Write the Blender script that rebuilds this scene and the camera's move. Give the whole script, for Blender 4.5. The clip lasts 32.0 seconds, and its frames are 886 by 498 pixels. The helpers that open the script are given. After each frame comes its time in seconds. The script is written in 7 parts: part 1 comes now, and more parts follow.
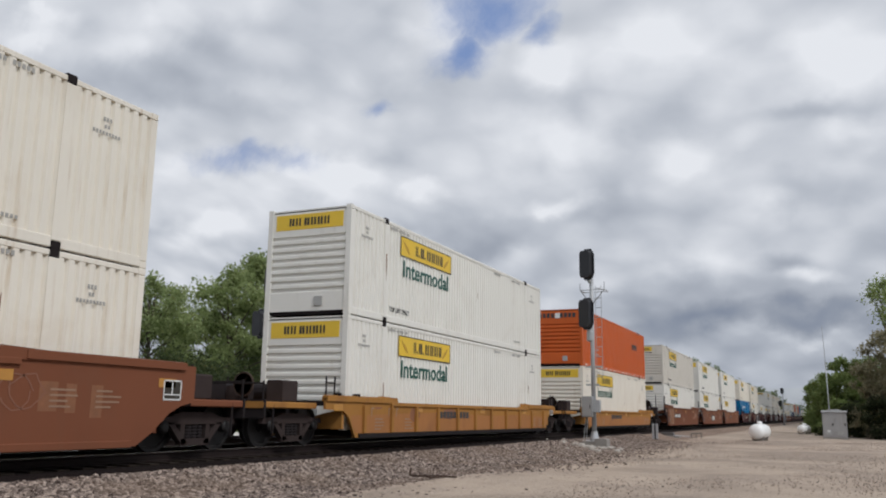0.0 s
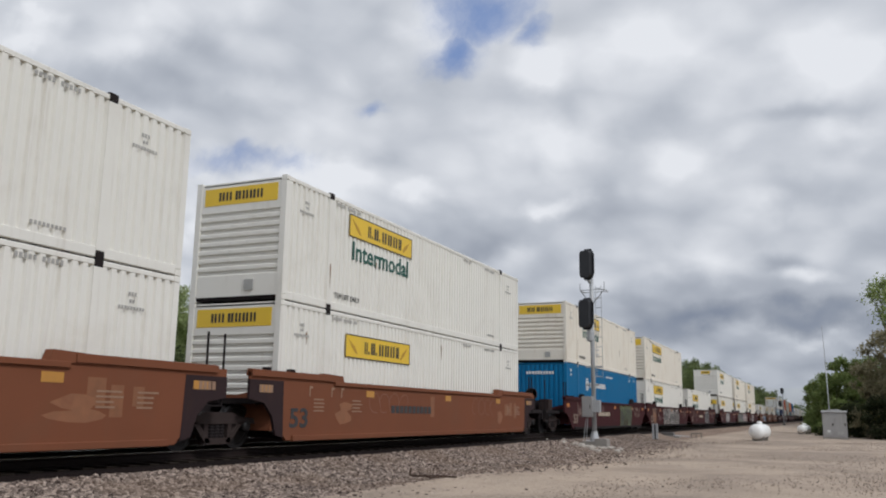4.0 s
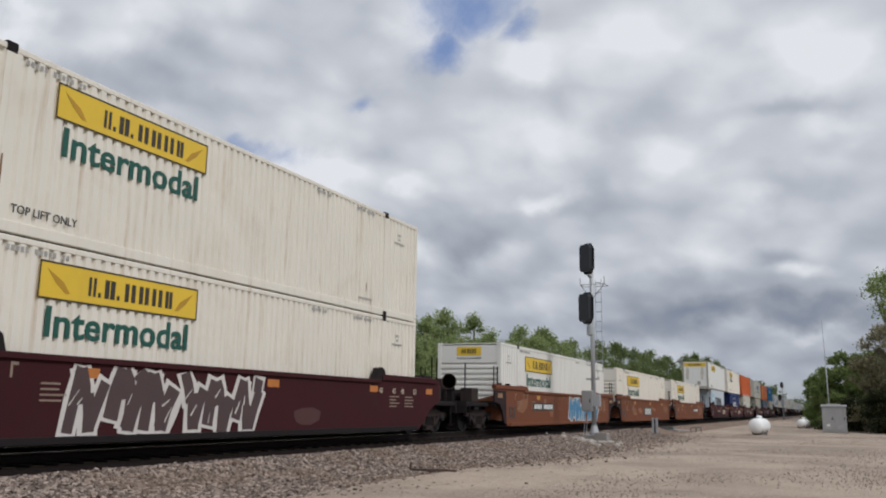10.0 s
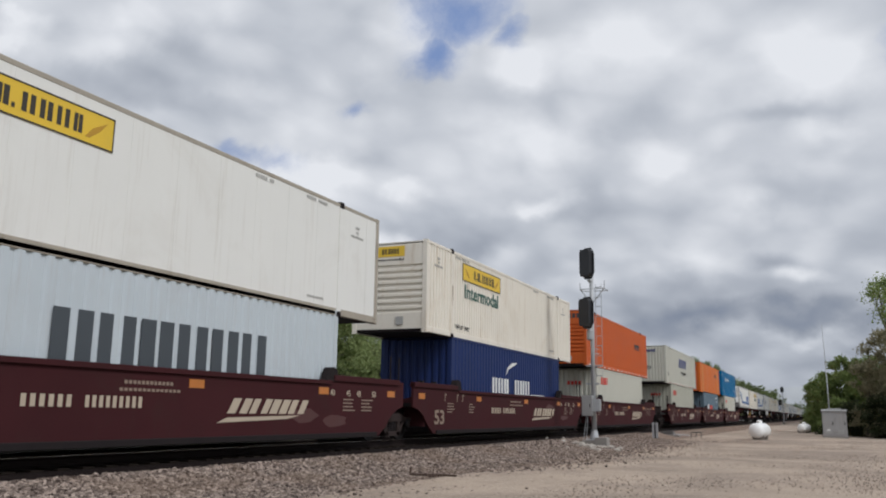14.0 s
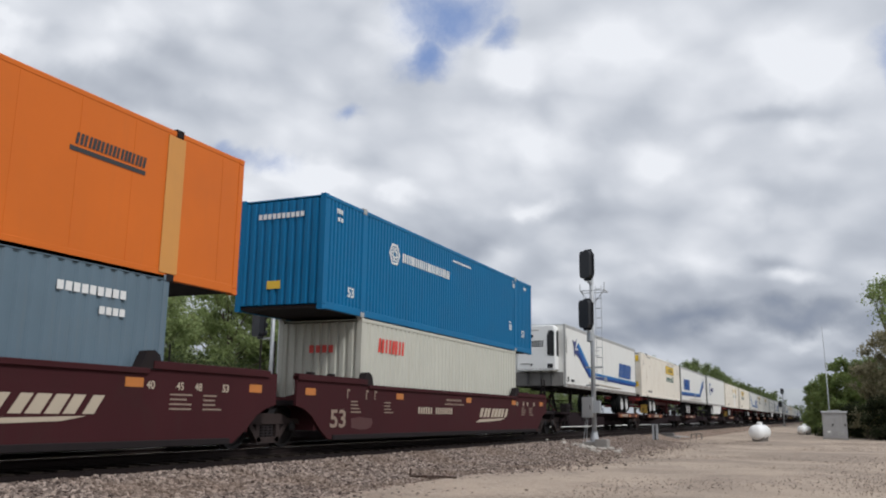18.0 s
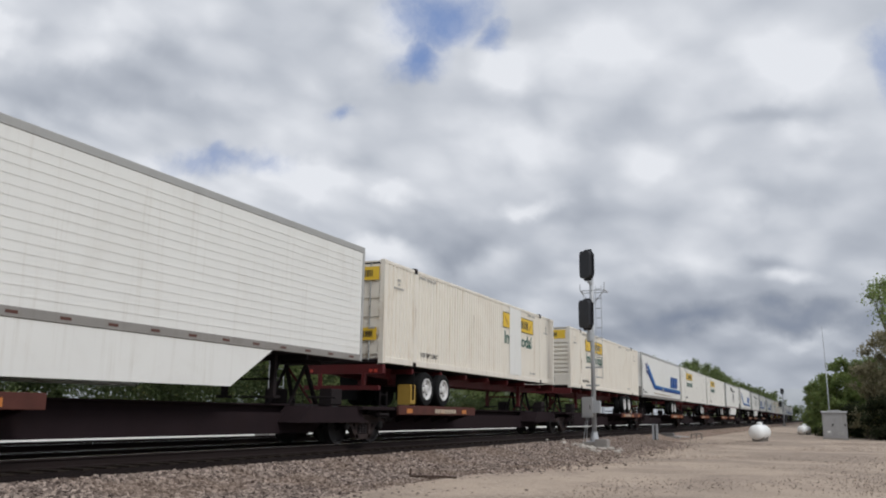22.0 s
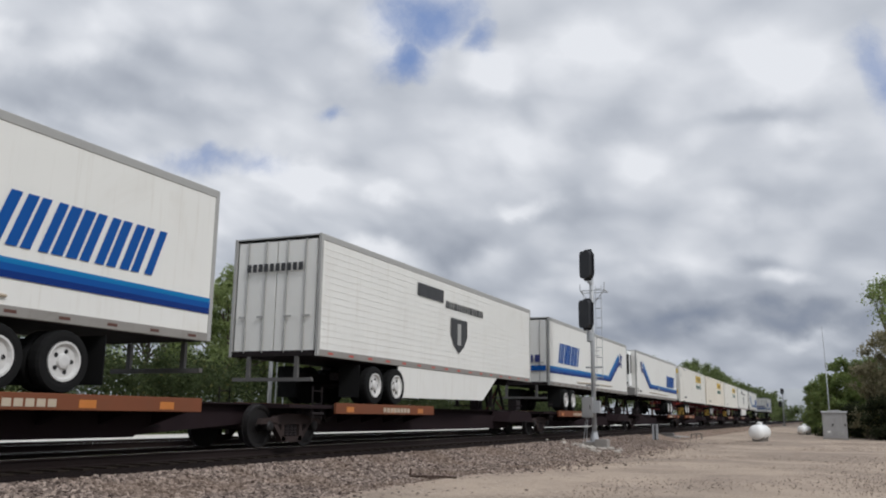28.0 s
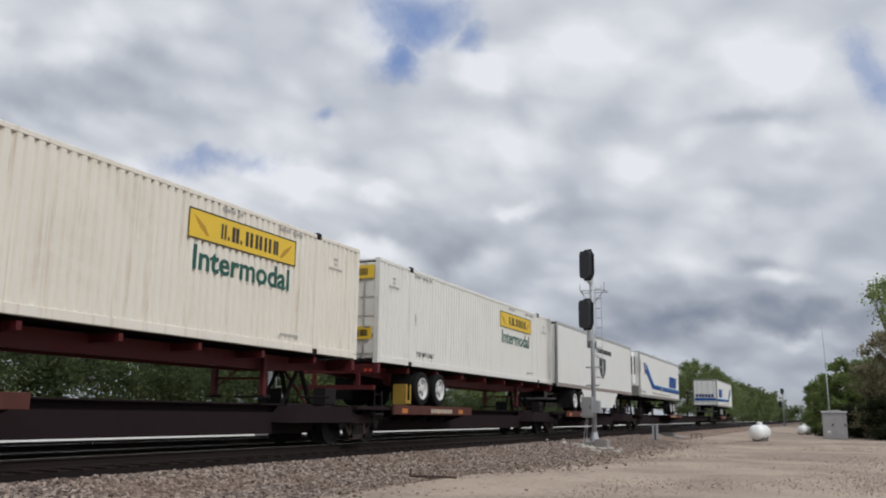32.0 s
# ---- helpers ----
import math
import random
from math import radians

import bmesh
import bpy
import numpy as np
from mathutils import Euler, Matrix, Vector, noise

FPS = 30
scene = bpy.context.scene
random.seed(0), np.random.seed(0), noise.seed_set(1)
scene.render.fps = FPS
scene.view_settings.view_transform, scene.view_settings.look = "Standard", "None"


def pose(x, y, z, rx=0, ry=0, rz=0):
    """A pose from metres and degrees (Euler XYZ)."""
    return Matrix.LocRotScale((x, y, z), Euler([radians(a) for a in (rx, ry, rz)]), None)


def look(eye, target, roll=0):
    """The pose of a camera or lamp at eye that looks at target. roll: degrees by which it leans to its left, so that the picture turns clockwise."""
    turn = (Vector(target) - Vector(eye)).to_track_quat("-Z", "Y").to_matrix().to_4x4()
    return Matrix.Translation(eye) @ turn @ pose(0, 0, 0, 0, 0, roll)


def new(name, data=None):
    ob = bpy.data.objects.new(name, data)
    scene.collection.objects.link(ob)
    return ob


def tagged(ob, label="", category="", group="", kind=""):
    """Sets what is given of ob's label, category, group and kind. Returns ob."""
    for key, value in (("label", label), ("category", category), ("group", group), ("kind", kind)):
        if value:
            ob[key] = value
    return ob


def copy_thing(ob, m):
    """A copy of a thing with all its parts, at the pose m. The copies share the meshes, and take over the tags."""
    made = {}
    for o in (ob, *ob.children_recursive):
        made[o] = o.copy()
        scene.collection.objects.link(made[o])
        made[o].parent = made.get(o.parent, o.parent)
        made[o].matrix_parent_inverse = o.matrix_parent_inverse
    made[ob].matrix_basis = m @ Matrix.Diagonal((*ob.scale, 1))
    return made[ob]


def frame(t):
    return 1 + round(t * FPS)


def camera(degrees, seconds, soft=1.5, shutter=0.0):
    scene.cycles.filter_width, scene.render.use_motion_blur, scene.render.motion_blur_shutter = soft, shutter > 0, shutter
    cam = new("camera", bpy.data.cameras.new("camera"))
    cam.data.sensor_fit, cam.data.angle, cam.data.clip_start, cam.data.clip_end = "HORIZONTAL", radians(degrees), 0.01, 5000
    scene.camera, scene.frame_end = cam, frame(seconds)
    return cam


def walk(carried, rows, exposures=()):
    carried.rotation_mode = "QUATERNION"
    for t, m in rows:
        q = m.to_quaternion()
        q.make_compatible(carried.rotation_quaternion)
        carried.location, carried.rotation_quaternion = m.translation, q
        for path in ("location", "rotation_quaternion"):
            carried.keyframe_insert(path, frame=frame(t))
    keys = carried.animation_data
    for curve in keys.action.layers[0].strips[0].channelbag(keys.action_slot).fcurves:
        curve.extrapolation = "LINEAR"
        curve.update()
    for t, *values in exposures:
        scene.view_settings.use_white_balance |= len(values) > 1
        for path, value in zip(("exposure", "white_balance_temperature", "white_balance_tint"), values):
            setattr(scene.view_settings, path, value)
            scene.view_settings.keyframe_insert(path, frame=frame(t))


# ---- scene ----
cam = camera(55.5, 32.0, soft=2.0)
EYE = Vector((0, 0, 1.35))


def aim(down):
    """The camera's pose, pitched down by that many degrees from its rest."""
    a, p = radians(24.212), radians(11.076 - down)
    way = Vector((-math.sin(a) * math.cos(p), math.cos(a) * math.cos(p), math.sin(p)))
    return look(EYE, EYE + way, 0.807)


walk(cam, [(t, aim(d)) for t, d in (
    (0, 0.0), (9.0, 0.0), (9.5, 0.3), (10.0, 0.38), (10.5, 0.38), (11.0, 0.22), (11.5, 0.25), (12.0, 0.2),
    (12.5, 0.0), (13.0, 0.0), (13.5, -0.01), (14.0, 0.07), (14.5, -0.01), (16.5, -0.04), (32.0, -0.04))],
     [(t, e, 6200, 10) for t, e in ((0, -0.12), (5.0, -0.13), (7.0, -0.17), (12.5, -0.18), (14.0, -0.13), (17.0, -0.1), (17.8, -0.03), (19.2, 0.05), (20.0, -0.12), (32.0, -0.12))])

# ---- sky and sun ----
SUN_AZ, SUN_EL = radians(112), radians(46)   # azimuth from +Y towards +X
SHEET = 150.0                                 # height of the cloud sheet above the eye


class Nodes:
    """Short hand for a node tree."""

    def __init__(self, tree):
        self.t = tree
        tree.nodes.clear()

    def add(self, kind, ins=(), operation="", data_type="", blend=""):
        n = self.t.nodes.new(kind)
        if operation:
            n.operation = operation
        if data_type:
            n.data_type = data_type
        if blend:
            n.interpolation_type = blend
        for key, v in dict(ins).items():
            if isinstance(v, bpy.types.NodeSocket):
                self.t.links.new(v, n.inputs[key])
            else:
                n.inputs[key].default_value = v
        return n

    def math(self, op, a, b=0.0, c=0.0):
        return self.add("ShaderNodeMath", {0: a, 1: b, 2: c}, operation=op).outputs[0]

    def mix(self, f, a, b):
        n = self.add("ShaderNodeMix", {0: f, 6: a, 7: b}, data_type="RGBA")
        return n.outputs[2]

    def noise(self, vec, scale, detail=4.0, rough=0.55, dist=0.0):
        return self.add("ShaderNodeTexNoise", {"Vector": vec, "Scale": scale, "Detail": detail, "Roughness": rough, "Distortion": dist}).outputs[0]

    def ramp(self, f, lo, hi):
        return self.add("ShaderNodeMapRange", {0: f, 1: lo, 2: hi, 3: 0.0, 4: 1.0}, blend="SMOOTHSTEP").outputs[0]


BLOBS = []


def blob(u, v, ru, rv, light, blue=0.0):
    BLOBS.append((u, v, ru, rv, light, blue))


blob(-0.392, 0.548, 0.108, 0.062, 0, 1)
blob(-0.430, 0.495, 0.052, 0.048, 0, 1)
blob(-0.314, 0.505, 0.038, 0.036, 0, 0.75)
blob(-0.536, 0.442, 0.040, 0.020, 0, 0.72)
blob(-0.776, 0.377, 0.150, 0.032, 0, 0.66)
blob(0.150, 0.380, 0.040, 0.070, 0, 0.8)
blob(0.087, 0.451, 0.033, 0.027, 0.1)
blob(-0.302, 0.455, 0.045, 0.032, 0.25)
blob(-0.475, 0.526, 0.052, 0.069, 0.18)
blob(-0.149, 0.467, 0.092, 0.045, 0.28)
blob(0.037, 0.399, 0.067, 0.041, 0.22)
blob(-0.919, 0.636, 0.181, 0.051, 0.15)
blob(-1.276, 0.682, 0.087, 0.034, 0.3)
blob(-0.945, 0.541, 0.244, 0.061, -0.22)
blob(-1.213, 0.542, 0.148, 0.065, -0.18)
blob(-0.741, 0.481, 0.062, 0.023, 0.1)
blob(-0.153, 0.364, 0.072, 0.025, -0.18)
blob(-0.013, 0.352, 0.069, 0.017, -0.18)
blob(-0.615, 0.342, 0.082, 0.030, 0.22)
blob(-0.311, 0.347, 0.109, 0.046, 0.22)
blob(-0.478, 0.302, 0.030, 0.018, 0.25)
blob(-0.290, 0.266, 0.033, 0.015, 0.3)
blob(-0.115, 0.313, 0.057, 0.021, 0.22)
blob(0.043, 0.320, 0.033, 0.023, 0.22)
blob(-0.988, 0.373, 0.138, 0.039, 0.12)
blob(-0.373, 0.240, 0.119, 0.034, -0.22)
blob(-0.225, 0.257, 0.061, 0.021, -0.12)
blob(-0.008, 0.250, 0.073, 0.020, -0.2)
blob(-0.574, 0.240, 0.062, 0.015, 0)
blob(-0.520, 0.212, 0.092, 0.024, 0.28)
blob(-0.389, 0.211, 0.091, 0.023, -0.2)
blob(-0.863, 0.265, 0.116, 0.027, 0.22)
blob(-1.193, 0.305, 0.179, 0.060, -0.08)
blob(-0.320, 0.178, 0.029, 0.014, 0.1)
blob(-0.122, 0.167, 0.067, 0.020, 0.15)
blob(-0.030, 0.171, 0.034, 0.014, -0.16)
blob(-0.003, 0.150, 0.034, 0.014, 0.3)
blob(-0.175, 0.129, 0.124, 0.017, -0.12)
blob(-0.094, 0.105, 0.132, 0.015, -0.34)
blob(0.023, 0.109, 0.064, 0.015, -0.2)
blob(-0.007, 0.085, 0.049, 0.006, 0.18)
blob(-0.313, 0.131, 0.043, 0.021, 0.12)
blob(-0.089, 0.075, 0.115, 0.013, -0.02)


def cloud_nodes(nt, vec):
    """Colour of a broken layer of clouds, from a place on its sheet."""
    xyz = nt.add("ShaderNodeSeparateXYZ", {0: vec}).outputs
    y = nt.math("MAXIMUM", xyz[1], 1.0)
    u = nt.math("DIVIDE", xyz[0], y)
    v = nt.math("DIVIDE", SHEET, y)
    flat = nt.add("ShaderNodeCombineXYZ", {0: nt.math("DIVIDE", nt.math("MULTIPLY", u, 1.25), nt.math("ADD", v, 0.34)), 1: nt.math("MULTIPLY", nt.math("LOGARITHM", nt.math("ADD", v, 0.16), 2.718), 1.3)}).outputs[0]
    uv = nt.add("ShaderNodeCombineXYZ", {0: u, 1: v}).outputs[0]

    def shifted(p, scale, detail, reach):
        w = nt.add("ShaderNodeTexNoise", {"Vector": p, "Scale": scale, "Detail": detail})
        w = nt.add("ShaderNodeVectorMath", {0: w.outputs["Color"], 1: (0.5, 0.5, 0.5)}, operation="SUBTRACT").outputs[0]
        w = nt.add("ShaderNodeVectorMath", {0: w, "Scale": reach}, operation="SCALE").outputs[0]
        return nt.add("ShaderNodeVectorMath", {0: p, 1: w}, operation="ADD").outputs[0]

    uvw = shifted(uv, 8.0, 6.0, 0.13)
    curl = shifted(flat, 3.0, 4.0, 0.14)
    above = nt.add("ShaderNodeVectorMath", {0: curl, 1: (-0.015, 0.11, 0)}, operation="ADD").outputs[0]
    heap = nt.noise(curl, 2.4, 6.0, 0.46)
    heap_up = nt.noise(above, 2.4, 4.0, 0.42)

    def puffs(scale, soft):
        vor = nt.t.nodes.new("ShaderNodeTexVoronoi")
        vor.feature = "SMOOTH_F1"
        nt.t.links.new(curl, vor.inputs["Vector"])
        vor.inputs["Scale"].default_value = scale
        vor.inputs["Smoothness"].default_value = soft
        return vor.outputs["Distance"]

    # tops of the heaps catch the light, their bases are grey
    light = nt.math("MULTIPLY_ADD", nt.math("SUBTRACT", heap, heap_up), 0.82, 0.82)
    light = nt.math("MULTIPLY_ADD", nt.math("SUBTRACT", 0.40, puffs(4.4, 0.5)), 0.30, light)
    light = nt.math("MULTIPLY_ADD", nt.math("SUBTRACT", 0.38, puffs(10.0, 0.5)), 0.20, light)
    light = nt.math("MULTIPLY_ADD", nt.ramp(v, 0.34, 0.08), -0.19, light)
    light = nt.math("MULTIPLY_ADD", nt.ramp(v, 0.24, 0.06), -0.09, light)
    blue = None
    patches = None
    for cu, cv, ru, rv, amp, b in BLOBS:
        off = nt.add("ShaderNodeVectorMath", {0: uvw, 1: (cu, cv, 0)}, operation="SUBTRACT").outputs[0]
        off = nt.add("ShaderNodeVectorMath", {0: off, 1: (1 / ru, 1 / rv, 0)}, operation="MULTIPLY").outputs[0]
        near = nt.add("ShaderNodeVectorMath", {0: off}, operation="LENGTH").outputs[1]
        fall = nt.ramp(near, 1.5, 0.0)
        if amp:
            patches = nt.math("MULTIPLY_ADD", fall, amp, 0.0 if patches is None else patches)
        if b:
            fall = nt.math("MULTIPLY", fall, b)
            blue = fall if blue is None else nt.math("MAXIMUM", blue, fall)
    light = nt.math("MULTIPLY_ADD", patches, nt.math("MULTIPLY_ADD", nt.ramp(heap, 0.36, 0.62), 0.7, 0.65), light)
    light = nt.math("MINIMUM", nt.math("MAXIMUM", light, 0.0), 1.0)
    ramp = nt.add("ShaderNodeValToRGB", {0: light})
    e = ramp.color_ramp.elements
    e[0].position, e[0].color = 0.0, (0.20, 0.235, 0.31, 1)
    e[1].position, e[1].color = 1.0, (0.87, 0.87, 0.88, 1)
    for pos, col in ((0.3, (0.345, 0.37, 0.42, 1)), (0.62, (0.55, 0.57, 0.608, 1))):
        n = e.new(pos)
        n.color = col
    if blue is None:
        return ramp.outputs[0]
    wisp = nt.math("MULTIPLY", nt.noise(uvw, 9.0, 8.0, 0.66), 1.12)
    gap = nt.math("MULTIPLY", nt.ramp(nt.math("SUBTRACT", blue, wisp), -0.42, 0.55), 0.9)
    return nt.mix(gap, ramp.outputs[0], (0.165, 0.265, 0.52, 1))


world = bpy.data.worlds.new("sky")
scene.world = world
world.use_nodes = True
nt = Nodes(world.node_tree)
sky = nt.add("ShaderNodeTexSky")
sky.sky_type, sky.sun_disc, sky.sun_elevation, sky.sun_rotation = "NISHITA", False, SUN_EL, SUN_AZ
way = nt.add("ShaderNodeTexCoord").outputs["Generated"]
xyz = nt.add("ShaderNodeSeparateXYZ", {0: way}).outputs
up = nt.math("MAXIMUM", xyz[2], 0.02)
flatten = nt.math("DIVIDE", SHEET, up)
place = nt.add("ShaderNodeVectorMath", {0: way, "Scale": flatten}, operation="SCALE").outputs[0]
clouds = cloud_nodes(nt, place)
blue_sky = nt.add("ShaderNodeBackground", {0: sky.outputs[0], 1: 0.1})
cloud_bg = nt.add("ShaderNodeBackground", {0: clouds, 1: 1.0})
both = nt.add("ShaderNodeMixShader", {0: 0.85, 1: blue_sky.outputs[0], 2: cloud_bg.outputs[0]})
nt.add("ShaderNodeOutputWorld", {0: both.outputs[0]})

sun = new("sun", bpy.data.lights.new("sun", "SUN"))
sun.data.energy, sun.data.angle, sun.data.color = 2.0, radians(14), (1.0, 0.975, 0.94)
sun.matrix_world = look((0, 0, 60), (-math.sin(SUN_AZ) * math.cos(SUN_EL), -math.cos(SUN_AZ) * math.cos(SUN_EL), 60 - math.sin(SUN_EL)))


# ---- materials ----
def surface(name, color, rough=0.6, gloss=0.5, metal=0.0, var=0.12, scale=3.0, streak=0.0, dirt=(0.12, 0.09, 0.06), soil=0.0, bump=0.0, fine=60.0, per=0.0, stretch=(1, 1, 1)):
    """Painted or raw surface: broad and fine variation, streaks that run down, patches of soil, slight relief."""
    m = bpy.data.materials.new(name)
    m.use_nodes = True
    n = Nodes(m.node_tree)
    pos = n.add("ShaderNodeTexCoord").outputs["Object"]
    pos = n.add("ShaderNodeMapping", {0: pos, 3: stretch}).outputs[0]
    big, small = n.noise(pos, scale, 5.0), n.noise(pos, fine, 3.0)
    shade = n.math("ADD", n.math("MULTIPLY", n.math("SUBTRACT", big, 0.5), 2 * var), n.math("MULTIPLY", n.math("SUBTRACT", small, 0.5), var))
    shade = n.math("ADD", shade, 1.0)
    if per:
        shade = n.math("ADD", shade, n.math("MULTIPLY", n.math("SUBTRACT", n.add("ShaderNodeObjectInfo").outputs["Random"], 0.5), per))
    col = n.add("ShaderNodeVectorMath", {0: (*color[:3],), "Scale": shade}, operation="SCALE").outputs[0]
    if streak:
        run = n.add("ShaderNodeMapping", {0: pos, 3: (1, 3.0, 0.16)}).outputs[0]
        lines = n.ramp(n.noise(run, 2.6, 6.0, 0.65), 0.52, 0.8)
        col = n.mix(n.math("MULTIPLY", lines, streak), col, (*dirt, 1))
    if soil:
        patch = n.ramp(n.noise(pos, scale * 0.7, 7.0, 0.65, 0.6), 0.50, 0.72)
        col = n.mix(n.math("MULTIPLY", patch, soil), col, (*dirt, 1))
    r = n.math("ADD", n.math("MULTIPLY", n.math("SUBTRACT", big, 0.5), 0.3), rough)
    ins = {"Base Color": col, "Roughness": r, "Metallic": metal, "Specular IOR Level": gloss}
    if bump:
        ins["Normal"] = n.add("ShaderNodeBump", {"Height": n.math("ADD", small, big), "Strength": bump, "Distance": 0.02}).outputs[0]
    bsdf = n.add("ShaderNodeBsdfPrincipled", ins)
    n.add("ShaderNodeOutputMaterial", {0: bsdf.outputs[0]})
    return m


M = {}


def paint(key, color, **kw):
    M[key] = surface(key, color, **kw)


RUST = (0.13, 0.065, 0.035)
paint("white_paint", (0.74, 0.72, 0.665), rough=0.5, var=0.04, scale=0.9, streak=0.34, dirt=(0.38, 0.31, 0.23), soil=0.12)
paint("cream_paint", (0.75, 0.70, 0.61), rough=0.55, var=0.06, scale=0.9, streak=0.62, dirt=(0.44, 0.31, 0.18), soil=0.16)
paint("grey_white_paint", (0.60, 0.56, 0.495), rough=0.55, var=0.05, scale=0.9, streak=0.3, dirt=(0.3, 0.26, 0.2), soil=0.14)
paint("plate_white", (0.76, 0.75, 0.71), rough=0.42, var=0.04, scale=0.8, streak=0.3, dirt=(0.42, 0.36, 0.28), soil=0.12)
paint("grimy_white", (0.70, 0.68, 0.62), rough=0.5, var=0.07, scale=0.8, streak=0.7, dirt=(0.34, 0.27, 0.19), soil=0.35)
paint("orange_paint", (0.52, 0.105, 0.022), rough=0.5, gloss=0.2, var=0.14, scale=0.8, streak=0.2, dirt=(0.28, 0.07, 0.025), soil=0.12)
paint("bright_orange_paint", (0.62, 0.145, 0.018), rough=0.5, gloss=0.2, var=0.12, scale=0.6, streak=0.25, dirt=(0.45, 0.13, 0.03), soil=0.15)
paint("blue_paint", (0.005, 0.135, 0.30), rough=0.5, gloss=0.2, var=0.14, scale=0.8, streak=0.16, dirt=(0.05, 0.06, 0.10), soil=0.08)
paint("navy_paint", (0.014, 0.028, 0.105), rough=0.5, gloss=0.2, var=0.15, scale=0.9, streak=0.12, dirt=(0.05, 0.045, 0.05), soil=0.06)
paint("pale_grey_paint", (0.50, 0.55, 0.58), rough=0.5, var=0.06, scale=0.9, streak=0.22, dirt=(0.34, 0.25, 0.18), soil=0.08)
paint("grey_cream_paint", (0.50, 0.49, 0.42), rough=0.5, var=0.06, scale=0.9, streak=0.25, dirt=(0.3, 0.25, 0.17), soil=0.1)
paint("putty_paint", (0.41, 0.405, 0.335), rough=0.5, var=0.08, scale=0.9, streak=0.25, dirt=(0.27, 0.24, 0.17), soil=0.12)
paint("slate_paint", (0.12, 0.17, 0.21), rough=0.5, gloss=0.2, var=0.14, scale=0.8, streak=0.25, dirt=(0.22, 0.2, 0.18), soil=0.1)
paint("maroon_paint", (0.050, 0.0145, 0.0165), rough=0.75, gloss=0.1, var=0.25, scale=0.9, streak=0.35, dirt=(0.042, 0.024, 0.021), soil=0.4, bump=0.1)
paint("brown_paint", (0.176, 0.064, 0.033), rough=0.7, gloss=0.15, var=0.18, scale=0.8, streak=0.3, dirt=(0.15, 0.075, 0.045), soil=0.35, bump=0.1)
paint("yellow_car_paint", (0.35, 0.165, 0.042), rough=0.7, gloss=0.15, var=0.2, scale=0.8, streak=0.5, dirt=(0.13, 0.058, 0.03), soil=0.6, bump=0.1)
paint("dark_steel", (0.019, 0.0150, 0.0155), rough=0.85, gloss=0.15, var=0.35, scale=4, soil=0.3, dirt=(0.025, 0.017, 0.013))
paint("truck_steel", (0.040, 0.029, 0.027), rough=0.85, gloss=0.15, var=0.3, scale=4, soil=0.35, dirt=(0.035, 0.022, 0.016))
paint("wheel_steel", (0.0120, 0.0102, 0.0100), rough=0.6, metal=0.3, var=0.3, scale=6)
paint("bright_steel", (0.72, 0.71, 0.70), rough=0.22, metal=0.95, var=0.08, scale=6)
paint("rail_side", (0.017, 0.011, 0.010), rough=0.8, gloss=0.2, var=0.3, scale=5)
paint("aluminium", (0.45, 0.45, 0.44), rough=0.42, metal=0.7, var=0.12, scale=3)
paint("grey_rail_paint", (0.36, 0.355, 0.34), rough=0.5, var=0.1, scale=2, streak=0.15)
paint("dim_rail", (0.10, 0.096, 0.092), rough=0.6, var=0.2, scale=3, soil=0.4, dirt=(0.07, 0.06, 0.05))
paint("chassis_red", (0.085, 0.011, 0.012), rough=0.6, gloss=0.3, var=0.25, scale=2, soil=0.3, dirt=(0.05, 0.03, 0.025))
paint("sign_yellow", (0.73, 0.485, 0.035), rough=0.5, var=0.08, scale=2, soil=0.12, dirt=(0.5, 0.3, 0.05))
paint("sign_dark", (0.035, 0.028, 0.02), rough=0.5, var=0.1)
paint("letter_green", (0.010, 0.082, 0.06), rough=0.5, var=0.12, scale=3)
paint("letter_black", (0.03, 0.03, 0.032), rough=0.5, var=0.12, scale=3)
paint("letter_navy", (0.03, 0.04, 0.16), rough=0.5, var=0.1)
paint("letter_white", (0.72, 0.72, 0.70), rough=0.5, var=0.08, soil=0.15, dirt=(0.4, 0.36, 0.32))
paint("letter_cream", (0.46, 0.385, 0.29), rough=0.5, var=0.1, soil=0.2, dirt=(0.3, 0.2, 0.15))
paint("letter_red", (0.60, 0.045, 0.03), rough=0.5, var=0.08)
paint("stripe_deep", (0.004, 0.028, 0.17), rough=0.4, gloss=0.15, var=0.1, scale=1.0)
paint("stripe_blue", (0.006, 0.075, 0.30), rough=0.4, gloss=0.15, var=0.1, scale=1.0)
paint("stripe_teal", (0.008, 0.165, 0.40), rough=0.4, gloss=0.15, var=0.1, scale=1.0)
paint("marker_dark", (0.09, 0.035, 0.025), rough=0.6, var=0.2)
paint("trailer_rail", (0.25, 0.235, 0.215), rough=0.6, var=0.15, scale=2, streak=0.3, dirt=(0.13, 0.11, 0.09), soil=0.3)
paint("bird_navy", (0.022, 0.03, 0.15), rough=0.4, var=0.1)
paint("pale_blue", (0.20, 0.52, 0.66), rough=0.5, var=0.06)
paint("reflector_orange", (0.48, 0.165, 0.03), rough=0.4, var=0.2, scale=5, soil=0.3, dirt=(0.25, 0.1, 0.04))
paint("reflector_red", (0.45, 0.05, 0.03), rough=0.4, var=0.1)
paint("rubber", (0.0108, 0.0108, 0.0108), rough=0.85, gloss=0.15, var=0.3, scale=8)
paint("hub_white", (0.58, 0.57, 0.55), rough=0.4, var=0.1, scale=5, soil=0.15, dirt=(0.3, 0.26, 0.22))
paint("black_plastic", (0.010, 0.010, 0.011), rough=0.6, var=0.2, scale=5)
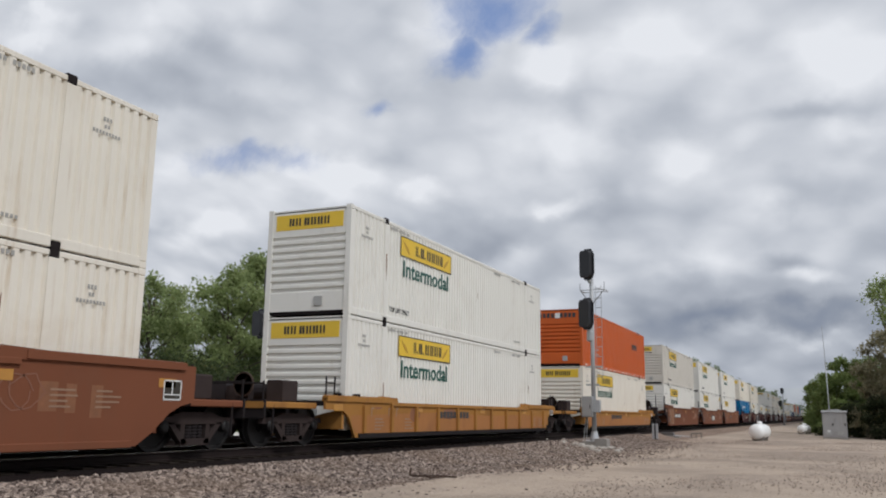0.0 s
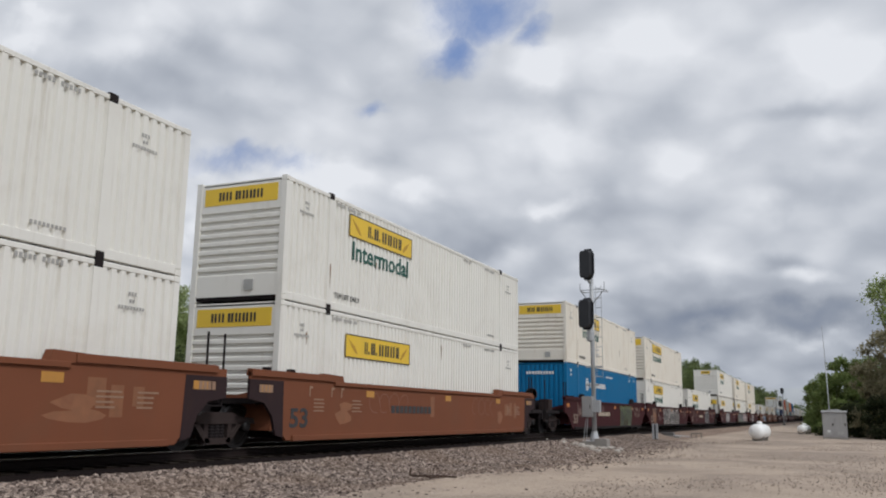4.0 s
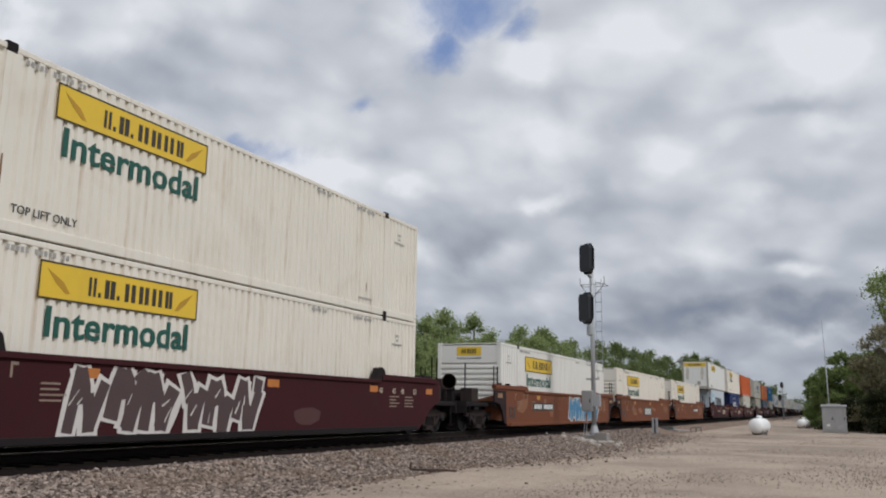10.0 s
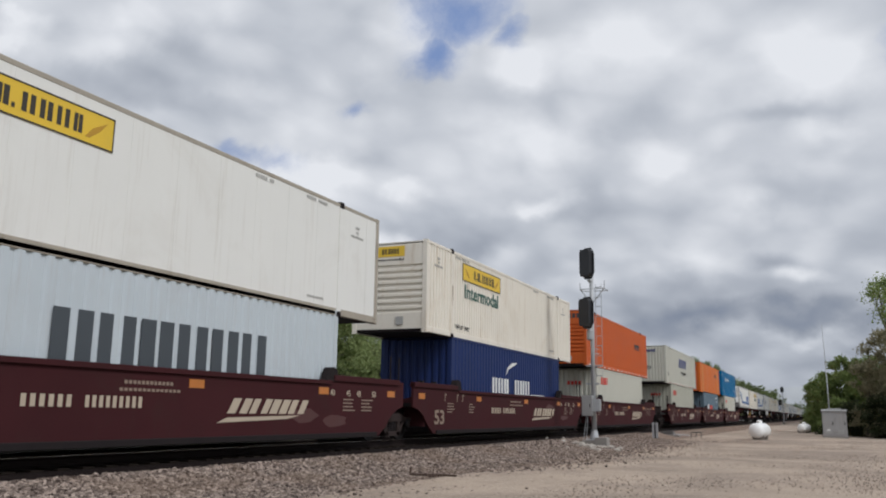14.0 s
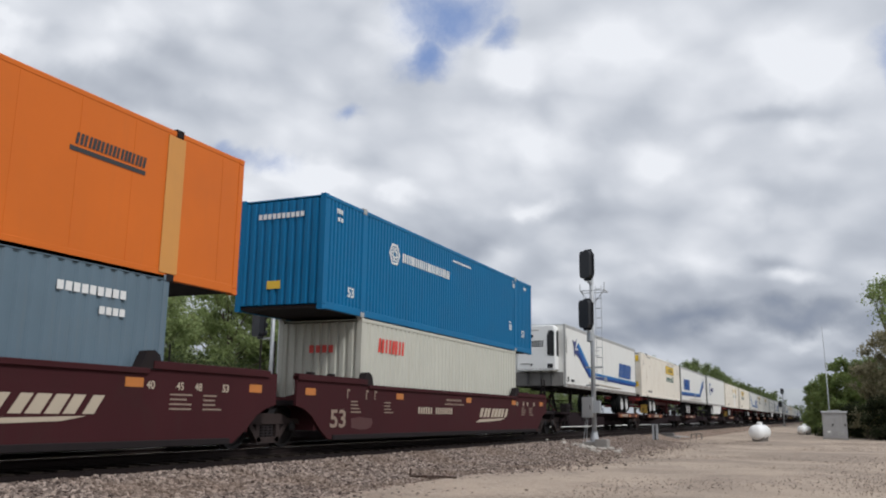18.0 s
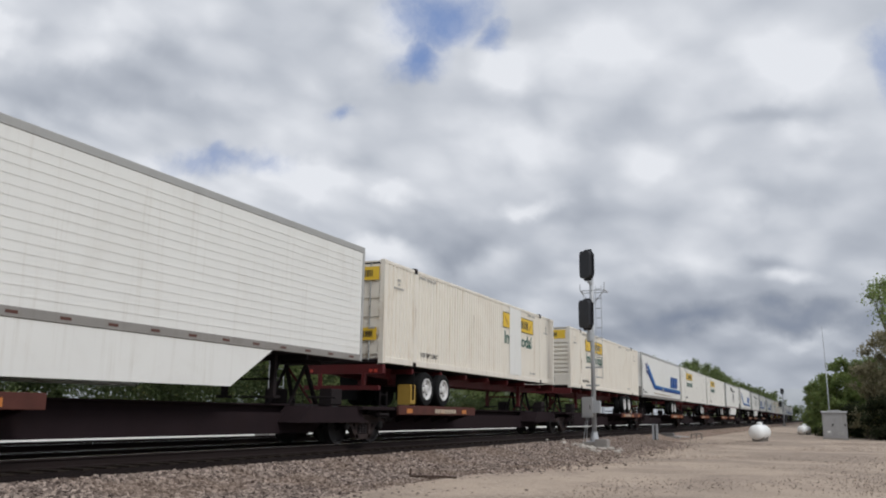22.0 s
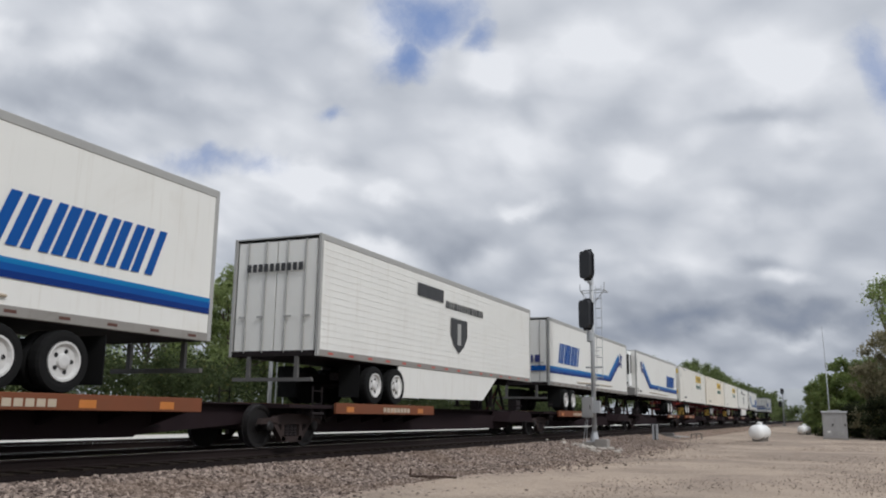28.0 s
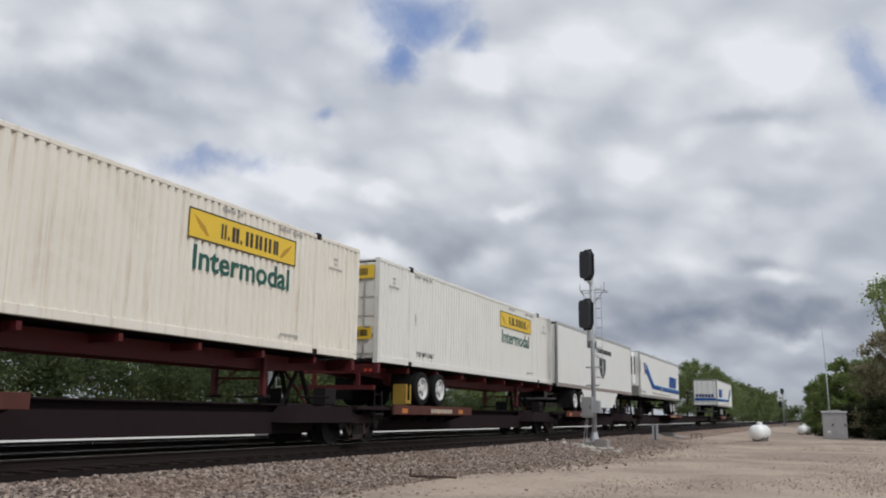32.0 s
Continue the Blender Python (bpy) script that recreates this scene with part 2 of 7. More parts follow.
paint("signal_black", (0.013, 0.013, 0.016), rough=0.5, var=0.15, scale=3)
paint("galvanised", (0.40, 0.41, 0.42), rough=0.5, metal=0.35, var=0.12, scale=4, soil=0.15, dirt=(0.25, 0.22, 0.19))
paint("concrete", (0.27, 0.25, 0.228), rough=0.9, var=0.15, scale=4, bump=0.4)
paint("tank_white", (0.82, 0.82, 0.80), rough=0.4, var=0.05, scale=2, soil=0.1, dirt=(0.5, 0.46, 0.4))
paint("cabinet_grey", (0.33, 0.325, 0.32), rough=0.5, metal=0.3, var=0.1, scale=2, streak=0.2)
paint("wood_tie", (0.020, 0.0145, 0.011), rough=0.85, gloss=0.15, var=0.3, scale=3, bump=0.4)
paint("bark", (0.10, 0.080, 0.062), rough=0.95, var=0.3, scale=5, bump=0.6)
paint("rusty_iron", (0.055, 0.032, 0.022), rough=0.85, var=0.3, scale=20)
paint("lime_stone", (0.38, 0.345, 0.30), rough=0.9, var=0.15, scale=5, per=0.3, bump=0.3)
paint("graffiti_silver", (0.42, 0.41, 0.40), rough=0.5, var=0.12, scale=2)
paint("graffiti_white", (0.62, 0.58, 0.54), rough=0.5, var=0.12, scale=2)
paint("graffiti_black", (0.02, 0.02, 0.022), rough=0.5, var=0.12, scale=2)
paint("graffiti_blue", (0.06, 0.22, 0.38), rough=0.5, var=0.15, scale=2)
paint("graffiti_green", (0.20, 0.25, 0.12), rough=0.5, var=0.15, scale=2)
paint("graffiti_violet", (0.115, 0.105, 0.125), rough=0.5, var=0.15, scale=2)
paint("graffiti_plum", (0.075, 0.045, 0.045), rough=0.6, var=0.2, scale=2)
paint("graffiti_pink", (0.42, 0.33, 0.32), rough=0.5, var=0.15, scale=2)
paint("rust_stain", (0.20, 0.11, 0.055), rough=0.8, var=0.3, scale=6)
paint("faded_mark", (0.34, 0.33, 0.31), rough=0.6, var=0.25, scale=6)
paint("grimy_post", (0.36, 0.32, 0.26), rough=0.6, var=0.2, scale=1.5, streak=0.5, dirt=(0.16, 0.12, 0.08), soil=0.3)
paint("end_film", (0.56, 0.52, 0.455), rough=0.6, var=0.25, scale=2.5, streak=0.6, dirt=(0.3, 0.24, 0.17), soil=0.4)
paint("small_cream", (0.25, 0.185, 0.14), rough=0.6, var=0.25, scale=5)


# ---- shaping helpers ----
def link_mesh(name, me, material, parent=None, label="", smooth=False):
    if material is not None:
        me.materials.append(M[material] if isinstance(material, str) else material)
    if smooth:
        me.polygons.foreach_set("use_smooth", [True] * len(me.polygons))
    ob = new(name, me)
    if parent is not None:
        ob.parent = parent
    if label:
        ob["label"] = label
    return ob


def part(name, bm, material, parent, label="", smooth=False):
    """Links a bmesh as one mesh object under a thing or a part."""
    me = bpy.data.meshes.new(name)
    bm.normal_update()
    bm.to_mesh(me)
    bm.free()
    ob = link_mesh(name, me, material, parent, label, smooth)
    if name in SMALL_PRINT:
        ob["kind"] = "stuff"
    return ob


SMALL_PRINT = ("small_marking", "data_marking", "number_marking", "code_marking", "note_marking", "end_name", "reflective_marking", "side_marker", "hand_hole", "graffiti", "outline", "inner_line", "sprayed_field", "bars", "ornament", "red_bars")


def thing(name, label, category, group="", at=(0, 0, 0), kind=""):
    ob = new(name)
    ob.location = at
    ob.empty_display_size = 0.2
    return tagged(ob, label, category, group, kind)


def bmn():
    return bmesh.new()


def box(bm, x0, x1, y0, y1, z0, z1, cut=0.0):
    """A block with its long edges cut back by cut."""
    if cut <= 0:
        v = [bm.verts.new((x, y, z)) for x in (x0, x1) for y in (y0, y1) for z in (z0, z1)]
        for f in ((0, 1, 3, 2), (4, 6, 7, 5), (0, 4, 5, 1), (2, 3, 7, 6), (0, 2, 6, 4), (1, 5, 7, 3)):
            bm.faces.new([v[i] for i in f])
        return bm
    c = cut
    ring = [(x0 + c, z0), (x1 - c, z0), (x1, z0 + c), (x1, z1 - c), (x1 - c, z1), (x0 + c, z1), (x0, z1 - c), (x0, z0 + c)]
    return prism_xz(bm, ring, y0, y1)


def prism(bm, rings):
    """Skin over two equal rings of points, closed at both ends."""
    a, b = [[bm.verts.new(p) for p in r] for r in rings]
    n = len(a)
    for i in range(n):
        bm.faces.new((a[i], a[(i + 1) % n], b[(i + 1) % n], b[i]))
    bm.faces.new(a[::-1])
    bm.faces.new(b)
    return bm


def prism_xz(bm, pts, y0, y1):
    return prism(bm, ([(x, y0, z) for x, z in pts], [(x, y1, z) for x, z in pts]))


def prism_yz(bm, pts, x0, x1):
    return prism(bm, ([(x0, y, z) for y, z in pts], [(x1, y, z) for y, z in pts]))


def tube(bm, p, q, r0, r1=None, seg=8):
    p, q = Vector(p), Vector(q)
    r1 = r0 if r1 is None else r1
    turn = (q - p).to_track_quat("Z", "Y").to_matrix()
    ring = [Vector((math.cos(2 * math.pi * i / seg), math.sin(2 * math.pi * i / seg), 0)) for i in range(seg)]
    return prism(bm, ([p + turn @ (d * r0) for d in ring], [q + turn @ (d * r1) for d in ring]))


def lathe(bm, profile, centre, axis="X", seg=20):
    """A turned body: profile of (along, radius)."""
    rings = []
    for a, r in profile:
        ring = []
        for i in range(seg):
            c, s = math.cos(2 * math.pi * i / seg) * r, math.sin(2 * math.pi * i / seg) * r
            p = (a, c, s) if axis == "X" else (c, s, a) if axis == "Z" else (c, a, s)
            ring.append(bm.verts.new(Vector(p) + Vector(centre)))
        rings.append(ring)
    for a, b in zip(rings, rings[1:]):
        for i in range(seg):
            bm.faces.new((a[i], a[(i + 1) % seg], b[(i + 1) % seg], b[i]))
    bm.faces.new(rings[0][::-1])
    bm.faces.new(rings[-1])
    return bm


def corrugated(bm, a0, a1, z0, z1, face, depth, pitch, across="y", share=0.55):
    """Trapezoid ribs along a0..a1, standing upright; face is the outer plane. across: 'y' for a side, 'x' for an end."""
    n = max(1, round((a1 - a0) / pitch))
    p = (a1 - a0) / n
    prof = []
    for i in range(n):
        b = a0 + i * p
        prof += [(b, 0), (b + p * share * 0.82, 0), (b + p * share, depth), (b + p * 0.85, depth)]
    prof.append((a1, 0))
    lo, hi = [], []
    for a, d in prof:
        for z, row in ((z0, lo), (z1, hi)):
            row.append(bm.verts.new((face - d, a, z) if across == "y" else (a, face + d, z)))
    for i in range(len(prof) - 1):
        bm.faces.new((lo[i], lo[i + 1], hi[i + 1], hi[i]))
    return bm


FONT_MESHES = {}


def lettering(name, text, material, parent, y, z, x, height, length=0.0, side=1, end=False):
    """Letters on a side (facing +x, running along +y) or on an end (facing -y, running along +x)."""
    if text not in FONT_MESHES:
        cu = bpy.data.curves.new("letters", "FONT")
        cu.body, cu.extrude = text, 0.004
        cu.resolution_u = 3
        cu.offset = 0.022 if text in ("Intermodal", "53") else 0.006
        ob = new("letters", cu)
        FONT_MESHES[text] = bpy.data.meshes.new_from_object(ob.evaluated_get(bpy.context.evaluated_depsgraph_get()))
        bpy.data.objects.remove(ob)
    src = FONT_MESHES[text]
    co = np.empty(len(src.vertices) * 3)
    src.vertices.foreach_get("co", co)
    co = co.reshape(-1, 3)
    w = co[:, 0].max() - co[:, 0].min()
    s = height / 0.69
    sx = length / w if length else s
    me = src.copy()
    out = np.empty_like(co)
    if end:
        out[:, 0], out[:, 1], out[:, 2] = y + (co[:, 0] - co[:, 0].min()) * sx, x - co[:, 2], z + co[:, 1] * s
    else:
        out[:, 0], out[:, 1], out[:, 2] = x + co[:, 2], y + (co[:, 0] - co[:, 0].min()) * sx, z + co[:, 1] * s
    me.vertices.foreach_set("co", out.ravel())
    me.materials.clear()
    return link_mesh(name, me, material, parent)


def slabs(bm, shapes, x, thick=0.004):
    """Flat shapes on a side, each a list of (y, z)."""
    for pts in shapes:
        prism_yz(bm, pts, x, x + thick)
    return bm


def slant_bars(y0, y1, z0, z1, n, lean=0.0, gap=0.22):
    """A row of n plain slanted bars."""
    w = (y1 - y0) / n
    return [[(y0 + i * w, z0), (y0 + (i + 1 - gap) * w, z0), (y0 + (i + 1 - gap) * w + lean, z1), (y0 + i * w + lean, z1)] for i in range(n)]


def ring_shape(bm, y, z, r0, r1, x, seg=16, a0=0.0, a1=2 * math.pi):
    for i in range(seg):
        p, q = a0 + (a1 - a0) * i / seg, a0 + (a1 - a0) * (i + 1) / seg
        prism_yz(bm, [(y + math.cos(t) * r, z + math.sin(t) * r) for t, r in ((p, r1), (q, r1), (q, r0), (p, r0))], x, x + 0.004)
    return bm


# ---- ground, ballast and tracks ----
TRACK_X = -12.245      # centre line of the near track
FAR_X = -16.6          # centre line of the far track
RAIL_Z = 0.57


def ground_material():
    m = bpy.data.materials.new("gravel_lot")
    m.use_nodes = True
    n = Nodes(m.node_tree)
    pos = n.add("ShaderNodeTexCoord").outputs["Object"]
    big, mid = n.noise(pos, 0.16, 5.0, 0.6, 0.5), n.noise(pos, 1.1, 5.0)
    grit = n.noise(pos, 26.0, 3.0, 0.7)
    stones = n.add("ShaderNodeTexVoronoi", {"Vector": pos, "Scale": 11.0}).outputs
    chips = n.add("ShaderNodeTexVoronoi", {"Vector": pos, "Scale": 27.0}).outputs
    col = n.mix(n.ramp(big, 0.38, 0.62), (0.328, 0.263, 0.208, 1), (0.432, 0.346, 0.270, 1))
    col = n.mix(n.math("MULTIPLY", n.ramp(mid, 0.55, 0.75), 0.40), col, (0.265, 0.208, 0.164, 1))
    spots = n.math("MULTIPLY", n.ramp(n.math("MULTIPLY", grit, n.ramp(big, 0.65, 0.4)), 0.40, 0.6), 0.5)
    col = n.mix(spots, col, (0.225, 0.180, 0.150, 1))
    # pebbles of two sizes, pale, dark and rusty, thicker where the traffic leaves them
    thick = n.math("MULTIPLY_ADD", n.ramp(n.noise(pos, 0.45, 5.0, 0.6), 0.40, 0.64), 0.45, 0.40)
    for cells, reach in ((stones, 0.34), (chips, 0.50)):
        tone = n.add("ShaderNodeSeparateXYZ", {0: cells[1]}).outputs
        pebble = n.mix(n.ramp(tone[0], 0.25, 0.8), (0.185, 0.152, 0.132, 1), (0.58, 0.49, 0.41, 1))
        there = n.math("MULTIPLY", n.ramp(cells[0], reach, reach * 0.5), n.math("MULTIPLY", n.ramp(tone[1], 0.35, 0.5), thick))
        col = n.mix(there, col, pebble)
    drift = n.math("MULTIPLY", n.ramp(n.noise(pos, 0.33, 4.0, 0.6), 0.50, 0.62), n.ramp(n.noise(pos, 7.0, 4.0, 0.7), 0.35, 0.6))
    col = n.mix(n.math("MULTIPLY", drift, 0.55), col, (0.215, 0.174, 0.148, 1))
    run = n.add("ShaderNodeMapping", {0: pos, 2: (0, 0, radians(18)), 3: (1.6, 0.07, 1)}).outputs[0]
    ruts = n.ramp(n.noise(run, 0.9, 4.0), 0.60, 0.74)
    col = n.mix(n.math("MULTIPLY", ruts, 0.35), col, (0.23, 0.167, 0.12, 1))
    xyz = n.add("ShaderNodeSeparateXYZ", {0: pos}).outputs
    beyond = n.math("ADD", n.ramp(xyz[0], -21.0, -24.0), n.ramp(n.math("ADD", xyz[0], n.math("MULTIPLY", n.math("SUBTRACT", mid, 0.5), 3.0)), 3.5, 6.0))
    grass = n.mix(n.noise(pos, 5.0, 4.0), (0.045, 0.07, 0.02, 1), (0.12, 0.13, 0.05, 1))
    col = n.mix(n.math("MINIMUM", beyond, 1.0), col, grass)
    high = n.math("ADD", n.math("MULTIPLY", grit, 0.5), n.math("MULTIPLY", stones[0], -0.8))
    bump = n.add("ShaderNodeBump", {"Height": high, "Strength": 0.6, "Distance": 0.03}).outputs[0]
    b = n.add("ShaderNodeBsdfPrincipled", {"Base Color": col, "Roughness": 0.95, "Specular IOR Level": 0.1, "Normal": bump})
    n.add("ShaderNodeOutputMaterial", {0: b.outputs[0]})
    return m


def stone_material(name, a, b, dark):
    m = bpy.data.materials.new(name)
    m.use_nodes = True
    n = Nodes(m.node_tree)
    pos = n.add("ShaderNodeTexCoord").outputs["Object"]
    isle = n.add("ShaderNodeNewGeometry").outputs["Random Per Island"]
    col = n.mix(n.math("POWER", isle, 1.35), (*a, 1), (*b, 1))
    col = n.mix(n.ramp(isle, 0.84, 0.9), col, (*dark, 1))
    col = n.mix(n.math("MULTIPLY", n.ramp(n.noise(pos, 0.7, 4.0), 0.45, 0.65), 0.4), col, (0.19, 0.135, 0.098, 1))
    bump = n.add("ShaderNodeBump", {"Height": n.noise(pos, 90.0, 3.0), "Strength": 0.4, "Distance": 0.01}).outputs[0]
    s = n.add("ShaderNodeBsdfPrincipled", {"Base Color": col, "Roughness": 0.9, "Specular IOR Level": 0.15, "Normal": bump})
    n.add("ShaderNodeOutputMaterial", {0: s.outputs[0]})
    return m


def ballast_material(name, base, dark, voro):
    m = bpy.data.materials.new(name)
    m.use_nodes = True
    n = Nodes(m.node_tree)
    pos = n.add("ShaderNodeTexCoord").outputs["Object"]
    cells = n.add("ShaderNodeTexVoronoi", {"Vector": pos, "Scale": voro})
    tone = n.add("ShaderNodeSeparateXYZ", {0: cells.outputs["Color"]}).outputs[0]
    col = n.mix(tone, (*dark, 1), (*base, 1))
    col = n.mix(n.math("MULTIPLY", n.ramp(n.noise(pos, 0.5, 5.0), 0.45, 0.7), 0.5), col, (dark[0] * 1.1, dark[1] * 0.95, dark[2] * 0.8, 1))
    bump = n.add("ShaderNodeBump", {"Height": n.math("MULTIPLY", cells.outputs["Distance"], -1.0), "Strength": 0.9, "Distance": 0.04}).outputs[0]
    b = n.add("ShaderNodeBsdfPrincipled", {"Base Color": col, "Roughness": 0.95, "Specular IOR Level": 0.1, "Normal": bump})
    n.add("ShaderNodeOutputMaterial", {0: b.outputs[0]})
    return m


def build_ground():
    """One sheet to the horizon, finer and slightly uneven near the eye."""
    xs = sorted(set([-4000, -1500, -600, -250, -120] + list(range(-80, 81, 4)) + [120, 250, 600, 1500, 4000] + [x * 0.8 for x in range(-12, 14)]))
    yy = sorted(set([-4000, -1500, -500, -200, -80, -30, -10, 0] + [y * 0.9 for y in range(2, 60)] + list(range(54, 140, 6)) + [160, 200, 300, 450, 700, 1100, 1800, 2900, 4500]))
    verts = []
    for y in yy:
        for x in xs:
            calm = 1.0 if (-8 < x < 40 and 2 < y < 120) else 0.0
            verts.append((x, y, calm * (noise.noise((x * 0.23, y * 0.17, 1)) * 0.05 + noise.noise((x * 0.9, y * 0.6, 4)) * 0.018)))
    w = len(xs)
    faces = [(j * w + i, j * w + i + 1, (j + 1) * w + i + 1, (j + 1) * w + i) for j in range(len(yy) - 1) for i in range(w - 1)]
    me = bpy.data.meshes.new("ground")
    me.from_pydata(verts, [], faces)
    ob = link_mesh("ground", me, ground_material(), smooth=True)
    tagged(ob, "dusty beige gravel lot with wheel ruts, grass beyond", "ground", kind="structure")


def stones(name, label, count, place, size, material, seed):
    """Loose stones in one mesh: squashed lumps of eight corners, rubbed unevenly."""
    rng = np.random.default_rng(seed)
    base = np.array([(-1, -1, -1), (1, -1, -1), (1, 1, -1), (-1, 1, -1), (-0.7, -0.7, 1), (0.7, -0.7, 1), (0.7, 0.7, 1), (-0.7, 0.7, 1)], float)
    quads = np.array([(4, 5, 6, 7), (0, 1, 5, 4), (1, 2, 6, 5), (2, 3, 7, 6), (3, 0, 4, 7)])
    c = place(rng, count)
    n = len(c)
    s = rng.uniform(*size, (n, 1, 1)) * rng.uniform(0.6, 1.25, (n, 1, 3)) * 0.5
    v = base[None] * s * rng.uniform(0.65, 1.2, (n, 8, 3))
    a, t = rng.uniform(0, 2 * np.pi, n), rng.uniform(-0.7, 0.7, n)
    ca, sa, ct, st = np.cos(a)[:, None], np.sin(a)[:, None], np.cos(t)[:, None], np.sin(t)[:, None]
    y2, z2 = v[..., 1] * ct - v[..., 2] * st, v[..., 1] * st + v[..., 2] * ct
    x3, y3 = v[..., 0] * ca - y2 * sa, v[..., 0] * sa + y2 * ca
    v = np.stack([x3, y3, z2], -1) + c[:, None]
    me = bpy.data.meshes.new(name)
    me.from_pydata(v.reshape(-1, 3).tolist(), [], (quads[None] + 8 * np.arange(n)[:, None, None]).reshape(-1, 4).tolist())
    return tagged(link_mesh(name, me, material), label, "gravel", kind="stuff")


SHOULDER = ((-9.84, 0.335), (-9.35, 0.19), (-8.7, 0.06), (-7.9, -0.02))


def slope_z(x):
    pts = ((-30, 0.35),) + SHOULDER + ((50, -0.02),)
    for (xa, za), (xb, zb) in zip(pts, pts[1:]):
        if xa <= x <= xb:
            return za + (zb - za) * (x - xa) / (xb - xa)
    return 0.0


def build_bed():
    bm = bmn()
    y0, y1 = -120, 1500
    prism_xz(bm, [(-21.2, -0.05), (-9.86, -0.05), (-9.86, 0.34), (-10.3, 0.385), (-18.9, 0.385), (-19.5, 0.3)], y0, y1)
    # near-black colour holds both the oil and the train's shade on the bed
    ob = part("track_bed", bm, ballast_material("oily_shaded_ballast", (0.020, 0.013, 0.012), (0.008, 0.006, 0.0055), 16.0), None)
    tagged(ob, "dark oily ballast under both tracks with train shade painted in", "track bed", kind="structure")
    ys = [-120, -40, 0] + [y * 0.5 for y in range(8, 110)] + [60, 80, 120, 200, 400, 1500]
    verts, w = [], len(SHOULDER) + 1
    for y in ys:
        for x, z in ((-9.95, 0.30),) + SHOULDER:
            k = noise.noise((x * 1.4, y * 0.5, 7))
            verts.append((x + (k * 0.32 if x > -8.6 else k * 0.05 if x > -9.9 else 0), y, z + k * 0.03 if -10 < x < -8 else z))
    me = bpy.data.meshes.new("ballast_shoulder")
    me.from_pydata(verts, [], [(j * w + i, j * w + i + 1, (j + 1) * w + i + 1, (j + 1) * w + i) for j in range(len(ys) - 1) for i in range(w - 1)])
    ob = link_mesh("ballast_shoulder", me, ballast_material("grey_ballast", (0.35, 0.265, 0.208), (0.14, 0.104, 0.082), 15.0), smooth=True)
    tagged(ob, "grey crushed stone shoulder beside the track", "ballast", kind="structure")

    def on_slope(rng, n):
        y = 6 + 44 * rng.uniform(0, 1, n) ** 1.6
        x = rng.uniform(-9.95, -7.5, n) + np.abs(rng.normal(0, 0.9, n)) * (rng.uniform(0, 1, n) > 0.86)
        z = np.array([slope_z(v) for v in x]) + 0.012
        return np.stack([x, y, z], 1)

    stones("crushed_stone", "grey and brown crushed stone ballast", 64000, on_slope, (0.042, 0.088), stone_material("crushed_stone", (0.100, 0.076, 0.065), (0.53, 0.43, 0.36), (0.055, 0.039, 0.033)), 3)

    def on_lot(rng, n):
        y = 9 + 50 * rng.uniform(0, 1, n) ** 1.5
        x = rng.uniform(-8.2, 6.0, n)
        keep = [noise.noise((a * 0.35, b * 0.2, 9)) * 0.9 + (0.5 if a < -6.5 else 0) + 0.45 > k for a, b, k in zip(x, y, rng.uniform(0, 1, n))]
        x, y = x[keep], y[keep]
        return np.stack([x, y, np.full(len(x), 0.004)], 1)

    stones("scattered_gravel", "small scattered gravel on the lot", 44000, on_lot, (0.012, 0.032), stone_material("scattered_gravel", (0.25, 0.205, 0.170), (0.56, 0.465, 0.385), (0.19, 0.155, 0.13)), 5)


def build_road():
    """Pale crushed-limestone service road beyond the far track."""
    ys = list(range(-60, 200, 4)) + [240, 320, 460, 700]
    verts = []
    for y in ys:
        k = noise.noise((3.0, y * 0.07, 2)) * 0.5
        for x, z in ((-21.6 + k, 0.0), (-22.2 + k, 0.05), (-27.5 + k, 0.06), (-33.4 - k, 0.05), (-34.2 - k, 0.0)):
            verts.append((x, y, z + 0.01))
    me = bpy.data.meshes.new("service_road")
    me.from_pydata(verts, [], [(j * 5 + i, (j + 1) * 5 + i, (j + 1) * 5 + i + 1, j * 5 + i + 1) for j in range(len(ys) - 1) for i in range(4)])
    ob = link_mesh("service_road", me, ballast_material("limestone_road", (0.74, 0.72, 0.68), (0.56, 0.54, 0.50), 9.0), smooth=True)
    tagged(ob, "pale limestone service road beyond the tracks", "road", kind="structure")


def rail_profile(x):
    z = RAIL_Z
    return [(x - 0.07, z - 0.17), (x + 0.07, z - 0.17), (x + 0.07, z - 0.155), (x + 0.012, z - 0.13), (x + 0.012, z - 0.045), (x + 0.036, z - 0.03), (x + 0.036, z - 0.006), (x + 0.03, z),
            (x - 0.03, z), (x - 0.036, z - 0.006), (x - 0.036, z - 0.03), (x - 0.012, z - 0.045), (x - 0.012, z - 0.13), (x - 0.07, z - 0.155)]


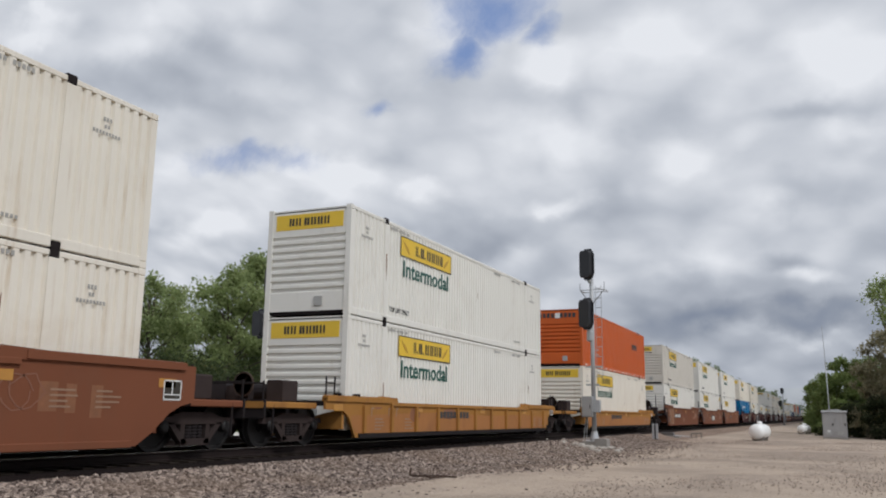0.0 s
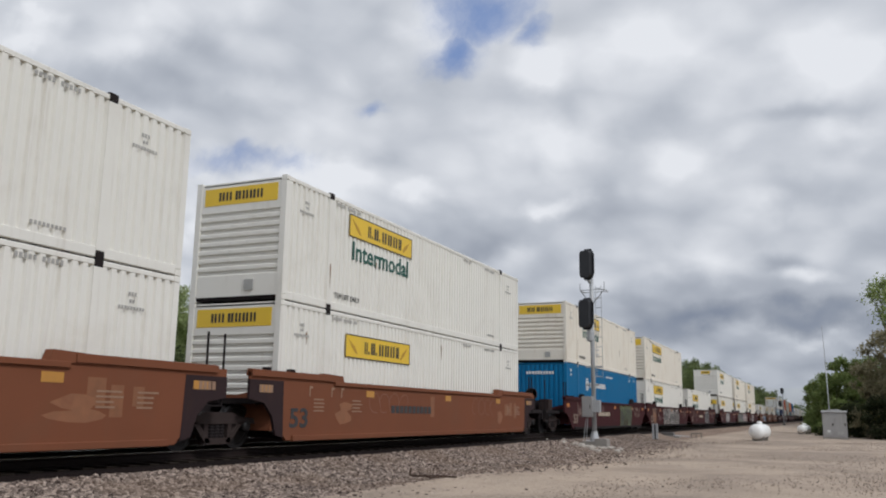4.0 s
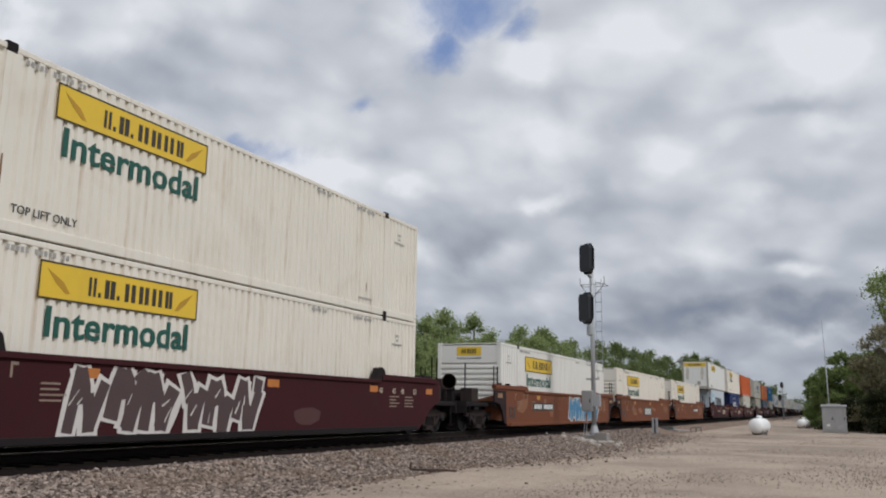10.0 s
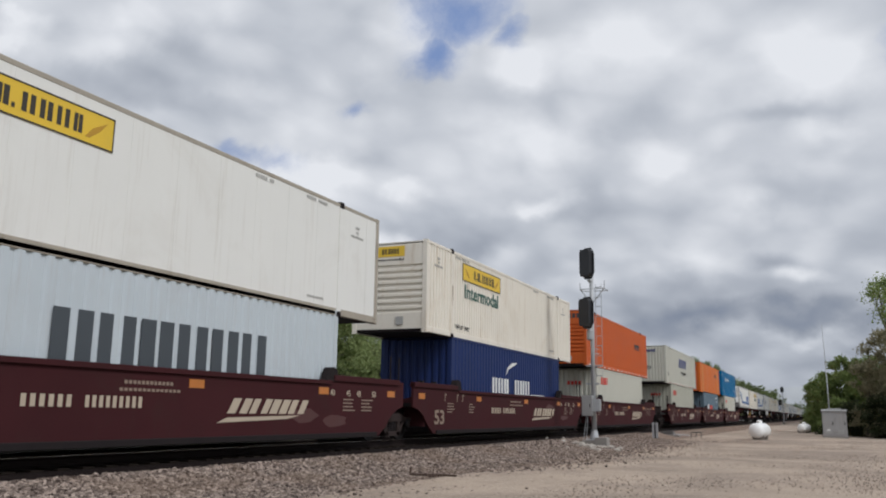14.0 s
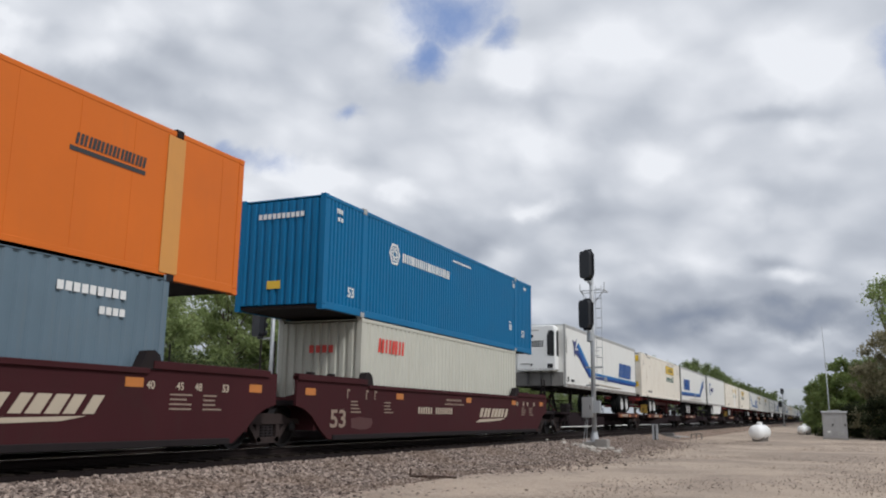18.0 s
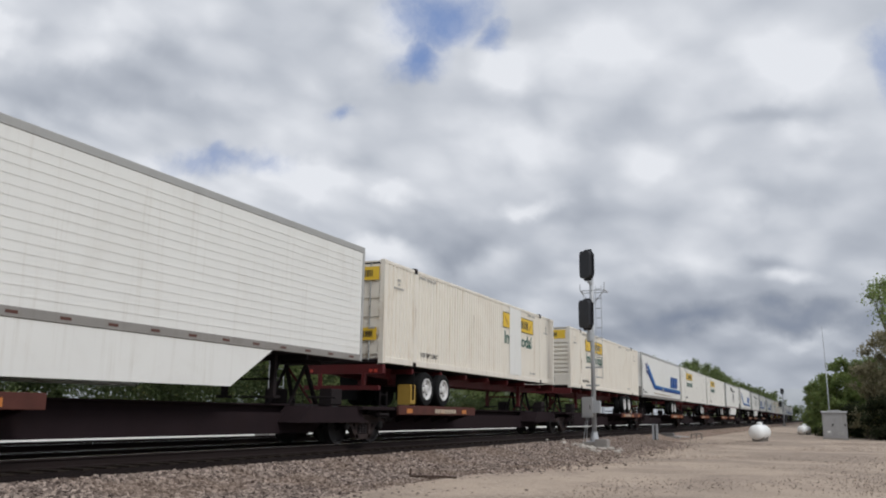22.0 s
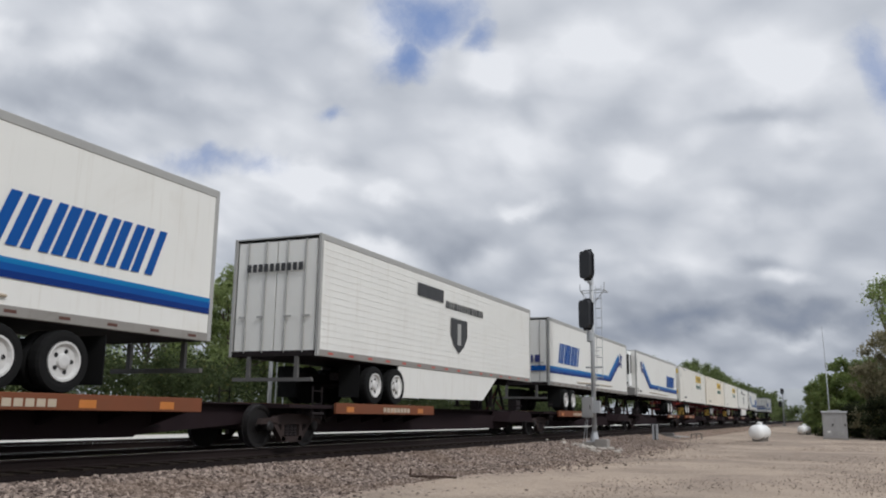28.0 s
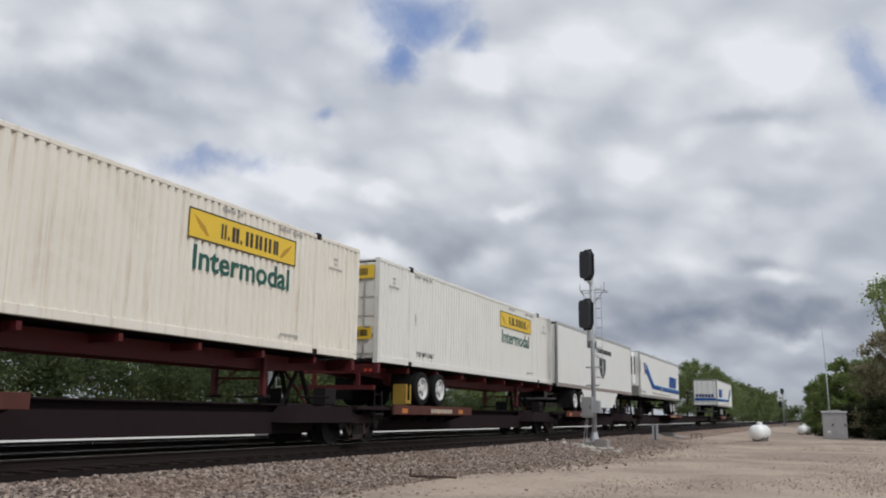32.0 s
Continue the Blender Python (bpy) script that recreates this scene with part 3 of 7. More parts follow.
def build_track(xc):
    tr = thing("railway_track", "steel rails on dark wooden ties in ballast", "railway track", "tracks", kind="structure")
    for s in (-1, 1):
        x = xc + s * 0.753
        part("rail", prism_xz(bmn(), rail_profile(x), -120, 1500), "rail_side", tr)
        part("railhead", box(bmn(), x - 0.029, x + 0.029, -120, 1500, RAIL_Z + 0.0005, RAIL_Z + 0.004), "bright_steel", tr, "polished running surface of the rail")
    tie = bmn()
    box(tie, xc - 1.3, xc + 1.3, -0.115, 0.115, 0.22, 0.41, 0.015)
    me = bpy.data.meshes.new("tie")
    tie.to_mesh(me)
    tie.free()
    me.materials.append(M["wood_tie"])
    for i in range(80):
        ob = new("tie", me)
        ob.location, ob.parent = (0, 4 + i * 0.5, 0), tr
    far = bmn()
    for i in range(300):
        box(far, xc - 1.3, xc + 1.3, 44 + i * 0.5 - 0.11, 44 + i * 0.5 + 0.11, 0.22, 0.405)
    tagged(part("far_ties", far, "wood_tie", tr), kind="stuff")


# ---- the train: loads ----
SPEED, SLOWING = 21.996, -0.00725
FT53, FT40, HALF, TALL = 16.15, 12.19, 1.295, 2.896
MOVERS = []


def run(t):
    """How far the train has gone at t seconds."""
    return SPEED * t + SLOWING * ((t - 16) ** 2 - 256)


def moving(name, label, category, y, group):
    ob = thing(name, label, category, group)
    MOVERS.append((ob, y + SLOWING * -256))
    return ob


def sign_board(c, y0, y1, z0, z1, x):
    """Yellow name board with a dark rim; the name is a row of plain bars."""
    board = part("sign_board", box(bmn(), x, x + 0.006, y0, y1, z0, z1), "sign_yellow", c, "yellow name board with dark rim")
    rim = bmn()
    t = 0.028
    for a, b, p, q in ((y0, y1, z0, z0 + t), (y0, y1, z1 - t, z1), (y0, y0 + t, z0 + t, z1 - t), (y1 - t, y1, z0 + t, z1 - t)):
        box(rim, x + 0.007, x + 0.011, a, b, p, q)
    part("rim", rim, "sign_dark", board)
    w, h = y1 - y0, z1 - z0
    a, b, p, q = y0 + w * 0.27, y0 + w * 0.81, z0 + h * 0.24, z1 - h * 0.24
    u = (b - a) / 20
    yy = a
    for i, (wide, space) in enumerate(((1.6, 1.9), (2.3, 2.3), (2.5, 0.9), (2.4, 0.9), (2.5, 0.9), (1.8, 0))):
        e = yy + wide * u
        cuts = split_bar([(yy, p), (e, p), (e, q), (yy, q)], i + 1)
        if i < 2:
            cuts.append([(e + 0.5 * u, p), (e + 1.1 * u, p), (e + 1.1 * u, p + 0.08), (e + 0.5 * u, p + 0.08)])
        part("name_bar", slabs(bmn(), cuts, x + 0.007), "sign_dark", board)
        yy = e + space * u
    wings = bmn()
    for m, d in ((y0 + w * 0.10, 1), (y1 - w * 0.10, -1)):
        slabs(wings, [[(m - d * w * 0.06, z1 - h * 0.2), (m + d * w * 0.03, z0 + h * 0.5), (m + d * w * 0.07, z0 + h * 0.2), (m + d * w * 0.045, z0 + h * 0.2), (m - d * w * 0.01, z0 + h * 0.45)]], x + 0.007)
    part("ornament", wings, "ochre", board)
    return board


def name_bars(c, shapes, x, mat):
    for i, pts in enumerate(shapes):
        part("name_bar", slabs(bmn(), split_bar(pts, i), x), mat, c)


def split_bar(pts, i):
    """A slanted bar split into two plain upright strokes."""
    (a, p), (b, _), (d, q), (e, _) = pts
    at = lambda f, g: (a + (b - a) * f + (e - a) * g, p + (q - p) * g)
    w = (0.40, 0.36, 0.44, 0.38)[i % 4]
    return [[at(0, 0), at(w, 0), at(w, 1), at(0, 1)], [at(1 - w, 0), at(1, 0), at(1, 1), at(1 - w, 1)]]


paint("ochre", (0.46, 0.25, 0.02), rough=0.5, var=0.2, scale=3)


def end_sign(c, y, z0, z1, x0, x1):
    board = part("sign_board", box(bmn(), x0, x1, y - 0.006, y, z0, z1), "sign_yellow", c, "yellow name board on the end")
    w, h = x1 - x0, z1 - z0
    for i in range(6):
        a = x0 + w * (0.2 + 0.62 * (i + (0.3 if i > 1 else 0)) / 6.3)
        bm = bmn()
        for pts in split_bar([(a, z0 + h * 0.25), (a + w * 0.075, z0 + h * 0.25), (a + w * 0.075, z1 - h * 0.25), (a, z1 - h * 0.25)], i):
            prism_xz(bm, pts, y - 0.011, y - 0.007)
        part("name_bar", bm, "sign_dark", board)


def corner_frame(c, L, z, H, mat, rail=0.16, top=0.11):
    """Posts, rails, corner blocks, roof and floor of a container."""
    for y in (0.0, L - 0.15):
        for s in (-1, 1):
            a, b = sorted((s * HALF, s * (HALF - 0.15)))
            part("corner_post", box(bmn(), a, b, y, y + 0.15, z + 0.12, z + H - 0.12, 0.02), mat, c)
            for zz in (z, z + H - 0.12):
                part("corner_casting", box(bmn(), a - 0.003, b + 0.003, y - 0.003, y + 0.153, zz, zz + 0.12, 0.012), mat, c)
    for s in (-1, 1):
        a, b = sorted((s * (HALF - 0.004), s * (HALF - 0.1)))
        part("bottom_rail", box(bmn(), a, b, 0.15, L - 0.15, z + 0.02, z + rail, 0.012), mat, c)
        part("top_rail", box(bmn(), a, b, 0.15, L - 0.15, z + H - top, z + H - 0.01, 0.012), mat, c)
    part("roof", box(bmn(), -HALF + 0.08, HALF - 0.08, 0.05, L - 0.05, z + H - 0.06, z + H - 0.025), mat, c)
    part("floor", box(bmn(), -HALF + 0.08, HALF - 0.08, 0.05, L - 0.05, z + 0.04, z + 0.12), "dark_steel", c)


def louvre_end(c, z, H, mat, y=0.02, big_sign=True, sign=True):
    """Front end with horizontal pressed ribs and an upper panel."""
    bm = bmn()
    a, b = -HALF + 0.14, HALF - 0.14
    n = 8
    z0, z1 = z + 0.62, z + H * 0.765
    prof = [(y, z + 0.12), (y, z0)]
    for i in range(n):
        p = z0 + (z1 - z0) * i / n
        s = (z1 - z0) / n
        prof += [(y + 0.05, p + s * 0.18), (y + 0.05, p + s * 0.48), (y, p + s * 0.62), (y, p + s)]
    prof.append((y, z + H - 0.1))
    lo, hi = [bm.verts.new((a, p, q)) for p, q in prof], [bm.verts.new((b, p, q)) for p, q in prof]
    for i in range(len(prof) - 1):
        bm.faces.new((lo[i], hi[i], hi[i + 1], lo[i + 1]))
    part("end_panel", bm, mat, c, "end wall with horizontal ribs")
    part("document_box", box(bmn(), 0.25, 0.5, y - 0.03, y, z + 0.25, z + 0.5, 0.01), "grey_rail_paint", c)
    if sign:
        w = 1.05 if big_sign else 0.5
        end_sign(c, y - 0.001, z + H * (0.80 if big_sign else 0.83), z + H * 0.945, -w, w)
        if not big_sign:
            lettering("end_word", "Intermodal", "letter_black", c, -0.48, z + H * 0.785, y - 0.001, 0.075, 0.96, end=True)


def door_end(c, z, H, mat, y=0.0, sign=True, rods="aluminium", at_back=False, smooth=False):
    """Two doors with lock rods, hinges and handles; the doors face -y (or +y at the back)."""
    d = -1 if not at_back else 1
    for s in (-1, 1):
        a, b = sorted((s * 0.015, s * (HALF - 0.12)))
        lo_y, hi_y = sorted((y - d * 0.06, y - d * (0.02 if smooth else 0.045)))
        door = part("door", box(bmn(), a, b, lo_y, hi_y, z + 0.14, z + H - 0.12), mat, c)
        rows = 0 if smooth else 5
        for i in range(rows):
            zz = z + 0.16 + (H - 0.3) * i / rows
            part("door_panel", box(bmn(), a + 0.02, b - 0.02, *sorted((y - d * 0.0448, y - d * 0.015)), zz + 0.10, zz + (H - 0.3) / rows), mat, door)
        for k in (0.32, 0.86):
            x = s * k
            part("lock_rod", tube(bmn(), (x, y + d * 0.005, z + 0.1), (x, y + d * 0.005, z + H - 0.1), 0.018), rods, door)
            part("handle", box(bmn(), x - 0.02, x + 0.18 * s if s > 0 else x + 0.02, y + d * 0.03 - 0.01, y + d * 0.03 + 0.01, z + 0.95, z + 1.0) if s > 0 else box(bmn(), x - 0.18, x + 0.02, y + d * 0.03 - 0.01, y + d * 0.03 + 0.01, z + 0.95, z + 1.0), rods, door)
    if sign:
        end_sign(c, y - 0.03, z + H * 0.80, z + H * 0.93, 0.1, HALF - 0.16)
        end_sign(c, y - 0.03, z + H * 0.22, z + H * 0.34, 0.5, HALF - 0.2)


def castings53(c, z, H, mat="dark_steel"):
    """Lift posts at the forty-foot places, with dark corner blocks."""
    off = (FT53 - FT40) / 2
    for y in (off, FT53 - off):
        for s in (-1, 1):
            x = s * HALF
            a, b = sorted((x + s * 0.012, x - s * 0.14))
            part("lift_casting", box(bmn(), a, b, y - 0.09, y + 0.09, z + H - 0.13, z + H + 0.03, 0.015), mat, c, "dark lifting block")
            part("stacking_casting", box(bmn(), a, b, y - 0.09, y + 0.09, z - 0.012, z + 0.13, 0.015), mat, c)
    return off


TONE_WORD = {"white_paint": "white", "cream_paint": "cream", "grey_white_paint": "grey-white", "orange_paint": "orange", "bright_orange_paint": "bright orange",
             "blue_paint": "blue", "navy_paint": "navy blue", "pale_grey_paint": "pale grey", "grey_cream_paint": "grey-cream", "putty_paint": "putty grey", "slate_paint": "slate blue", "plate_white": "white", "grimy_white": "grimy white"}


def small_marks(c, z, H, x, mat="faded_mark"):
    """Small stencilled lines near the ends of a long box."""
    bm = bmn()
    for y0 in ((0.55, FT53 - 1.5)):
        for r, (n, h) in enumerate(((3, 0.07), (2, 0.06), (9, 0.06))):
            w = n * 0.07
            yy = y0 + 0.35 - w / 2
            for i in range(n):
                box(bm, x, x + 0.004, yy + i * 0.07, yy + i * 0.07 + 0.045, z + H - 0.52 - r * 0.12, z + H - 0.52 - r * 0.12 + h)
    for y0, n in ((2.25, 14), (FT53 - 3.6, 12), (FT53 - 5.6, 8)):
        for i in range(n):
            if i % 6 != 5:
                box(bm, x, x + 0.004, y0 + i * 0.085, y0 + i * 0.085 + 0.055, z + H - 0.23, z + H - 0.15)
    for i in range(9):
        box(bm, x, x + 0.004, FT53 - 3.4 + i * 0.08, FT53 - 3.4 + i * 0.08 + 0.05, z + 0.32, z + 0.38)
    part("small_marking", bm, mat, c, "rows of small stencilled marks")


def long_box(y, z, tone, style="board", end="louvre", flat=False, word=True, sign_drop=0.28, sign_y=2.87, small_sign=False, patch=False):
    """A fifty-three foot box. style: board, orange, blue, navy_bars."""
    H = TALL
    word_c = TONE_WORD[tone]
    what = {"board": "container with a yellow name board", "orange": "container with dark name bars", "blue": "container with white name bars and emblem", "navy_bars": "container with navy name bars"}[style]
    c = moving("freight_container", f"long {word_c} {'smooth' if flat else 'ribbed'} steel {what}", "container", y, "containers on the train")
    corner_frame(c, FT53, z, H, "grimy_post" if flat and style == "board" else tone, rail=0.2)
    off = castings53(c, z, H, "dark_steel" if style != "blue" else "grey_rail_paint")
    x = HALF - 0.012
    for s in (-1, 1):
        for a, b in ((0.15, off - 0.1), (off + 0.1, FT53 - off - 0.1), (FT53 - off + 0.1, FT53 - 0.15)):
            bm = bmn()
            if flat:
                box(bm, x - 0.03, x, a, b, z + 0.18, z + H - 0.1)
                for i in range(1, int((b - a) / 1.22) + 1 if s > 0 else 0):
                    part("seam", box(bmn(), x, x + 0.005, a + i * 1.22 - 0.02, a + i * 1.22 + 0.02, z + 0.2, z + H - 0.11), "grey_white_paint" if tone == "grimy_white" else tone, c)
            else:
                corrugated(bm, a, b, z + 0.18, z + H - 0.09, x, 0.05, 0.178 if style == "blue" else 0.212, share=0.60)
            if s < 0:
                for v in bm.verts:
                    v.co.x = -v.co.x
                bmesh.ops.reverse_faces(bm, faces=bm.faces)
            part("side_panel", bm, tone, c)
        for yy in (off, FT53 - off):
            a, b = sorted((s * (HALF + 0.006), s * (HALF - 0.06)))
            part("lift_post", box(bmn(), a, b, yy - 0.1, yy + 0.1, z + 0.13, z + H - 0.13, 0.012), tone, c)
    if end == "louvre":
        louvre_end(c, z, H, tone, big_sign=not small_sign, sign=style == "board")
    elif end == "plain":
        part("end_panel", box(bmn(), -HALF + 0.14, HALF - 0.14, 0.02, 0.05, z + 0.1, z + H - 0.1), tone if style == "board" else "orange_paint", c, "smooth grimy end wall")
        if style == "board":
            end_sign(c, 0.018, z + H * 0.66 if z < 2 else z + H * 0.80, z + H * 0.84 if z < 2 else z + H * 0.94, -1.08, 1.08)
            part("base_rail", box(bmn(), -HALF + 0.15, HALF - 0.15, 0.0, 0.04, z + 0.02, z + 0.3, 0.01), "grimy_post", c)
            if z > 2:
                part("document_box", box(bmn(), 0.2, 0.5, -0.02, 0.02, z + 0.45, z + 0.8, 0.01), "grimy_post", c)
                for a, b in ((-0.95, -0.6), (0.55, 0.85)):
                    part("stain", prism_xz(bmn(), [(a, z + 1.0), (b - 0.1, z + 0.9), (b, z + 1.7), (b - 0.06, z + 2.2), (a + 0.06, z + 2.25), (a - 0.03, z + 1.6)], 0.016, 0.019), "end_film", c)
    elif end == "doors":
        door_end(c, z, H, tone, sign=style == "board")
    else:
        bm = corrugated(bmn(), -HALF + 0.14, HALF - 0.14, z + 0.15, z + H - 0.1, 0.012, 0.04, 0.24, across="x")
        part("end_panel", bm, tone, c, "end wall with upright ribs")
    bm = corrugated(bmn(), -HALF + 0.14, HALF - 0.14, z + 0.15, z + H - 0.1, FT53 - 0.03, -0.03, 0.6, across="x")
    part("back_panel", bm, tone, c)
    top = z + H
    if style == "board":
        y0 = sign_y
        z1 = top - sign_drop
        sign_board(c, y0, y0 + 3.65, z1 - 0.6, z1, HALF - 0.008)
        if word:
            lettering("side_word", "Intermodal", "letter_green", c, y0 + 0.2, z1 - 1.17, HALF - 0.0105, 0.46, 3.25)
        lettering("lift_note", "TOP LIFT ONLY", "letter_black", c, 2.25 if y0 < 5 else 2.4, z + 0.33, HALF - 0.006, 0.13, 1.25)
        small_marks(c, z, H, HALF - 0.006)
        if not flat:
            rng = random.Random(int(y * 10 + z * 7))
            for k in range(2):
                a, top_z, long = (off + 0.02, z + rng.uniform(1.0, 2.0), rng.uniform(0.4, 0.9)) if k == 0 and rng.random() < 0.6 else (rng.uniform(0.4, FT53 - 0.5), z + rng.uniform(0.7, 2.6), rng.uniform(0.15, 0.5))
                w = rng.uniform(0.012, 0.035)
                part("rust_streak", slabs(bmn(), [[(a - w, top_z), (a + w * 0.6, top_z + 0.04), (a + w, top_z - long * 0.3), (a + w * 0.4, top_z - long * 0.7), (a, top_z - long), (a - w * 0.5, top_z - long * 0.6), (a - w * 0.9, top_z - long * 0.25)]], HALF + 0.007 if abs(a - off) < 0.1 else HALF - 0.0105, 0.002), "rust_stain", c)
        if patch:
            part("paint_patch", box(bmn(), HALF - 0.002, HALF + 0.004, y0 + 0.75, y0 + 2.1, z + 0.2, top - 0.12), "plate_white", c, "fresh white repair panel")
    elif style == "orange":
        m, up = (11.75, 0.08) if flat else (12.1, -0.04)
        name_bars(c, slant_bars(m, m + 1.6, z + 1.86 + up, z + 2.06 + up, 9, 0.03, 0.15), HALF - 0.006, "letter_black")
        part("name_rule", slabs(bmn(), [[(m - 0.1, z + 1.73 + up), (m + 1.6, z + 1.73 + up), (m + 1.6, z + 1.81 + up), (m - 0.1, z + 1.81 + up)]], HALF - 0.006), "letter_black", c)
        bm = bmn()
        for i in range(9):
            a = -1.0 + i * 0.22 + (0.25 if i > 3 else 0)
            if a < 0.95:
                box(bm, a, a + 0.16, 0.012, 0.018, z + 2.45, z + 2.68)
        part("end_name", bm, "letter_black", c)
        part("document_box", box(bmn(), -0.12, 0.14, -0.02, 0.02, z + 2.42, z + 2.68, 0.01), "letter_white", c)
        if not flat:
            bm = bmn()
            for i in range(15):
                box(bm, HALF - 0.003, HALF + 0.002, 0.5 + i * 1.07, 0.9 + i * 1.07, z + 0.07, z + 0.12)
            part("reflective_marking", bm, "letter_white", c)
        else:
            for yy in (off, FT53 - off):
                part("post_strip", box(bmn(), HALF - 0.004, HALF + 0.012, yy - 0.3, yy + 0.16, z + 0.14, top - 0.14), "ochre_post", c)
    elif style == "blue":
        bm = bmn()
        ring_shape(bm, 3.75, z + 2.0, 0.27, 0.34, HALF - 0.006, 6)
        for i in range(6):
            t = math.pi / 3 * i
            ring_shape(bm, 3.75 + math.cos(t) * 0.15, z + 2.0 + math.sin(t) * 0.15, 0.04, 0.085, HALF - 0.006, 6)
        part("emblem", bm, "letter_white", c, "white six-sided emblem")
        name_bars(c, slant_bars(4.25, 7.7, z + 1.86, z + 2.12, 12), HALF - 0.006, "letter_white")
        part("note_marking", slabs(bmn(), slant_bars(7.9, 9.5, z + 2.5, z + 2.57, 16), HALF - 0.006), "letter_white", c)
        lettering("size_mark", "53", "letter_white", c, 1.2, z + 0.45, HALF - 0.006, 0.24)
        part("end_name", (lambda b: [box(b, -0.7 + i * 0.14, -0.6 + i * 0.14, 0.0, 0.006, z + 2.35, z + 2.48) for i in range(10)] and b)(bmn()), "letter_white", c)
        lettering("size_mark", "53", "letter_white", c, FT53 - 1.25, z + 0.62, HALF - 0.006, 0.26)
        marks = bmn()
        for a, b, n, h in ((13.45, 0.78, 2, 0.22), (13.42, 1.06, 1, 0.04), (13.85, 2.48, 3, 0.16), (13.80, 2.70, 1, 0.03), (15.2, 2.55, 2, 0.12), (0.55, 2.5, 4, 0.12), (0.6, 2.3, 2, 0.1)):
            slabs(marks, slant_bars(a, a + 0.3, z + b, z + b + h, n, 0.0, 0.3), HALF - 0.006)
        part("small_marking", marks, "letter_white", c)
        part("end_plate", box(bmn(), -0.35, 0.05, 0.0, 0.006, z + 0.55, z + 0.75), "sign_yellow", c)
    elif style == "navy_bars":
        name_bars(c, slant_bars(6.1, 10.35, z + 1.50, z + 2.24, 5, 0.34, 0.2), HALF - 0.006, "letter_navy")
        lettering("side_word", "INTERMODAL", "letter_black", c, 7.3, z + 0.95, HALF - 0.006, 0.27, 2.95)
        lettering("size_mark", "53", "letter_black", c, 0.82, z + 0.62, HALF - 0.006, 0.26)
        lettering("end_size_mark", "53", "letter_black", c, -0.15, z + 1.1, 0.008, 0.22, end=True)
        part("end_name", (lambda b: [box(b, -0.45 + i * 0.2, -0.3 + i * 0.2, 0.0, 0.006, z + 2.4, z + 2.58) for i in range(5)] and b)(bmn()), "letter_navy", c)
        bm = bmn()
        for i in range(24):
            box(bm, HALF - 0.003, HALF + 0.002, 0.4 + i * 0.66, 0.6 + i * 0.66, z + 0.05, z + 0.1)
        part("reflective_marking", bm, "reflector_red", c)
    return c


paint("ochre_post", (0.60, 0.27, 0.06), rough=0.5, var=0.1, scale=2, streak=0.2)


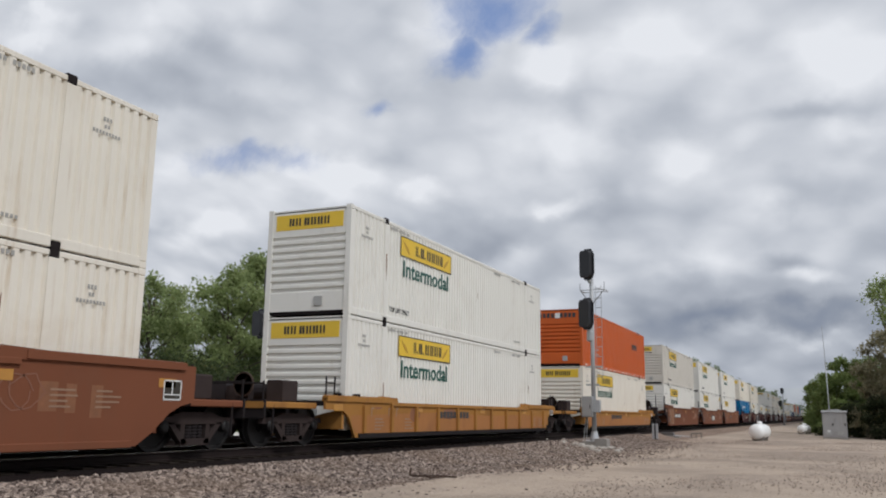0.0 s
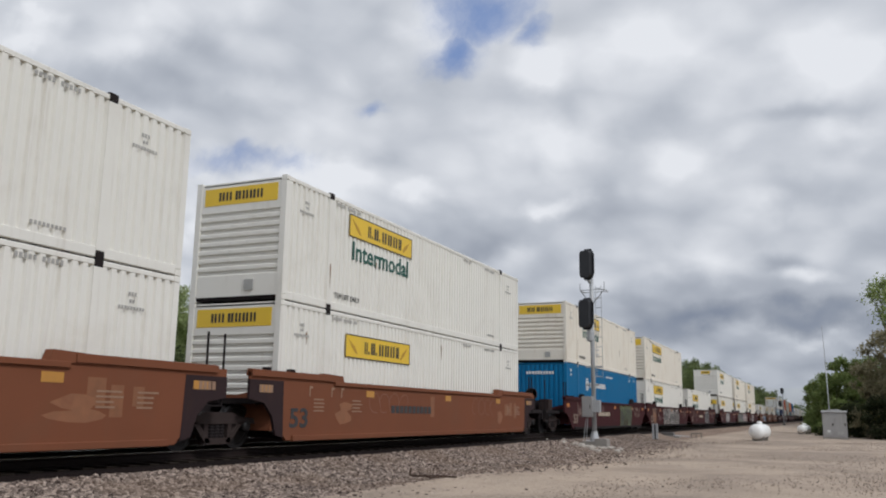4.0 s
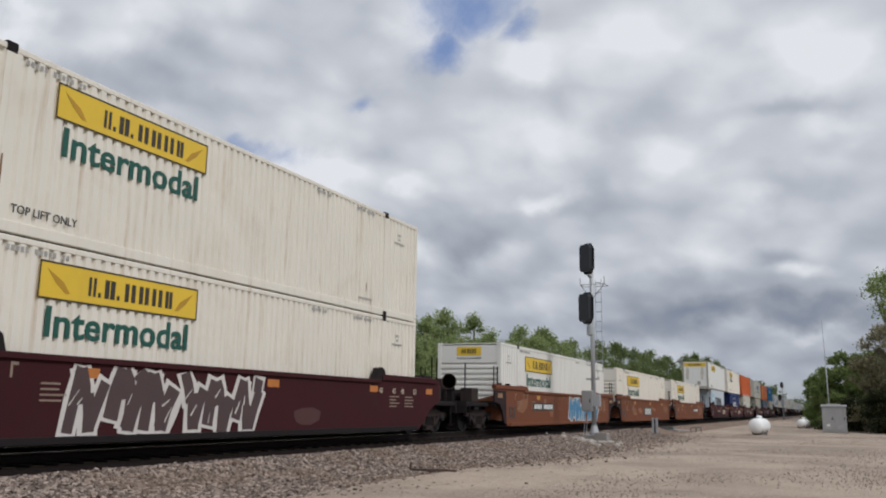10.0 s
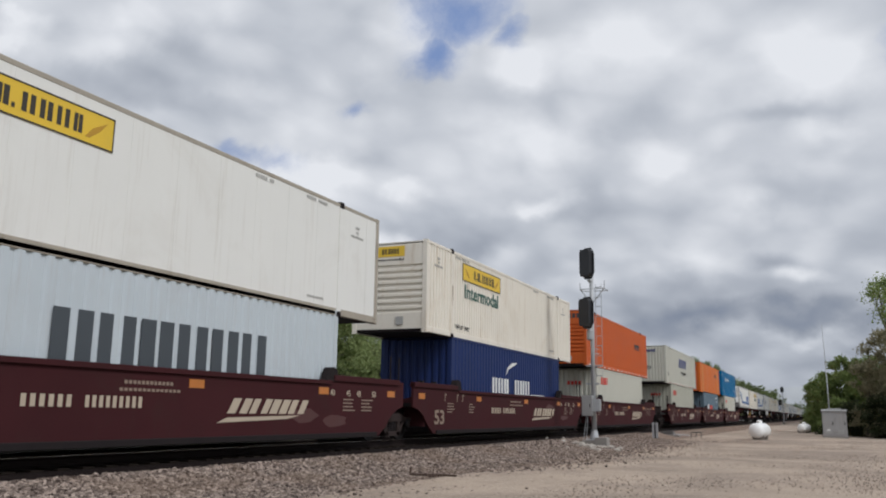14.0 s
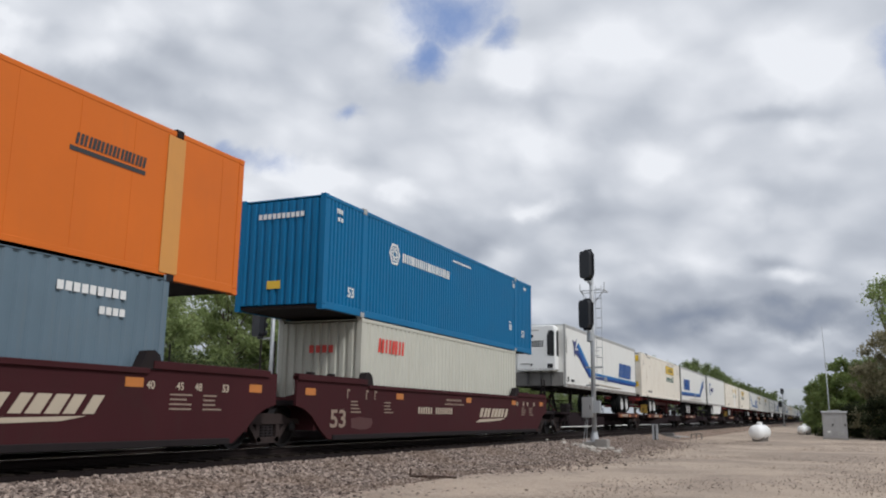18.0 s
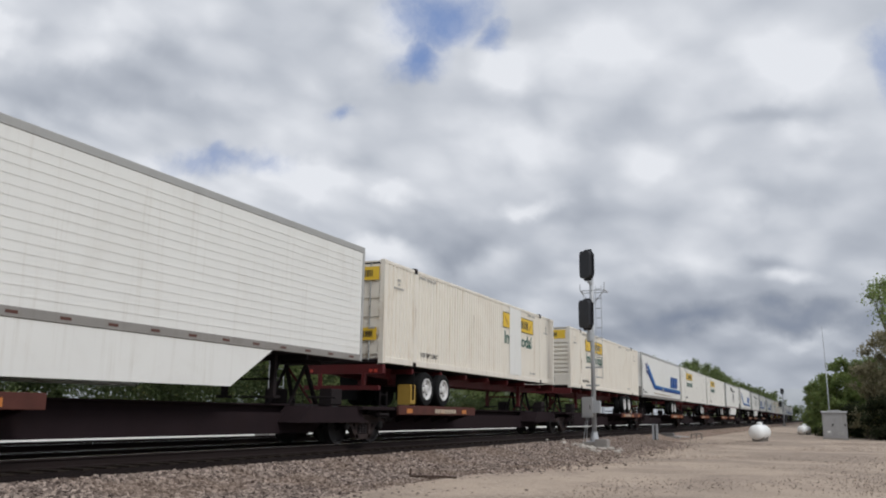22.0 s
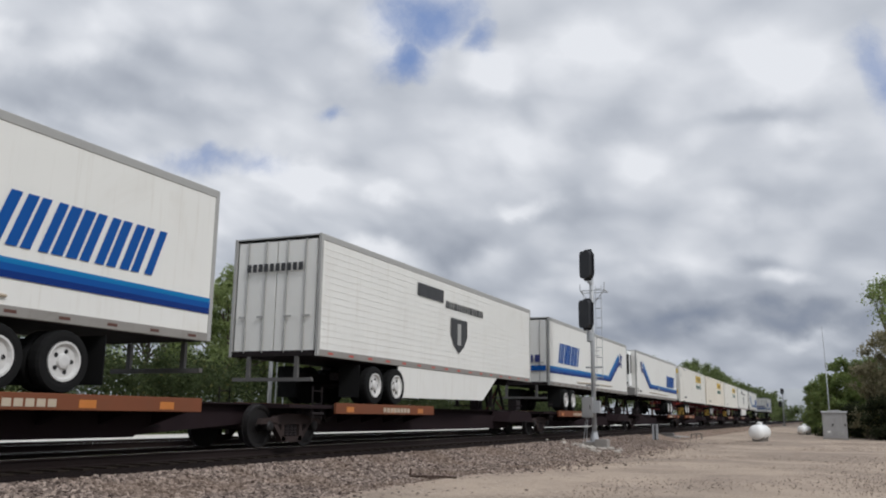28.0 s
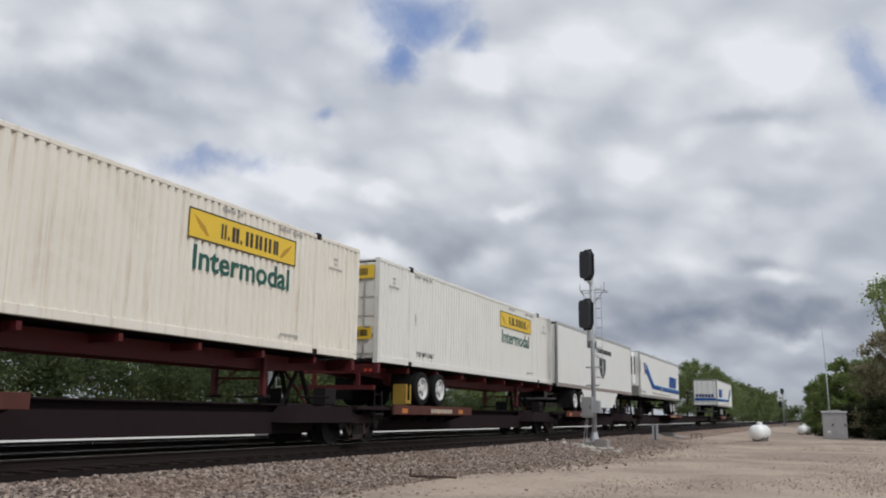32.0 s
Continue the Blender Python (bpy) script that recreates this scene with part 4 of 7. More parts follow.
def short_box(y, z, tone, style):
    """A forty-foot ocean box, set in the middle of its well."""
    H = TALL
    label = {"star": "pale grey ribbed container with dark bars and blue square", "white": "navy blue ribbed container with white bars", "red": "ribbed container with red name bars",
             "dark": "slate blue ribbed container with white and red bars"}[style]
    if style == "red":
        label = TONE_WORD[tone] + " " + label
    c = moving("freight_container", "forty-foot " + label, "container", y + (FT53 - FT40) / 2, "containers on the train")
    corner_frame(c, FT40, z, H, tone)
    for s in (-1, 1):
        bm = corrugated(bmn(), 0.15, FT40 - 0.15, z + 0.15, z + H - 0.09, HALF - 0.012, 0.036, 0.278)
        if s < 0:
            for v in bm.verts:
                v.co.x = -v.co.x
            bmesh.ops.reverse_faces(bm, faces=bm.faces)
        part("side_panel", bm, tone, c)
    part("end_panel", corrugated(bmn(), -HALF + 0.14, HALF - 0.14, z + 0.12, z + H - 0.1, 0.012, 0.045, 0.25, across="x"), tone if style != "star" else "pale_grey_paint", c)
    door_end(c, z, H, tone, y=FT40, sign=False, at_back=True)
    x = HALF - 0.008
    if style == "star":
        name_bars(c, slant_bars(3.65, 9.4, z + 1.12, z + 2.0, 6, 0.0, 0.14), x, "letter_slate")
        sq = part("emblem", slabs(bmn(), [[(1.0, z + 1.12), (2.35, z + 1.12), (2.35, z + 2.3), (1.0, z + 2.3)]], x), "pale_blue", c, "light blue square emblem")
        part("star", slabs(bmn(), [[(1.67 + math.cos(t) * r, z + 1.75 + math.sin(t) * r) for i in range(14) for t, r in [(i * math.pi / 7, 0.42 if i % 2 else 0.16)]]], x + 0.005), "letter_white", sq)
    elif style == "white":
        name_bars(c, slant_bars(3.75, 5.6, z + 1.15, z + 1.72, 3) + slant_bars(6.2, 8.1, z + 1.15, z + 1.72, 3), x, "letter_white")
        part("emblem", slabs(bmn(), [[(5.2, z + 1.85), (5.35, z + 2.15), (5.9, z + 2.35), (6.5, z + 2.38), (6.1, z + 2.25), (5.5, z + 2.1)]], x), "letter_white", c)
        part("underline", slabs(bmn(), [[(8.1, z + 1.15), (10.0, z + 1.15), (10.0, z + 1.2), (8.1, z + 1.2)]], x), "letter_white", c)
    elif style == "red":
        name_bars(c, slant_bars(0.95, 2.55, z + 2.06, z + 2.44, 4, 0.03, 0.2), x, "letter_red")
        part("end_emblem", (lambda b: [box(b, -0.3 + i * 0.2, -0.16 + i * 0.2, 0.004, 0.01, z + 2.0, z + 2.2) for i in range(4)] and b)(bmn()), "letter_red", c)
    elif style == "dark":
        name_bars(c, slant_bars(3.0, 4.2, z + 1.12, z + 1.68, 3, 0.0, 0.25), x, "letter_white")
        part("red_bars", slabs(bmn(), slant_bars(4.5, 6.9, z + 1.16, z + 1.58, 7, 0.0, 0.2), x), "letter_red", c)
        part("code_marking", slabs(bmn(), slant_bars(9.7, 11.2, z + 2.3, z + 2.45, 9) + slant_bars(10.6, 11.2, z + 2.0, z + 2.13, 4), x), "letter_white", c)
    return c


paint("letter_slate", (0.055, 0.065, 0.075), rough=0.5, var=0.1)


# ---- the train: running gear ----
def wheelset(truck, y):
    w = part("axle", tube(bmn(), (-0.8, y, RAIL_Z + 0.468), (0.8, y, RAIL_Z + 0.468), 0.08, seg=10), "truck_steel", truck)
    for s in (-1, 1):
        x = s * 0.753
        bm = lathe(bmn(), [(x - 0.075 * s, 0.50), (x - 0.045 * s, 0.50), (x - 0.04 * s, 0.472), (x + 0.065 * s, 0.465), (x + 0.065 * s, 0.40), (x + 0.03 * s, 0.38), (x + 0.045 * s, 0.14), (x + 0.09 * s, 0.12)] if s > 0 else
              [(x + 0.075, 0.50), (x + 0.045, 0.50), (x + 0.04, 0.472), (x - 0.065, 0.465), (x - 0.065, 0.40), (x - 0.03, 0.38), (x - 0.045, 0.14), (x - 0.09, 0.12)], (0, y, RAIL_Z + 0.468), "X", 24)
        part("wheel", bm, "wheel_steel", w)


def truck(car, y):
    """Two-axle truck with cast side frames, springs and bearing caps."""
    t = part("truck", box(bmn(), -0.95, 0.95, y - 0.2, y + 0.2, RAIL_Z + 0.45, RAIL_Z + 0.75, 0.04), "truck_steel", car, "dark cast steel two-axle truck")
    wheelset(t, y - 0.89)
    wheelset(t, y + 0.89)
    zc = RAIL_Z + 0.468
    for s in (-1, 1):
        a, b = sorted((s * 0.93, s * 1.07))
        bm = bmn()
        out = [(-1.2, zc + 0.05), (-1.13, zc + 0.17), (-0.7, zc + 0.19), (-0.42, zc + 0.28), (0.42, zc + 0.28), (0.7, zc + 0.19), (1.13, zc + 0.17), (1.2, zc + 0.05)]
        prism_yz(bm, [(y + p, q) for p, q in out] + [(y + 0.7, zc + 0.05), (y - 0.7, zc + 0.05)], a, b)
        for d in (-1, 1):
            prism_yz(bm, [(y + d * 0.78, zc + 0.08), (y + d * 0.62, zc + 0.08), (y + d * 0.22, zc - 0.30), (y + d * 0.36, zc - 0.34)], a, b)
            prism_yz(bm, [(y + d * 0.42, zc + 0.06), (y + d * 0.30, zc + 0.06), (y + d * 0.30, zc - 0.25), (y + d * 0.42, zc - 0.25)], a + 0.01, b - 0.01)
        prism_yz(bm, [(y - 0.4, zc - 0.35), (y + 0.4, zc - 0.35), (y + 0.4, zc - 0.22), (y - 0.4, zc - 0.22)], a, b)
        sf = part("side_frame", bm, "truck_steel", t)
        for d in ((-0.16, 0.0, 0.16) if s > 0 else (0.0,)):
            part("spring", lathe(bmn(), [(zc - 0.22 + i * 0.03, 0.075 if i % 2 else 0.06) for i in range(9)], (s * 1.0, y + d, 0), "Z", 10), "dark_steel", sf)
        for d in (-0.89, 0.89):
            part("bearing_cap", lathe(bmn(), [(s * 0.95, 0.12), (s * 1.09, 0.12), (s * 1.12, 0.085), (s * 1.125, 0.03)], (0, y + d, zc), "X", 14), "wheel_steel", sf)
    return t


def graffiti(car, y0, y1, z0, z1, x, fill, edge, seed, letters=6, back=""):
    """Sprayed zigzags of broad slanted strokes with outlines, over a ragged sprayed field."""
    rng = random.Random(seed)
    rim, body, lines = bmn(), bmn(), bmn()
    w, h = (y1 - y0) / letters, z1 - z0
    for i in range(letters):
        lean, low, tall = rng.uniform(0.05, 0.35) * w, z0 + h * rng.uniform(0.02, 0.08), h * rng.uniform(0.82, 0.92)
        a0 = y0 + (i + rng.uniform(-0.05, 0.05)) * w
        bend, foot = rng.uniform(0.35, 0.65), rng.uniform(0.0, 0.25)
        strokes = [(0.14, foot, 0.24, 1.0), (0.24, 0.98, 0.52, bend), (0.52, bend + 0.1, 0.66, 0.02), (0.66, 0.04, 0.86, rng.uniform(0.6, 1.0))]
        if rng.random() < 0.4:
            strokes = strokes[1:]
        if rng.random() < 0.4:
            strokes.append((0.7, 0.95, 0.98, rng.uniform(0.7, 1.0)))
        for n_s, (a, b, c, d) in enumerate(strokes):
            p = Vector((a0 + a * w + lean * b, low + tall * b))
            q = Vector((a0 + c * w + lean * d, low + tall * d))
            p, q = p + Vector((rng.uniform(-0.04, 0.04) * w, 0)), q + Vector((rng.uniform(-0.04, 0.04) * w, 0))
            way = (q - p).normalized()
            nrm = Vector((-way.y, way.x)) * min(w * 0.155, 0.15) * rng.uniform(0.8, 1.25)
            xx = x + 0.006 + 0.0012 * (n_s + 4 * (i % 2))

            def blade(f, grow):
                n = nrm * f
                mid = (p + q) / 2 + nrm * rng.uniform(-0.25, 0.25)
                pts = [p - n - way * grow, mid - n, q - n * 1.15 + way * grow, q + n * 0.85 + way * grow * 1.6, mid + n, p + n - way * grow * 1.4]
                return [(u.x, min(max(u.y, z0), z1)) for u in pts]

            slabs(rim, [blade(1.75, 0.07)], x + 0.003 + 0.0003 * (n_s + 4 * (i % 2)), 0.0002)
            slabs(body, [blade(1.0, 0.02)], xx, 0.0008)
        for k in range(2):
            p = Vector((a0 + w * rng.uniform(0.1, 0.8), low + tall * rng.uniform(0.1, 0.7)))
            q = p + Vector((w * rng.uniform(0.0, 0.3), tall * rng.uniform(0.08, 0.3)))
            n = Vector((-(q - p).y, (q - p).x)).normalized() * rng.uniform(0.01, 0.025)
            slabs(lines, [[tuple(p - n), tuple(p + n), tuple(q + n * 0.4), tuple(q - n * 0.4)]], x + 0.018 + 0.0012 * k, 0.0008)
    g = part("graffiti", body, fill, car, "sprayed graffiti shapes")
    part("outline", rim, edge, g)
    part("inner_line", lines, edge, g)
    if back:
        n = max(4, int((y1 - y0) * 3))
        low = [(y0 - 0.2 + (y1 - y0 + 0.4) * k / n, z0 + rng.uniform(0.0, 0.10) * h) for k in range(n + 1)]
        top = [(y0 - 0.1 + (y1 - y0 + 0.3) * k / n, z1 - rng.uniform(0.0, 0.10) * h) for k in range(n + 1)]
        bm = bmn()
        for k in range(n):
            slabs(bm, [[low[k], low[k + 1], top[k + 1], top[k]]], x + 0.0015, 0.001)
        part("sprayed_field", bm, back, g, "sprayed background colour")


def scribble(car, y0, y1, z0, z1, x, mat, seed, loops=5):
    """Thin faded outlines of old sprayed letters."""
    rng = random.Random(seed)
    bm = bmn()
    w = (y1 - y0) / loops
    for i in range(loops):
        m, c = y0 + (i + 0.5) * w, (z0 + z1) / 2
        r = [(m + w * 0.6 * math.cos(t) * rng.uniform(0.7, 1.05), c + (z1 - z0) * 0.5 * math.sin(t) * rng.uniform(0.75, 1.0)) for t in [k * 2 * math.pi / 11 for k in range(12 - rng.choice((0, 2, 3)))]]
        for (a, b), (p, q) in zip(r, r[1:]):
            n = Vector((-(q - b), p - a)).normalized() * 0.012
            slabs(bm, [[(a - n.x, b - n.y), (p - n.x, q - n.y), (p + n.x, q + n.y), (a + n.x, b + n.y)]], x + 0.0006 * (i % 3), 0.0005)
    part("scribble", bm, mat, car, "faded sprayed outlines")


def code_bars(car, name, y0, y1, z0, z1, x, n, mat, lean=0.0):
    part(name, slabs(bmn(), slant_bars(y0, y1, z0, z1, n, lean), x), mat, car)


def end_gear(car, p, d, tone, high, tall=0.0):
    """Deck, coupler, railing and hand brake at the outer end of a car."""
    lo_y, hi_y = min(p, p + d * 2.1), max(p, p + d * 2.1)
    part("deck", box(bmn(), -1.3, 1.3, lo_y, hi_y, 1.42, 1.56, 0.02), tone, car)
    part("draft_beam", box(bmn(), -0.45, 0.45, lo_y, hi_y, 1.0, 1.42, 0.03), "dark_steel", car)
    part("coupler", prism_xz(bmn(), [(-0.13, 1.2), (0.13, 1.2), (0.17, 1.42), (-0.17, 1.42)], min(p + d * 2.0, p + d * 2.55), max(p + d * 2.0, p + d * 2.55)), "truck_steel", car)
    e = p + d * 2.05
    part("end_sheet", box(bmn(), -1.32, 1.32, e - 0.03, e + 0.03, 1.2, 1.6, 0.01), "dark_steel", car)
    for x in (-1.25, 1.25):
        part("railing_post", tube(bmn(), (x, e, 1.5), (x, e, high), 0.024, seg=6), "dark_steel", car)
    for zz in (1.95,):
        part("railing_bar", tube(bmn(), (-1.25, e, zz), (1.25, e, zz), 0.02, seg=6), "dark_steel", car)
    part("brake_housing", box(bmn(), -0.95, -0.35, min(p + d * 1.3, p + d * 1.9), max(p + d * 1.3, p + d * 1.9), 1.56, 2.45 - tall, 0.05), "dark_steel", car)
    part("reservoir", tube(bmn(), (0.1, p + d * 1.5, 1.56), (0.1, p + d * 1.5, 2.35 - tall), 0.22, seg=12), "truck_steel", car)
    part("step_bar", tube(bmn(), (1.28, p + d * 1.7, 0.85), (1.28, p + d * 1.7, 1.5), 0.025, seg=6), "dark_steel", car)
    part("air_tank", tube(bmn(), (-0.9, p + d * 0.9, 1.78), (0.7, p + d * 0.9, 1.78), 0.2, seg=12), "dark_steel", car)
    part("valve_box", box(bmn(), 0.72, 1.15, min(p + d * 0.6, p + d * 1.2), max(p + d * 0.6, p + d * 1.2), 1.56, 2.05, 0.03), "truck_steel", car)
    part("air_hose", tube(bmn(), (0.3, e, 1.2), (0.35, p + d * 2.5, 0.75), 0.03, seg=6), "rubber", car)
    if d < 0:
        w = p - 1.9
        wheel = lathe(bmn(), [(-0.01, 0.27), (0.02, 0.27), (0.02, 0.24), (-0.01, 0.24)], (0.6, w, 2.25 - tall * 0.7), "Y", 18)
        for i in range(3):
            t = i * math.pi / 3
            tube(wheel, (0.6 + math.cos(t) * 0.25, w, 2.25 - tall * 0.7 + math.sin(t) * 0.25), (0.6 - math.cos(t) * 0.25, w, 2.25 - tall * 0.7 - math.sin(t) * 0.25), 0.012, seg=5)
        part("brake_wheel", wheel, "rusty_iron", car)
        part("brake_stand", box(bmn(), 0.5, 0.7, w + 0.05, w + 0.25, 1.5, 2.3 - tall * 0.7, 0.02), "dark_steel", car)


def well_car(y, tone, kind, trucks, mark="", spray=(), ribs=False, seed=1, single=False, first=False):
    """One well between two trucks; its floor hangs low between the side sills."""
    word = {"maroon_paint": "dark maroon", "brown_paint": "rusty brown", "yellow_car_paint": "faded yellow"}[tone]
    car = moving("well_car", f"{word} steel well car carrying containers{' with sprayed graffiti' if spray else ''}", "rail car", y, "rail cars of the train")
    X = 1.53
    low_side = tone == "yellow_car_paint"
    lo, top, hi = (0.74, 1.62, 1.71) if low_side else (0.74, 2.06, 2.17)
    dz = top - 2.06
    L = FT53
    for s in (-1, 1):
        a, b = sorted((s * X, s * (X - 0.07)))
        if tone == "brown_paint" and not single:
            nose = [(0.1, lo), (-0.02, 0.86), (-0.10, 1.2), (-0.16, 1.62), (-1.25, 1.72), (-1.25, hi - 0.02)]
        elif low_side:
            nose = [(0.15, lo), (0.0, 0.98), (-0.18, 1.24), (-0.42, 1.38), (-1.25, 1.42), (-1.25, hi - 0.02)]
        else:
            nose = [(0.15, lo), (-0.25, 0.98), (-0.6, 1.28), (-0.9, 1.42), (-1.25, 1.5), (-1.25, hi - 0.02)]
        out = nose + [(1.9, hi - 0.02), (1.95, top), (L - 2.5, top), (L - 2.45, hi - 0.02)] + [(L - p, q) for p, q in nose[::-1]]
        sill = part("side_sill", prism_yz(bmn(), out, a, b), tone, car)
        a, b = sorted((s * (X + 0.05), s * (X - 0.12)))
        part("top_chord", box(bmn(), a, b, 2.0, L - 2.6, top - 0.09, top + 0.01, 0.01), tone, sill)
        part("bottom_chord", box(bmn(), a, b, 0.3, L - 0.3, lo - 0.02, lo + 0.10, 0.01), tone if s < 0 else "dark_steel" if tone != "brown_paint" else tone, sill)
        for p, q in ((-1.25, 1.9), (L - 2.5, L + 0.95)):
            part("end_chord", prism_xz(bmn(), [(a, hi - 0.10), (b, hi - 0.10), (b, hi - 0.03), (b - s * 0.03 if s < 0 else b, hi + 0.03), (a + 0.03, hi + 0.05), (a, hi - 0.03)], p, q), tone, sill)
        if ribs:
            a, b = sorted((s * (X + 0.075), s * X))
            for i in range(11):
                yy = 0.55 + i * (L - 1.1) / 10
                part("stake", box(bmn(), a, b, yy - 0.06, yy + 0.06, lo + 0.1, top - 0.09, 0.01), tone, sill)
    for p in (-1.0, L + 0.35):
        part("end_platform", box(bmn(), -X + 0.07, X - 0.07, p, p + 0.6, 1.5, 1.62, 0.02), "dark_steel", car)
    for p, d in ((-0.4, -1), (L + 0.3, 1)):
        part("bulkhead", prism_xz(bmn(), [(-X + 0.07, 0.95), (X - 0.07, 0.95), (X - 0.07, hi - 0.27), (0.6, hi - 0.47), (-0.6, hi - 0.47), (-X + 0.07, hi - 0.27)], p, p + 0.1), tone, car)
        part("draft_sill", box(bmn(), -0.3, 0.3, min(p, p + d * 1.35), max(p, p + d * 1.35) + 0.1, 1.12, 1.5, 0.03), "dark_steel", car)
    for p in (1.95, L - 2.55):
        part("corner_guide", prism_yz(bmn(), [(p - 0.28, hi - 0.12), (p + 0.28, hi - 0.12), (p + 0.2, hi + 0.14), (p + 0.06, hi + 0.22), (p - 0.12, hi + 0.2)] if tone == "maroon_paint" else [(p - 0.45, hi - 0.12), (p + 0.5, hi - 0.12), (p + 0.42, hi + 0.04), (p - 0.38, hi + 0.07)], X - 0.16, X + 0.03), "dark_steel" if tone == "maroon_paint" else tone, car)
    for i in range(2):
        part("top_lug", box(bmn(), X - 0.14, X + 0.02, -0.7 + i * 0.9, -0.58 + i * 0.9, hi, hi + 0.10, 0.01), "dark_steel", car)
    for i in range(8):
        yy = 1.0 + i * (L - 2.0) / 7
        part("cross_bearer", box(bmn(), -X + 0.08, X - 0.08, yy - 0.12, yy + 0.12, 0.76, 0.90, 0.01), "dark_steel", car)
    for p in (1.98, L - 1.98):
        part("cone_seat", box(bmn(), -X + 0.08, X - 0.08, p - 0.15, p + 0.15, 0.88, 0.916, 0.005), "dark_steel", car)
    for yy in trucks:
        truck(car, yy)
    # ladders, rods and brake parts at the ends
    joint = kind == "rod" and not first
    for p in ((-2.55,) if joint else (-1.15,)) + ((L + 0.85,) if len(trucks) == 2 else ()):
        wide = 0.5 if joint and p < 0 else 0.38
        for s in (-1, 1):
            lad = bmn()
            for dy in (0, wide):
                tube(lad, (s * (X - 0.08), p + dy, 1.42), (s * (X - 0.08), p + dy, 2.85 if kind == "rod" else 2.2), 0.024, seg=6)
            for zz in (1.44, 1.74, 2.04):
                tube(lad, (s * (X - 0.08), p, zz), (s * (X - 0.08), p + wide, zz), 0.018, seg=6)
            part("ladder", lad, "dark_steel", car)
            if joint and p < 0:
                part("ladder_bracket", box(bmn(), *sorted((s * 0.5, s * (X - 0.1))), p + 0.1, p + 0.4, 1.5, 1.75, 0.02), "dark_steel", car)
    if tone == "brown_paint" and not single:
        for m in (0, 1):
            f = (lambda v: L - v) if m else (lambda v: v)
            pts = [(f(-1.27), 1.60), (f(-0.75), 1.52), (f(-0.45), 1.25), (f(-0.30), 0.86), (f(-0.03), 0.80), (f(-0.08), 2.0), (f(-1.27), 2.0)]
            plate = part("end_plate", prism_yz(bmn(), pts, X - 0.06, X + 0.004), "plum_steel", car, "dark plate at the end of the side sill")
            code_bars(plate, "code_marking", f(-0.95) if not m else f(-0.45), f(-0.45) if not m else f(-0.95), 1.74, 1.90, X + 0.006, 4, "letter_faded")
    ends = ((-1.3, -1), (L + 1.0, 1)) if single else (((-1.3, -1),) if -1.6 in trucks and first else ()) + (((L + 1.0, 1),) if len(trucks) == 2 else ())
    for p, d in ends:
        end_gear(car, p, d, tone if single else "dark_steel", 2.0 if single or d > 0 else 2.85, 0.45 if single else 0.0)
    x = X + 0.002
    if single:
        m, base = L + 0.42, 1.52 + dz * 0.35
        panel = part("data_panel", box(bmn(), X, x + 0.004, m, m + 0.46, base, base + (0.2 if low_side else 0.36)), "sign_dark", car, "small dark data panel with white grid")
        grid = bmn()
        top_z = base + (0.2 if low_side else 0.36)
        for a, b, p, q in ((m, m + 0.46, base, base + 0.025), (m, m + 0.46, top_z - 0.025, top_z), (m, m + 0.025, base, top_z), (m + 0.435, m + 0.46, base, top_z), (m, m + 0.46, base + 0.09, base + 0.11), (m + 0.21, m + 0.235, base + 0.11, top_z)):
            box(grid, x + 0.0045, x + 0.006, a, b, p, q)
        part("grid", grid, "letter_white", panel)
    rng = random.Random(seed)
    # small painted data along the sides
    small = bmn()
    for p in (1.15, 2.9, L - 2.0, L - 1.1):
        for r in range(4):
            slabs(small, slant_bars(p, p + rng.uniform(0.4, 0.75), 1.62 + dz - r * 0.085, 1.65 + dz - r * 0.085, 1), x)
    for p in (0.95, 1.9, 2.35):
        slabs(small, [[(p, 1.88 + dz), (p + 0.13, 1.88 + dz), (p + 0.13, 1.93 + dz), (p, 1.93 + dz)], [(p, 1.7 + dz), (p + 0.04, 1.7 + dz), (p + 0.04, 1.88 + dz), (p, 1.88 + dz)]], x)
    part("data_marking", small, "small_cream" if tone == "maroon_paint" else "letter_faded", car, "small faded painted data")
    for p in (-0.9, 3.6, 8.6, L - 3.1, L + 0.3):
        part("reflector", box(bmn(), X, x + 0.004, p, p + 0.42, 1.74 + dz * 0.8, 1.90 + dz * 0.8), "reflector_orange" if tone == "maroon_paint" else "reflector_yellow", car)
    if kind in ("rod", "plain") and tone != "yellow_car_paint":
        lettering("size_mark", "53", "small_cream" if tone == "maroon_paint" else "letter_black", car, 0.2, 1.02, x, 0.40, 0.72)
    if tone == "maroon_paint":
        for p, word in ((13.55, "40"), (14.3, "45"), (14.8, "48"), (15.6, "53")):
            lettering("size_mark", word, "letter_cream", car, p, 1.72, x, 0.14)
    if mark == "swoosh":
        name_bars(car, slant_bars(9.75, 12.5, 1.28, 1.58, 4, 0.2, 0.1), x, "letter_cream")
        part("swoosh", slabs(bmn(), [[(9.45, 1.10), (11.8, 1.17), (12.3, 1.25), (9.75, 1.20)]], x), "letter_cream", car)
        part("number_marking", slabs(bmn(), slant_bars(5.0, 6.0, 1.36, 1.55, 6, 0.0, 0.45) + slant_bars(6.2, 7.5, 1.36, 1.55, 9, 0.0, 0.45), x), "letter_cream", car)
        part("note_marking", slabs(bmn(), slant_bars(7.0, 8.2, 1.76, 1.82, 12, 0.0, 0.3) + slant_bars(6.9, 8.4, 1.64, 1.69, 14, 0.0, 0.3), x), "small_cream", car)
    elif mark == "panel":
        pan = part("name_panel", box(bmn(), X, x + 0.004, 6.62, 9.23, 1.06, 1.60), "sign_dark", car, "dark panel with white name bars")
